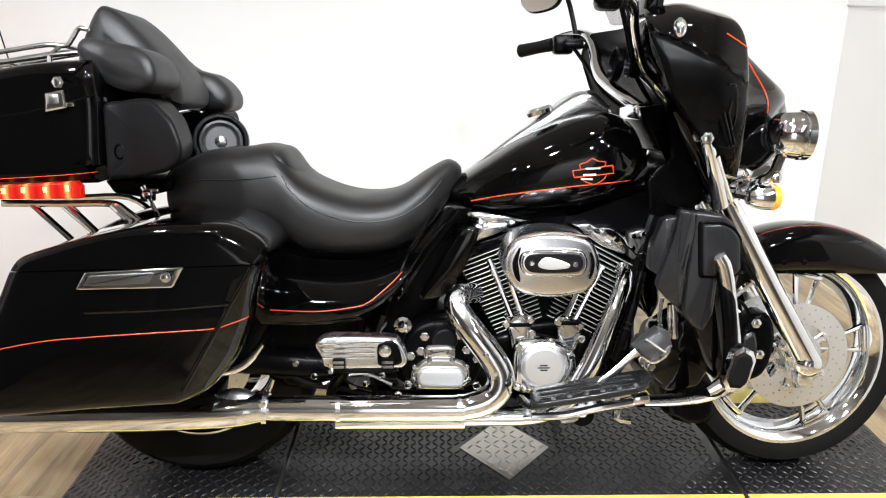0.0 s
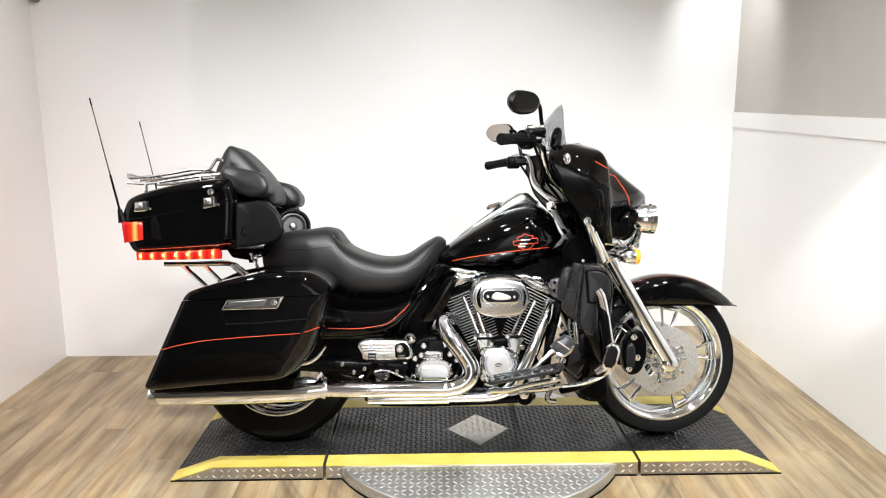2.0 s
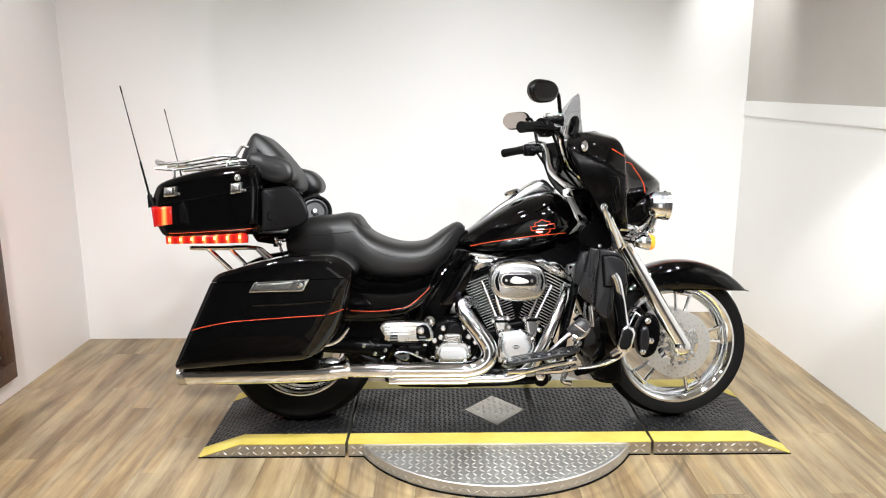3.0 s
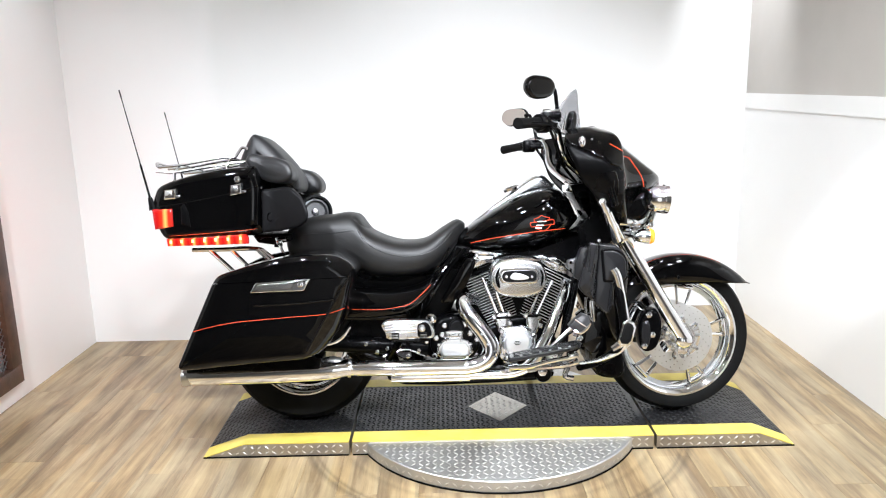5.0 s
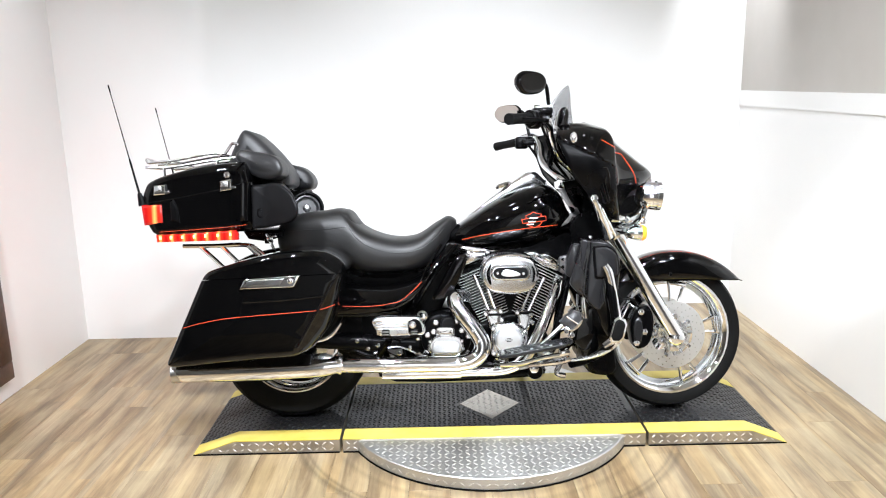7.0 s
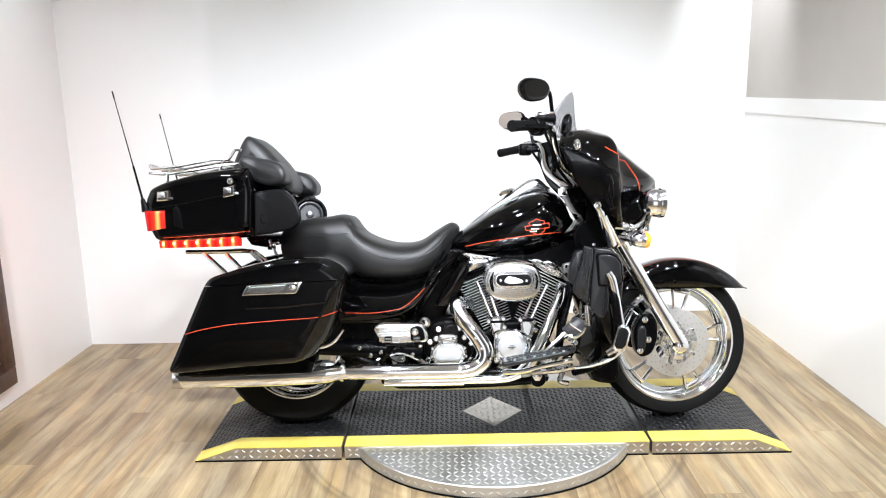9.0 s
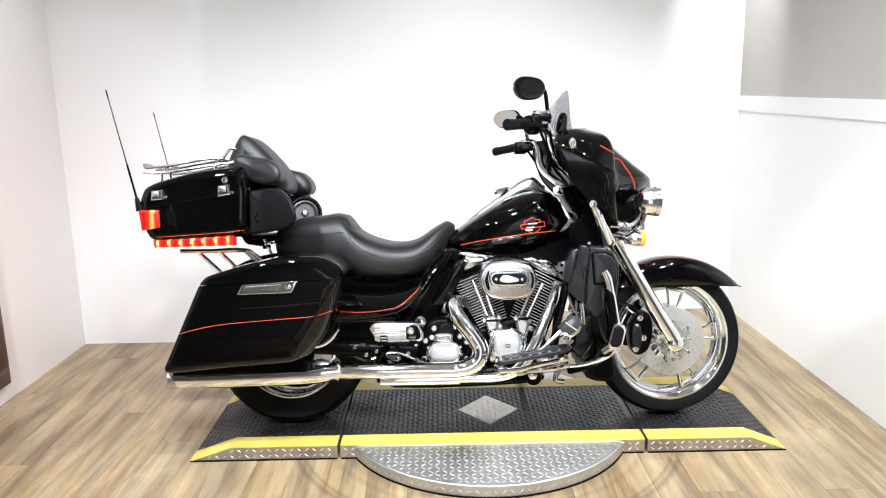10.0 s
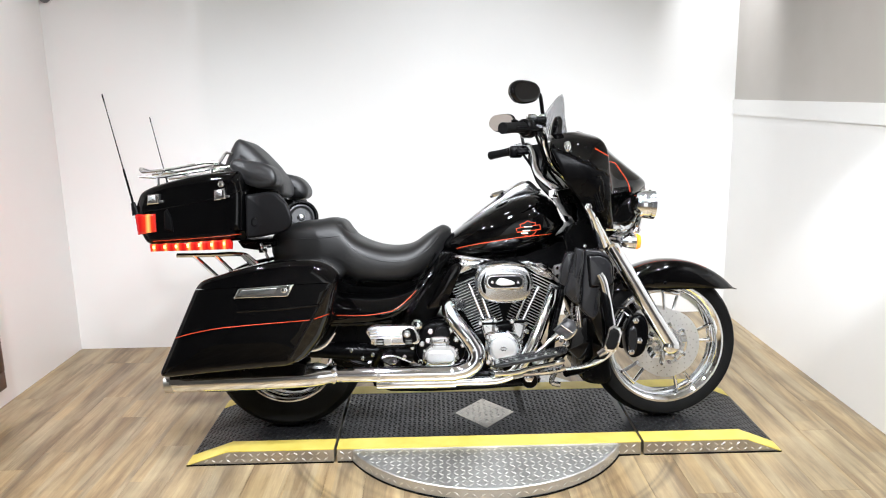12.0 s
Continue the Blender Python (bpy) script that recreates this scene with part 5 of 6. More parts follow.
tail = part("tail_light", pillow([(-1.315, 0.918), (-1.233, 0.921), (-1.232, 0.848), (-1.306, 0.84)], -0.331, -0.18, 0.008, 2, 3, None, False), tail_lens, pack, "lit red wrap-around tail light")
# unseen glowing bar added at the back to tint the left wall pink
rx = (-1.299, 0.883)
part("rear_glow_bar", box((rx[0] - 0.004, 0, rx[1]), (0.03, 0.5, 0.07), 0.01), rear_glow_mat, pack, "lit red rear bar, unseen, added to redden the wall")
strip = part("side_light_strip", pillow([(-1.26, 0.803), (-1.14, 0.805), (-0.958, 0.815), (-0.948, 0.804), (-0.949, 0.778), (-1.076, 0.776), (-1.257, 0.775)], -0.337, -0.31, 0.004, 2, 3, None, False), strip_lens, pack, "lit red side light strip")
for x, z in [(-1.243, 0.791), (-1.202, 0.792), (-1.159, 0.793), (-1.114, 0.794), (-1.071, 0.796), (-1.024, 0.797), (-0.976, 0.8)]:
    part("led", pillow([(x - 0.004, z - 0.006), (x + 0.004, z - 0.006), (x + 0.004, z + 0.006), (x - 0.004, z + 0.006)], -0.3395, -0.335, 0.001, 1, 2, None, False), led, strip, "bright lit lamp")
part("case_floor", pillow([(-1.266, 0.834), (-1.214, 0.825), (-0.953, 0.824), (-0.922, 0.832), (-0.936, 0.815), (-1.041, 0.808), (-1.237, 0.808)], -0.3, 0.3, 0.008, 3), black_plastic, pack)

# luggage rack on the case
upper_rail = [(-1.344, 1.085), (-1.249, 1.093), (-1.165, 1.106), (-1.085, 1.118), (-1.04, 1.116), (-1.022, 1.134), (-1.006, 1.155), (-0.985, 1.153)]
lower_rail = [(-1.334, 1.066), (-1.262, 1.061), (-1.164, 1.073), (-1.05, 1.089), (-0.976, 1.097)]
rack = part("luggage_rack", tube([(-1.344, -0.15, 1.085), (-1.356, -0.142, 1.097), (-1.36, -0.1, 1.1), (-1.36, 0.1, 1.085), (-1.356, 0.142, 1.08), (-1.344, 0.15, 1.067)], 0.006, 10, 5), bright_trim, pack, "bright satin tubular luggage rack")
for s in (-1, 1):
    low = 0.0 if s < 0 else 0.018
    part("rack_rail", tube([(x, s * 0.15, z - low) for x, z in upper_rail], 0.006, 10, 5), bright_trim, rack)
    part("rack_rail", tube([(x, s * 0.21, z - low) for x, z in lower_rail], 0.0055, 10, 5), bright_trim, rack)
    for x, z in (lower_rail[1], lower_rail[3]):
        part("rack_post", tube([(x, s * 0.21, z - 0.04), (x, s * 0.21, z)], 0.006, 8, 1), chrome, rack)
        part("rack_joint", tube([(x, s * 0.21, z), (x - 0.003, s * 0.15, z + 0.025)], 0.005, 8, 1), bright_trim, rack)
for y in (-0.05, 0.05):
    part("rack_bar", tube([(x, y, z - 0.006) for x, z in upper_rail[:5]], 0.0045, 8, 4), bright_trim, rack)
for x, z in (upper_rail[1], upper_rail[4], upper_rail[7]):
    part("rack_cross", tube([(x, -0.15, z), (x, 0, z - 0.009), (x, 0.15, z - 0.018)], 0.0055, 8, 4), bright_trim, rack)

# backrest
part("backrest", pillow([(-1.029, 1.088), (-1.002, 1.158), (-0.972, 1.208), (-0.944, 1.207), (-0.902, 1.175), (-0.856, 1.127), (-0.822, 1.084), (-0.788, 1.024), (-0.799, 0.974), (-0.885, 0.978), (-0.968, 1.003), (-1.007, 1.045)], -0.15, 0.15, 0.05, 4, 7), leather, pack, "padded black leather backrest", 60)
arm = pillow([(-0.962, 1.102), (-0.942, 1.124), (-0.889, 1.115), (-0.828, 1.102), (-0.792, 1.078), (-0.779, 1.042), (-0.791, 1.016), (-0.827, 1.006), (-0.873, 1.013), (-0.918, 1.036), (-0.953, 1.076)], -0.285, -0.13, 0.026, 4, 7, None, True, 0.008)
for v in arm.verts:
    if v.co.x > -0.9 and v.co.y < -0.2:
        v.co.x, v.co.y = v.co.x + 0.1 * (v.co.x + 0.9), v.co.y - 0.6 * (v.co.x + 0.9)
part("backrest_arm", arm, leather, pack, "padded leather wrap-around arm rest", 60)
part("backrest_arm", pillow([(-0.904, 1.114), (-0.849, 1.083), (-0.788, 1.066), (-0.751, 1.037), (-0.734, 1.001), (-0.748, 0.969), (-0.807, 0.965), (-0.883, 0.976)], 0.13, 0.31, 0.04, 4, 6), leather, pack, "padded leather wrap-around arm rest", 60)


def speaker_pod(s):
    if s < 0:
        o = rounded([(-0.895, 0.984), (-0.797, 0.994), (-0.77, 0.988), (-0.722, 0.948), (-0.7, 0.894), (-0.706, 0.863), (-0.74, 0.839), (-0.832, 0.822), (-0.897, 0.816)], 0.016)
    else:
        o = rounded([(-0.891, 0.983), (-0.804, 0.986), (-0.774, 0.964), (-0.765, 0.916), (-0.76, 0.868), (-0.779, 0.844), (-0.784, 0.821), (-0.845, 0.813), (-0.897, 0.812)], 0.014)
    shell = pillow(o, s * 0.322, s * (0.17 if s < 0 else 0.18), 0.014, 1, 5, None, False, 0.006)
    for v in shell.verts:
        if v.co.x > -0.85:
            if s * v.co.y > 0.25:
                v.co.y += s * 0.6 * (v.co.x + 0.85)
            else:
                v.co.x = -0.85 + 0.7 * (v.co.x + 0.85)
    p = part("speaker_pod", shell, black_plastic, pack, "textured black speaker pod")
    x, z = -0.861, 0.879
    part("pod_knob", lathe([(0.02, 0), (0.02, 0.004), (0.014, 0.008), (0.012, 0.003), (0, 0.003)], (x, s * 0.319, z), (0, s, 0), 20, None, (0.7, 1.0)), black_satin, p)
    if s < 0:
        return
    c, ax, k = (-0.757, 0.1, 0.886), (0.3, -1, 0.15), 0.87
    turned = lambda pairs: lathe([(r * k, h * k) for r, h in pairs], c, ax, 40)
    sp = part("speaker", turned(((0.085, -0.1), (0.087, -0.005), (0.083, 0.008), (0.074, 0.008), (0.068, -0.016), (0.06, -0.02), (0, -0.02))), black_satin, p, "round black speaker")
    part("speaker_surround", turned(((0.068, -0.02), (0.066, -0.006), (0.058, -0.004), (0.05, -0.016))), flap_plastic, sp)
    part("speaker_cone", turned(((0.05, -0.018), (0.049, -0.014), (0.024, -0.034), (0.02, -0.034))), flap_plastic, sp)
    part("speaker_cap", turned(((0.026, -0.034), (0.022, -0.018), (0.012, -0.01), (0, -0.008))), polished, sp)


both(speaker_pod)
part("pod_bridge", tube([(-0.817, -0.1, 0.96), (-0.809, 0, 0.969), (-0.813, 0.12, 0.965)], 0.006, 8, 4), chrome, pack)
part("pack_mount", tube([(-1.218, -0.16, 0.747), (-1.085, -0.16, 0.746), (-0.957, -0.17, 0.747), (-0.919, -0.17, 0.728), (-0.879, -0.17, 0.693)], 0.009, 10, 4), chrome, pack, "chrome support rail")
part("pack_mount", tube([(-1.329, 0.16, 0.725), (-1.182, 0.16, 0.725), (-1.046, 0.17, 0.724), (-0.959, 0.17, 0.664)], 0.009, 10, 4), chrome, pack)
part("pack_strut", tube([(-1.149, -0.16, 0.745), (-1.052, -0.17, 0.655)], 0.008, 10, 1), chrome, pack)
part("pack_strut", tube([(-1.253, 0.16, 0.724), (-1.151, 0.17, 0.622)], 0.009, 10, 1), chrome, pack)
part("pack_strut", tube([(-0.95, -0.17, 0.745), (-0.898, -0.17, 0.693)], 0.011, 10, 1), chrome, pack)
part("mount_plate", pillow(rounded([(-0.98, 0.802), (-0.818, 0.803), (-0.819, 0.775), (-0.889, 0.758), (-0.958, 0.769)], 0.008), -0.14, 0.14, 0.006, 1, 3, None, False), black_satin, pack)
part("pack_strut", tube([(-1.063, -0.16, 0.744), (-0.985, -0.17, 0.667)], 0.008, 10, 1), chrome, pack)
part("pack_strut", tube([(-0.876, -0.17, 0.789), (-0.851, -0.17, 0.733), (-0.84, -0.16, 0.7)], 0.006, 8, 3), chrome, pack)
part("mount_bracket", box((*[(-0.872, -0.15, 0.765)][0],), (0.03, 0.03, 0.03), 0.004), black_satin, pack)
bolt("mount_bolt", (*[(-0.86, -0.185, 0.771)][0],), 0.011, pack)
part("mount_clip", box((*[(-0.841, -0.185, 0.78)][0],), (0.02, 0.012, 0.012), 0.003), chrome, pack)


# antennas
def antenna(s, base, tip):
    d = [tip[i] - base[i] for i in range(3)]
    at = lambda f: tuple(base[i] + d[i] * f for i in range(3))
    a = part("antenna", tube([at(0), at(0.34), at(0.31), at(0.93), at(0.94), at(1)], [0.0045, 0.0042, 0.0024, 0.0018, 0.0028, 0.0026], 8, 1), black_satin, pack, "thin black whip antenna")
    part("antenna_base", tube([at(-0.06), at(0.05)], [0.016, 0.008], 10, 1), black_satin, a)


antenna(-1, *[(-1.32, -0.31, 0.942), (-1.422, -0.31, 1.375)])
antenna(1, *[(-1.395, 0.31, 0.989), (-1.478, 0.31, 1.357)])

# ---- engine
case = part("crankcase", pillow([(-0.13, 0.463), (-0.015, 0.402), (0.079, 0.436), (0.184, 0.433), (0.253, 0.361), (0.275, 0.266), (0.193, 0.216), (0.005, 0.215), (-0.158, 0.239), (-0.274, 0.277), (-0.296, 0.372), (-0.224, 0.442)], -0.12, 0.12, 0.02, 4), black_satin, bike, "black crankcase")


def cylinder(x0z0, x1z1, n):
    (xa, za), (xb, zb) = x0z0, x1z1
    d = Vector((xb - xa, 0, zb - za))
    L = d.length
    d.normalize()
    side = Vector((d.z, 0, -d.x))
    turn = Matrix((side, Vector((0, 1, 0)), d)).transposed()
    c = part("cylinder", tube([(xa, 0, za), (xb, 0, zb)], 0.062, 24, 1), black_satin, bike, "black finned cylinder with machined fin edges")
    for k in range(n):
        f = 0.2 + 0.8 * (k + 0.5) / n
        w = 0.115 + 0.072 * f
        o = Vector((xa, 0, za)) + d * L * f
        fin = part("fin", box(o, (w, 0.215, 0.0032), 0.001, turn, None, 1), black_satin, c)
        part("fin_edge", box(o + Vector((0, -0.1075, 0)), (w * 0.95, 0.003, 0.0024), 0.0006, turn, None, 1), fin_edge, c)


cylinder(*[(0.064, 0.367), (-0.034, 0.622)], 19)
cylinder(*[(0.141, 0.365), (0.272, 0.616)], 19)


def head(pts, pts2, label):
    r = part("rocker_box", pillow(pts, -0.115, 0.09, 0.01, 1, 4, None, False, 0.004), polished, bike, label)
    part("rocker_cover", pillow(pts2, -0.125, 0.08, 0.01, 3, 4), chrome, r)
    return r


h1 = head(rounded([(-0.081, 0.637), (-0.078, 0.686), (-0.044, 0.703), (0.018, 0.694), (0.010, 0.674), (-0.035, 0.654)], 0.006), [(-0.096, 0.710), (-0.076, 0.722), (-0.040, 0.719), (0.054, 0.700), (0.046, 0.693), (-0.019, 0.690), (-0.069, 0.696)], "chrome rear rocker box")
h2 = head(rounded([(0.171, 0.689), (0.218, 0.688), (0.236, 0.665), (0.285, 0.654), (0.315, 0.628), (0.307, 0.607), (0.243, 0.631), (0.196, 0.665)], 0.006), [(0.230, 0.678), (0.257, 0.684), (0.282, 0.673), (0.309, 0.647), (0.307, 0.626), (0.273, 0.641), (0.240, 0.661)], "chrome front rocker box")
part("rocker_lid", pillow(rounded([(0.167, 0.689), (0.212, 0.692), (0.232, 0.679), (0.221, 0.666), (0.190, 0.674)], 0.005), -0.131, 0.06, 0.006, 1, 3, None, False), polished, h2)
part("head_block", pillow(rounded([(0.315, 0.664), (0.357, 0.675), (0.365, 0.624), (0.356, 0.580), (0.317, 0.602)], 0.006), -0.11, 0.05, 0.006, 1, 3, None, False), dark_steel, h2, "dark cylinder head end with bolts")
for x, z in [(0.327, 0.656), (0.351, 0.662), (0.327, 0.624), (0.353, 0.609)]:
    bolt("head_bolt", (x, -0.1105, z), 0.0065, h2)
for p, own in zip(([(-0.062, -0.121, 0.639), (-0.019, -0.121, 0.653), (0.023, -0.121, 0.675), (0.053, -0.121, 0.689)], [(0.222, -0.121, 0.67), (0.27, -0.121, 0.658), (0.314, -0.121, 0.628), (0.35, -0.121, 0.594)]), (h1, h2)):
    part("rocker_seam", tube(p, 0.002, 6, 4), black_satin, own)
for p in [(-0.061, 0.695), (-0.050, 0.687), (0.016, 0.695), (0.209, 0.681), (0.249, 0.666), (0.281, 0.649)]:
    bolt("rocker_bolt", (p[0], -0.124, p[1]), 0.007, h1 if p[0] < 0.1 else h2)


def pushrod(a, b):
    p = part("pushrod_tube", tube([a, tuple((p + q) / 2 for p, q in zip(a, b)), b], [0.0095, 0.007, 0.0095], 10, 1), chrome, bike, "chrome pushrod tube")
    return p


for a, b in ([(0.021, -0.15, 0.451), (-0.04, -0.14, 0.604)], [(0.044, -0.15, 0.46), (-0.012, -0.14, 0.622)], [(0.155, -0.15, 0.458), (0.218, -0.14, 0.599)], [(0.178, -0.15, 0.448), (0.246, -0.14, 0.585)]):
    pushrod(a, b)
for pts in ([(0.003, 0.454), (0.063, 0.464), (0.067, 0.429), (0.052, 0.371), (0.024, 0.362), (0.011, 0.407)], [(0.132, 0.458), (0.187, 0.448), (0.192, 0.415), (0.173, 0.364), (0.145, 0.369), (0.132, 0.416)]):
    t = part("tappet_block", pillow(pts, -0.175, -0.1, 0.012, 3, 4), chrome, bike, "chrome tappet block")
    for x, z in (pts[0], pts[1], pts[2]):
        bolt("tappet_bolt", (x, -0.172, z - 0.01), 0.008, t)
    part("tappet_ring", box((sum(p[0] for p in pts) / 6, -0.14, pts[0][1] - 0.012), (0.062, 0.075, 0.012), 0.004), black_satin, t)

# air cleaner
ac = [(-0.018, 0.621), (-0.013, 0.647), (0.001, 0.672), (0.022, 0.688), (0.058, 0.697), (0.094, 0.700), (0.133, 0.697), (0.167, 0.688), (0.189, 0.672), (0.203, 0.647), (0.208, 0.620), (0.205, 0.593), (0.193, 0.569), (0.172, 0.553), (0.138, 0.545), (0.098, 0.542), (0.061, 0.545), (0.024, 0.553), (0.003, 0.570), (-0.012, 0.594)]
air = part("air_cleaner", pillow([(x, z - 0.005) for x, z in ac], -0.286, -0.13, 0.018, 4, 6, None, True, 0.006), polished, bike, "oval chrome air cleaner with recessed dark insert", 60)
rim = [(0.017, 0.626), (0.023, 0.646), (0.042, 0.656), (0.093, 0.657), (0.147, 0.656), (0.166, 0.646), (0.173, 0.626), (0.167, 0.605), (0.150, 0.594), (0.095, 0.593), (0.043, 0.595), (0.024, 0.605)]
part("insert_rim", pillow(rim, -0.308, -0.275, 0.008, 4, 4), chrome, air, "raised chrome insert rim")
ins = [(0.027, 0.626), (0.033, 0.641), (0.049, 0.647), (0.093, 0.648), (0.140, 0.647), (0.156, 0.641), (0.162, 0.626), (0.157, 0.610), (0.141, 0.604), (0.095, 0.603), (0.050, 0.604), (0.034, 0.611)]
ip = part("insert_plate", pillow(ins, -0.3095, -0.3, 0.002, 4, 2), black_plastic, air, "dark insert plate")
part("insert_emblem", pillow([(0.058, 0.624), (0.074, 0.640), (0.100, 0.636), (0.130, 0.624), (0.125, 0.614), (0.088, 0.611), (0.066, 0.615)], -0.3125, -0.307, 0.002, 3, 2), fin_edge, ip)
for x, z in [(0.044, 0.626), (0.144, 0.623)]:
    bolt("insert_screw", (x, -0.309, z), 0.005, ip)
# black arcs put in for the insert's reflection and shade on the face
for pts in ([(0.013, 0.651), (0.021, 0.658), (0.015, 0.625), (0.021, 0.581), (0.009, 0.589), (0.002, 0.622)], [(0.179, 0.649), (0.187, 0.642), (0.192, 0.620), (0.188, 0.594), (0.180, 0.586), (0.184, 0.620)]):
    part("reflection_arc", pillow(pts, -0.2945, -0.28, 0.003, 3, 3), black_satin, air)
part("face_step", tube([(0.024, -0.293, 0.686), (0.095, -0.293, 0.695), (0.173, -0.293, 0.686)], 0.0025, 8, 4), chrome, air)
part("intake", tube([(0.114, -0.14, 0.601), (0.127, 0, 0.573)], 0.045, 16, 1), black_satin, air)

# cam cover
x, z = 0.092, 0.345
cam_case = part("cam_cover", pillow([(0.023, 0.396), (0.051, 0.411), (0.124, 0.408), (0.169, 0.374), (0.178, 0.323), (0.152, 0.282), (0.095, 0.269), (0.03, 0.273), (0.017, 0.331)], -0.2, -0.13, 0.018, 4, 5), chrome, bike, "chrome cam cover", 50)
part("timer_ring", lathe([(0.062, 0), (0.062, 0.012), (0.055, 0.016), (0.05, 0.01)], (x, -0.195, z), (0, -1, 0), 40), polished, cam_case)
part("timer_cover", lathe([(0.05, 0.0), (0.05, 0.016), (0.045, 0.021), (0, 0.023)], (x, -0.195, z), (0, -1, 0), 40), fin_edge, cam_case)
for dz, w in ((0.006, 0.018), (0.0, 0.03), (-0.006, 0.018)):
    part("cover_mark", box((x, -0.2185, z + dz), (w, 0.001, 0.0025), 0), black_satin, cam_case)
for px, pz in [(0.031, 0.39), (0.113, 0.405), (0.162, 0.369), (0.162, 0.305), (0.104, 0.283), (0.031, 0.289)]:
    bolt("cover_bolt", (px, -0.198, pz), 0.008, cam_case)

# gearbox
gb = part("gearbox", pillow([(-0.247, 0.417), (-0.189, 0.455), (-0.097, 0.449), (-0.064, 0.402), (-0.061, 0.321), (-0.1, 0.275), (-0.215, 0.275), (-0.26, 0.325)], -0.18, 0.1, 0.02, 4), black_satin, bike, "black gearbox side")
part("gearbox_cover", pillow(rounded([(-0.236, 0.332), (-0.216, 0.357), (-0.192, 0.367), (-0.131, 0.367), (-0.101, 0.356), (-0.087, 0.327), (-0.092, 0.297), (-0.116, 0.281), (-0.216, 0.282), (-0.236, 0.301)], 0.01), -0.2, -0.16, 0.008, 1, 4, None, False), chrome, gb, "chrome gearbox end cover")
part("cover_face", pillow(rounded([(-0.22, 0.323), (-0.206, 0.341), (-0.117, 0.341), (-0.101, 0.323), (-0.105, 0.299), (-0.122, 0.291), (-0.204, 0.291), (-0.219, 0.303)], 0.008), -0.214, -0.19, 0.008, 1, 4, None, False), fin_edge, gb, "polished raised cover face")
part("cover_cap", pillow(rounded([(-0.206, 0.366), (-0.202, 0.395), (-0.187, 0.4), (-0.139, 0.4), (-0.125, 0.394), (-0.124, 0.365)], 0.006), -0.205, -0.16, 0.007, 1, 4, None, False), chrome, gb)
for px, pz in [(-0.226, 0.342), (-0.189, 0.358), (-0.133, 0.358), (-0.097, 0.342), (-0.092, 0.309), (-0.111, 0.289), (-0.215, 0.289), (-0.23, 0.31)]:
    bolt("cover_screw", (px, -0.199, pz), 0.0055, gb)
part("top_housing", pillow([(-0.173, 0.434), (-0.127, 0.435), (-0.124, 0.391), (-0.179, 0.39)], -0.2, -0.1, 0.006, 3, 3), black_plastic, gb)
for px, pz in [(-0.201, 0.417), (-0.119, 0.42), (-0.236, 0.367), (-0.07, 0.359), (-0.244, 0.293), (-0.071, 0.29), (-0.211, 0.38), (-0.097, 0.383)]:
    bolt("gearbox_bolt", (px, -0.188, pz), 0.0095, gb)
x, z = -0.255, 0.446
part("starter_fitting", lathe([(0.022, 0), (0.022, 0.02), (0.014, 0.024), (0.012, 0.04), (0, 0.041)], (x, -0.17, z), (0, -1, 0), 12), chrome, gb)

# hoses, brackets and bolts in the dark space behind the gearbox
for pts, r in (([(-0.501, -0.17, 0.358), (-0.444, -0.17, 0.338), (-0.388, -0.17, 0.291), (-0.319, -0.17, 0.266)], 0.006), ([(-0.456, -0.18, 0.294), (-0.363, -0.18, 0.32), (-0.284, -0.18, 0.291)], 0.005), ([(-0.363, -0.17, 0.36), (-0.336, -0.17, 0.313), (-0.328, -0.17, 0.257)], 0.008), ([(-0.572, -0.16, 0.327), (-0.504, -0.16, 0.291), (-0.435, -0.16, 0.275)], 0.009)):
    part("hose", tube(pts, r, 8, 5), polished if r == 0.005 else black_satin, gb)
for p in [(-0.436, -0.18, 0.326), (-0.386, -0.18, 0.344), (-0.352, -0.18, 0.292), (-0.308, -0.18, 0.314), (-0.275, -0.18, 0.351), (-0.478, -0.18, 0.313), (-0.523, -0.18, 0.346), (-0.268, -0.18, 0.267), (-0.325, -0.18, 0.375)]:
    bolt("frame_bolt", p, 0.007, gb)
part("frame_bracket", pillow(rounded([(-0.41, 0.333), (-0.345, 0.341), (-0.337, 0.29), (-0.388, 0.272)], 0.006), -0.175, -0.14, 0.004, 1, 3, None, False), dark_steel, gb)

# ---- exhaust
ex = part("exhaust_header", tube([(-0.079, -0.13, 0.511), (-0.117, -0.205, 0.522), (-0.122, -0.225, 0.498), (-0.088, -0.245, 0.448), (-0.045, -0.255, 0.393), (-0.019, -0.26, 0.344), (-0.029, -0.265, 0.3), (-0.074, -0.27, 0.272), (-0.159, -0.275, 0.264), (-0.359, -0.28, 0.265), (-0.58, -0.285, 0.27)], [0.028, 0.03, 0.031, 0.032, 0.033, 0.034, 0.034, 0.033, 0.029, 0.028, 0.028], 20, 6), chrome, bike, "chrome exhaust header with heat shields", 60)
part("muffler", tube([(-0.565, -0.29, 0.278), (-0.601, -0.29, 0.274), (-0.667, -0.29, 0.269), (-0.845, -0.29, 0.263), (-1.022, -0.29, 0.26), (-1.154, -0.29, 0.258), (-1.229, -0.29, 0.258)], [0.032, 0.036, 0.042, 0.043, 0.042, 0.04, 0.038], 24, 5), chrome, ex, "long chrome slip-on muffler")
part("muffler_tip", tube([(-1.203, -0.29, 0.257), (-1.236, -0.29, 0.256)], [0.0385, 0.039], 24, 1), steel, ex)
part("muffler_strap", tube([(-0.601, -0.29, 0.288), (-0.644, -0.29, 0.3), (-0.684, -0.29, 0.296)], [0.02, 0.024, 0.02], 12, 4), polished, ex)
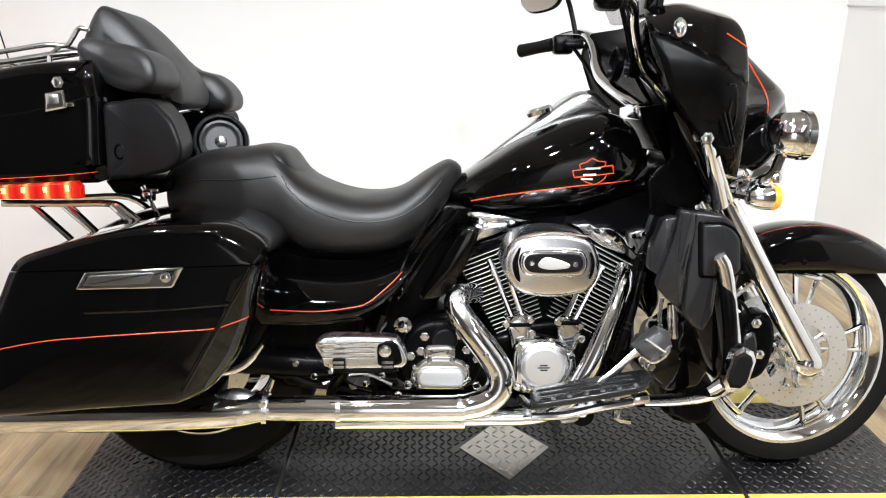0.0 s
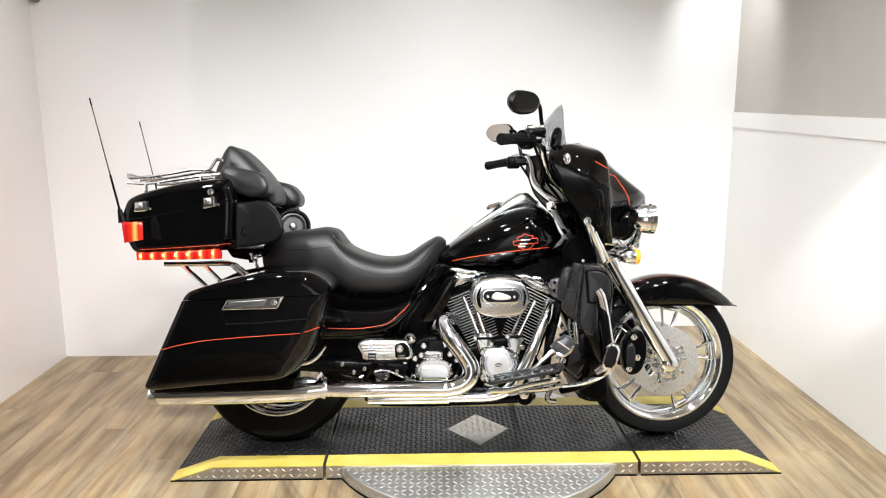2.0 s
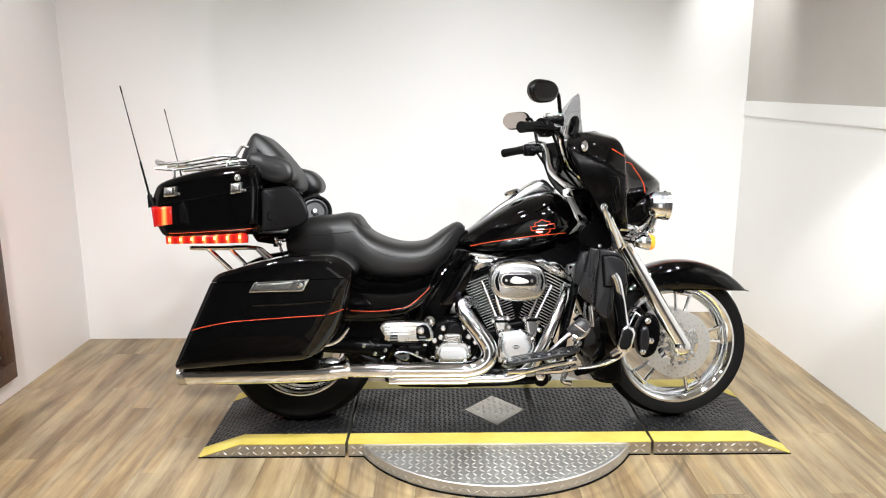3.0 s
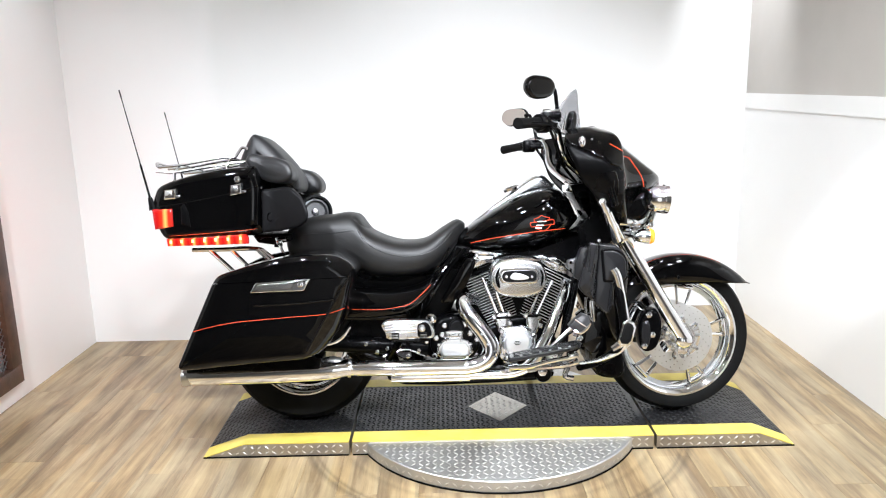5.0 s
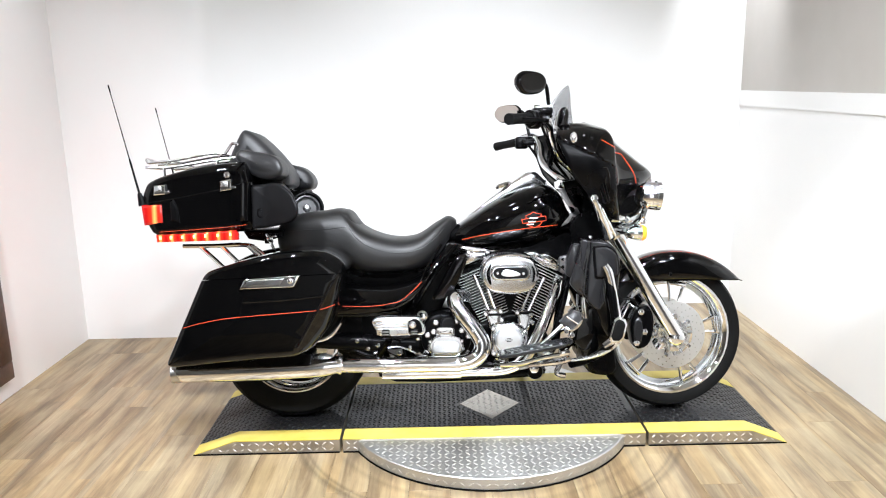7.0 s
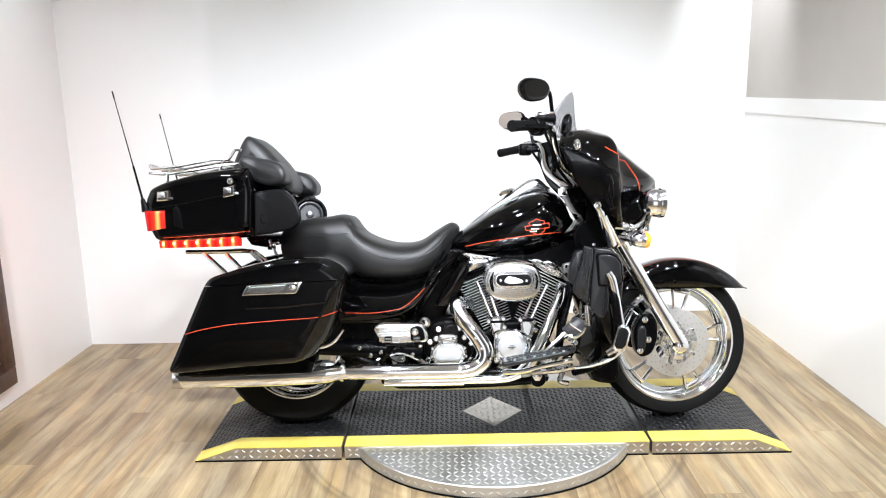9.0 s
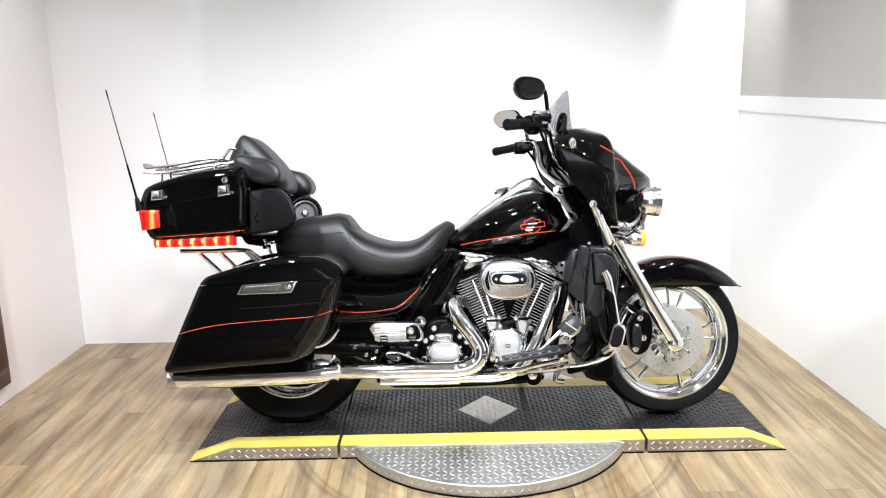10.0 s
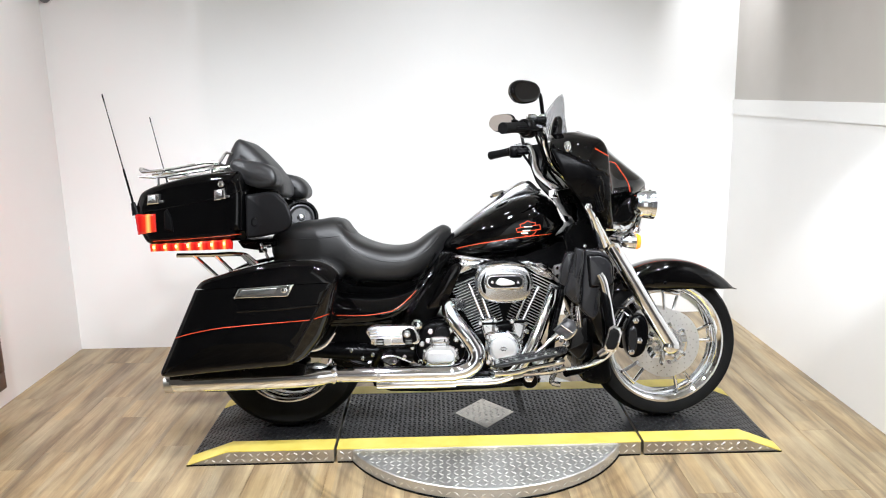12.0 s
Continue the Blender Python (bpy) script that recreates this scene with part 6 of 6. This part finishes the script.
part("front_pipe", tube([(0.301, -0.12, 0.575), (0.297, -0.16, 0.55), (0.268, -0.19, 0.49), (0.233, -0.21, 0.41), (0.195, -0.225, 0.335), (0.145, -0.235, 0.265), (0.075, -0.235, 0.228), (-0.05, -0.235, 0.222), (-0.25, -0.235, 0.222), (-0.4, -0.23, 0.222)], [0.02, 0.022, 0.024, 0.025, 0.025, 0.023, 0.02, 0.019, 0.019, 0.019], 18, 6), chrome, ex, "chrome front exhaust pipe")
part("crossover_pipe", tube([(0.318, -0.1, 0.57), (0.305, -0.13, 0.535), (0.28, -0.15, 0.465), (0.248, -0.16, 0.39), (0.21, -0.165, 0.32)], 0.013, 12, 5), chrome, ex)
part("ribbed_hose", tube([(0.345, -0.14, 0.57), (0.325, -0.16, 0.5), (0.3, -0.175, 0.42), (0.275, -0.18, 0.35)], 0.012, 12, 5), black_satin, ex)
for k in range(5):
    part("hose_rib", lathe([(0.0135, -0.003), (0.015, 0), (0.0135, 0.003)], (0.308 - 0.0045 * k, -0.172, 0.446 - 0.014 * k), (0.3, 0.06, 0.95), 14), black_plastic, ex)
part("heat_shield", tube([(-0.104, -0.24, 0.222), (-0.25, -0.24, 0.222), (-0.418, -0.24, 0.222)], [0.0245, 0.0245, 0.0235], 24, 1), chrome, ex, "straight chrome heat shield")
part("heat_shield", tube([(-0.106, -0.2815, 0.2675), (-0.13, -0.282, 0.267), (-0.36, -0.282, 0.268), (-0.57, -0.286, 0.272)], [0.0315, 0.0315, 0.0305, 0.0305], 28, 1), chrome, ex, "chrome heat shield over the header")
for px in (-0.118, -0.405):
    part("shield_clamp", tube([(px - 0.005, -0.282, 0.2675), (px + 0.005, -0.282, 0.2675)], 0.0335, 24, 1), polished, ex)
part("muffler_clamp", tube([(-0.585, -0.288, 0.274), (-0.573, -0.287, 0.273)], 0.0385, 24, 1), polished, ex)
bolt("clamp_bolt", (-0.579, -0.318, 0.296), 0.008, ex)
part("far_muffler", tube([(-0.42, 0.255, 0.145), (-0.66, 0.285, 0.137), (-0.768, 0.295, 0.131), (-1.194, 0.295, 0.121), (-1.443, 0.295, 0.118)], [0.028, 0.032, 0.042, 0.042, 0.039], 20, 5), chrome, ex, "long chrome muffler")
for px, pz in [(-0.056, 0.399), (-0.032, 0.358)]:
    bolt("clamp_screw", (px, -0.285, pz), 0.006, ex)

# ---- footboards, pedals, guards
fb = part("passenger_footboard", pillow([(-0.441, 0.454), (-0.429, 0.470), (-0.401, 0.476), (-0.277, 0.473), (-0.257, 0.463), (-0.239, 0.427), (-0.247, 0.406), (-0.277, 0.403), (-0.410, 0.403), (-0.425, 0.424)], -0.384, -0.335, 0.008, 3, 4), polished, bike, "polished passenger footboard folded up", 50)
for z, x1 in ((0.462, -0.27), (0.451, -0.31), (0.44, -0.31), (0.429, -0.31)):
    part("board_rib", tube([(-0.425, -0.385, z), (-0.35, -0.385, z + 0.001), (x1, -0.385, z + 0.001)], 0.0032, 6, 2), chrome, fb)
part("board_bracket", pillow([(-0.304, 0.433), (-0.302, 0.458), (-0.279, 0.468), (-0.260, 0.458), (-0.250, 0.427), (-0.257, 0.413), (-0.299, 0.410)], -0.389, -0.37, 0.004, 3, 3), black_satin, fb)
for x in (-0.389, -0.281):
    hinge = part("board_hinge", box((x, -0.384, 0.415), (0.028, 0.022, 0.03), 0.005), black_satin, fb)
    for dz in (-0.006, 0.004):
        part("hinge_leaf", box((x, -0.396, 0.417 + dz), (0.024, 0.004, 0.006), 0.001), dark_steel, hinge)
part("hinge_bar", tube([(-0.404, -0.372, 0.4), (-0.328, -0.372, 0.396), (-0.26, -0.372, 0.4)], 0.008, 8, 3), black_satin, fb)
part("bolt_ring", lathe([(0.014, 0), (0.014, 0.003), (0.011, 0.004), (0.009, 0.002), (0, 0.002)], (-0.287, -0.389, 0.446), (0, -1, 0), 20), chrome, fb)
bolt("board_bolt", (-0.287, -0.391, 0.446), 0.008, fb)
part("board_arm", tube([(-0.378, -0.28, 0.377), (-0.426, -0.2, 0.298), (-0.441, -0.15, 0.252)], 0.014, 10, 4), black_satin, fb)


def tread_board(outline, thick, r, z_of, bm=None):
    """A flat board with the plan outline (x, y); z_of gives the height of its underside along x."""
    bm = pillow(rounded(outline, 0.02), 0, thick, r, 1, 3, bm, False)
    for v in bm.verts:
        x, up, y = v.co
        v.co = (x, y, z_of(x) + up)
    return bm


board_z = lambda x: 0.301 + 0.17 * (x - 0.036)
rider_board = part("rider_footboard", tread_board([(0.036, -0.388), (0.2, -0.392), (0.285, -0.388), (0.322, -0.36), (0.33, -0.325), (0.322, -0.285), (0.05, -0.285)], 0.018, 0.006, board_z), satin_gloss, bike, "black rubber rider footboard with worn raised tread", 50)
for k in range(3):
    part("board_rib", tread_board([(0.06, -0.372 + 0.026 * k), (0.285, -0.372 + 0.026 * k), (0.285, -0.362 + 0.026 * k), (0.06, -0.362 + 0.026 * k)], 0.004, 0.0015, lambda x: board_z(x) + 0.0175), satin_gloss, rider_board)
for k in range(6):
    part("tread_stud", lathe([(0.006, 0), (0.005, 0.003), (0, 0.0035)], (0.09 + 0.037 * k, -0.381, board_z(0.09 + 0.037 * k) + 0.0178), (-0.17, 0, 1), 10), dark_steel, rider_board)
part("board_base", tube([(0.044, -0.36, 0.278), (0.121, -0.36, 0.281), (0.199, -0.36, 0.299), (0.302, -0.36, 0.317)], 0.0095, 10, 4), chrome, rider_board, "chrome footboard base rail")
part("board_base_end", box((0.292, -0.36, 0.321), (0.04, 0.03, 0.022), 0.007, Euler((0, radians(-9), 0)).to_matrix()), chrome, rider_board)
for x in (0.07, 0.24):
    part("board_mount", tube([(x, -0.355, board_z(x) - 0.012), (x - 0.012, -0.3, board_z(x) - 0.035), (x - 0.03, -0.2, board_z(x) - 0.05)], [0.009, 0.011, 0.012], 10, 4), polished, rider_board)
part("board_spring", lathe([(0.014, -0.02), (0.017, -0.012), (0.017, 0.012), (0.014, 0.02)], (0.135, -0.33, 0.268), (1, 0, 0.2), 16), dark_steel, rider_board)


part("crank_pipe", tube([(0.001, -0.2, 0.215), (0.09, -0.22, 0.235), (0.181, -0.22, 0.244), (0.283, -0.22, 0.251), (0.336, -0.22, 0.264)], 0.014, 10, 4), chrome, bike)
sp = part("regulator", lathe([(0.03, -0.03), (0.034, -0.02), (0.034, 0.02), (0.03, 0.03)], (*[(0.202, -0.14, 0.201)][0],), (0, 1, 0), 24), black_satin, bike)
bolt("regulator_bolt", (*[(0.198, -0.172, 0.214)][0],), 0.016, sp)
part("stand_bracket", tube([(0.305, -0.15, 0.225), (0.292, -0.16, 0.19), (0.327, -0.16, 0.18)], 0.011, 8, 3), polished, bike)
part("oil_pan", pillow([(-0.394, 0.228), (0.195, 0.206), (0.183, 0.163), (-0.372, 0.155)], -0.12, 0.12, 0.02, 3), black_satin, bike)
stand_foot = bike.matrix_world.inverted() @ Vector((0.2, 0.34, HT + 0.01))
part("side_stand", tube([(0.22, 0.14, 0.14), (0.21, 0.22, 0.1), tuple(stand_foot)], [0.016, 0.014, 0.012], 10, 4), black_satin, bike, "black side stand")


def lower(s):
    """Leg fairing with its vent box and the engine guard behind it."""
    g = part("leg_fairing", pillow(rounded([(0.369, 0.759), (0.468, 0.737), (0.499, 0.713), (0.516, 0.673), (0.515, 0.604), (0.497, 0.47), (0.506, 0.4), (0.479, 0.342), (0.445, 0.399), (0.418, 0.472), (0.38, 0.537), (0.37, 0.602), (0.375, 0.683)], 0.02), s * 0.335, s * 0.2, 0.02, 1, 5, None, False, 0.008), black_paint, bike, "black leg fairing with glove box", 50)
    part("fairing_box", pillow(rounded([(0.396, 0.75), (0.462, 0.743), (0.493, 0.716), (0.506, 0.676), (0.505, 0.605), (0.458, 0.598), (0.452, 0.515), (0.433, 0.475), (0.408, 0.486), (0.379, 0.521), (0.384, 0.62)], 0.01), s * 0.352, s * 0.25, 0.01, 1, 5, None, False, 0.006), satin_gloss, g, "satin black glove box", 50)
    part("lid_gap", pillow(rounded([(0.402, 0.728), (0.452, 0.73), (0.483, 0.717), (0.501, 0.692), (0.505, 0.618), (0.492, 0.601), (0.410, 0.601)], 0.01), s * 0.3595, s * 0.34, 0.002, 1, 2, None, False), black_satin, g)
    part("box_lid", pillow(rounded([(0.408, 0.722), (0.45, 0.724), (0.479, 0.711), (0.495, 0.688), (0.500, 0.622), (0.488, 0.607), (0.416, 0.607)], 0.01), s * 0.366, s * 0.34, 0.005, 1, 3, None, False, 0.004), satin_gloss, g, "satin glove box lid", 60)
    part("side_flap", pillow(rounded([(0.355, 0.759), (0.388, 0.752), (0.391, 0.71), (0.380, 0.645), (0.373, 0.59), (0.369, 0.535), (0.341, 0.552), (0.312, 0.586), (0.33, 0.647), (0.346, 0.697)], 0.012), s * 0.378, s * 0.345, 0.008, 2, 4, None, False, 0.012), satin_gloss, g, "satin black air deflector", 60)
    part("rear_flap", pillow(rounded([(0.326, 0.735), (0.358, 0.742), (0.352, 0.682), (0.336, 0.6), (0.299, 0.62), (0.303, 0.675)], 0.01), s * 0.362, s * 0.32, 0.006, 2, 4, None, False, 0.008), satin_gloss, g, "satin black rear deflector", 60)
    part("flap_screw", lathe([(0.006, 0), (0.006, 0.003), (0, 0.004)], [(x, s * 0.372, z) for x, z in [(0.392, 0.762)]][0], (0, s, 0), 10), polished, g)
    if s < 0:
        part("front_spoiler", pillow(rounded([(0.36, 0.445), (0.421, 0.488), (0.475, 0.422), (0.492, 0.363), (0.464, 0.308), (0.386, 0.294), (0.343, 0.34)], 0.015), s * 0.26, s * 0.14, 0.012, 1, 4, None, False, 0.006), black_paint, g, "glossy black lower spoiler")
    part("highway_arm", tube([(x, y * -s, z) for x, y, z in [(0.443, -0.382, 0.656), (0.46, -0.382, 0.622), (0.481, -0.382, 0.525), (0.493, -0.382, 0.46)]], [0.014, 0.016, 0.013, 0.012], 12, 5), chrome, g, "chrome highway peg arm")
    pg = part("highway_peg", pillow([(0.444, 0.391), (0.463, 0.460), (0.482, 0.473), (0.504, 0.460), (0.511, 0.441), (0.497, 0.384), (0.479, 0.369), (0.452, 0.371)], s * 0.457, s * 0.42, 0.006, 2, 4, None, False), chrome, g, "slanted rectangular highway peg with rubber pad", 50)
    part("peg_pad", pillow([(0.450, 0.398), (0.465, 0.452), (0.479, 0.462), (0.497, 0.452), (0.502, 0.437), (0.491, 0.393), (0.478, 0.381), (0.456, 0.383)], s * 0.461, s * 0.45, 0.003, 2, 3, None, False), rubber, pg)
    part("peg_joint", tube([(x, y * -s, z) for x, y, z in [(0.486, -0.392, 0.391), (0.461, -0.392, 0.366), (0.435, -0.392, 0.349)]], [0.016, 0.015, 0.012], 10, 4), chrome, g)
    part("engine_guard", tube([(x, y * -s, z) for x, y, z in [(0.357, -0.12, 0.217), (0.412, -0.2, 0.253), (0.445, -0.322, 0.312), (0.471, -0.382, 0.363), (0.478, -0.392, 0.451), (0.462, -0.372, 0.599), (0.452, -0.24, 0.718)]], 0.016, 12, 6), black_satin, g, "black engine guard bar")
    part("guard_foot", tube([(x, y * -s, z) for x, y, z in [(0.339, -0.25, 0.264), (0.404, -0.3, 0.288), (0.457, -0.36, 0.326), (0.495, -0.4, 0.371)]], [0.007, 0.009, 0.01, 0.009], 10, 5), polished, g)


both(lower)
part("brake_arm", tube([(0.203, -0.32, 0.341), (0.244, -0.32, 0.375), (0.292, -0.32, 0.420)], [0.006, 0.0075, 0.009], 10, 4, None, True, 0.7), chrome, bike, "slim chrome brake pedal arm")
pedal = part("brake_pedal", pillow([(0.279, 0.433), (0.303, 0.457), (0.332, 0.479), (0.358, 0.469), (0.366, 0.440), (0.348, 0.415), (0.323, 0.402), (0.296, 0.416)], -0.345, -0.3, 0.008, 2, 4, None, False, 0.008), flap_plastic, bike, "rubber brake pedal pad with chrome edge", 40)
part("pedal_edge", tube([(0.298, -0.346, 0.415), (0.322, -0.346, 0.405), (0.347, -0.346, 0.421), (0.363, -0.346, 0.442)], [0.004, 0.007, 0.008, 0.004], 8, 5), chrome, pedal)
part("pedal_ridge", tube([(0.301, -0.352, 0.460), (0.323, -0.352, 0.444), (0.347, -0.352, 0.427)], 0.0028, 6, 2), chrome, pedal)
part("brake_reservoir", tube([(0.383, -0.27, 0.52), (0.388, -0.27, 0.479), (0.392, -0.27, 0.437)], [0.012, 0.014, 0.012], 12, 3), chrome, bike, "chrome brake reservoir")
for pts in ([(0.37, -0.25, 0.44), (0.362, -0.25, 0.48), (0.365, -0.25, 0.53)], [(0.327, -0.24, 0.358), (0.364, -0.24, 0.376), (0.406, -0.24, 0.381)]):
    part("brake_line", tube(pts, 0.0055, 8, 5), polished, bike)
for p in [(0.311, -0.3, 0.392), (0.343, -0.3, 0.43), (0.367, -0.3, 0.455), (0.332, -0.3, 0.376)]:
    bolt("pedal_bolt", p, 0.008, bike)
part("oil_cooler", pillow([(0.43, 0.37), (0.48, 0.38), (0.515, 0.3), (0.537, 0.25), (0.525, 0.171), (0.431, 0.182), (0.415, 0.25), (0.415, 0.32)], -0.13, 0.13, 0.02, 3), black_plastic, bike, "black oil cooler and lower engine cover")
part("lower_pan", pillow([(0.43, 0.31), (0.51, 0.315), (0.528, 0.244), (0.523, 0.188), (0.431, 0.195), (0.412, 0.247)], -0.2, 0.2, 0.015, 3), black_satin, bike)
part("horn_cover", pillow([(0.02, 0.66), (0.236, 0.656), (0.186, 0.438), (0.088, 0.403)], -0.1, 0.1, 0.02, 3), black_satin, bike)

# ---------------------------------------------------------------- floor planks
PLANK_W, PLANK_L = 0.152, 1.22
rng = random.Random(5)
bm = box((0, 0, -0.0015), (PLANK_W - 0.0007, PLANK_L - 0.0007, 0.003), 0.0003, None, None, 1)
plank_mesh = bpy.data.meshes.new("plank")
bm.to_mesh(plank_mesh)
bm.free()
plank_mesh.materials.append(plank_mat)
cut_meshes = {}


def plank_of(length):
    key = round(length, 3)
    if key not in cut_meshes:
        b = box((0, 0, -0.0015), (PLANK_W - 0.0007, length - 0.0007, 0.003), 0.0003, None, None, 1)
        me = bpy.data.meshes.new("plank")
        b.to_mesh(me)
        b.free()
        me.materials.append(plank_mat)
        cut_meshes[key] = me
    return cut_meshes[key]


cols = int((XR - XL) / PLANK_W) + 1
for i in range(cols):
    x = XL + (i + 0.5) * PLANK_W
    y = YB - rng.choice((0.2, 0.45, 0.6, 0.85, 1.0)) * PLANK_L
    top = YB
    while top > YF:
        low = max(y, YF)
        L = top - low
        ob = new("plank", plank_mesh if abs(L - PLANK_L) < 1e-4 else plank_of(L))
        ob.location = (x, (top + low) / 2, 0)
        ob.parent = floor
        top, y = low, low - PLANK_L
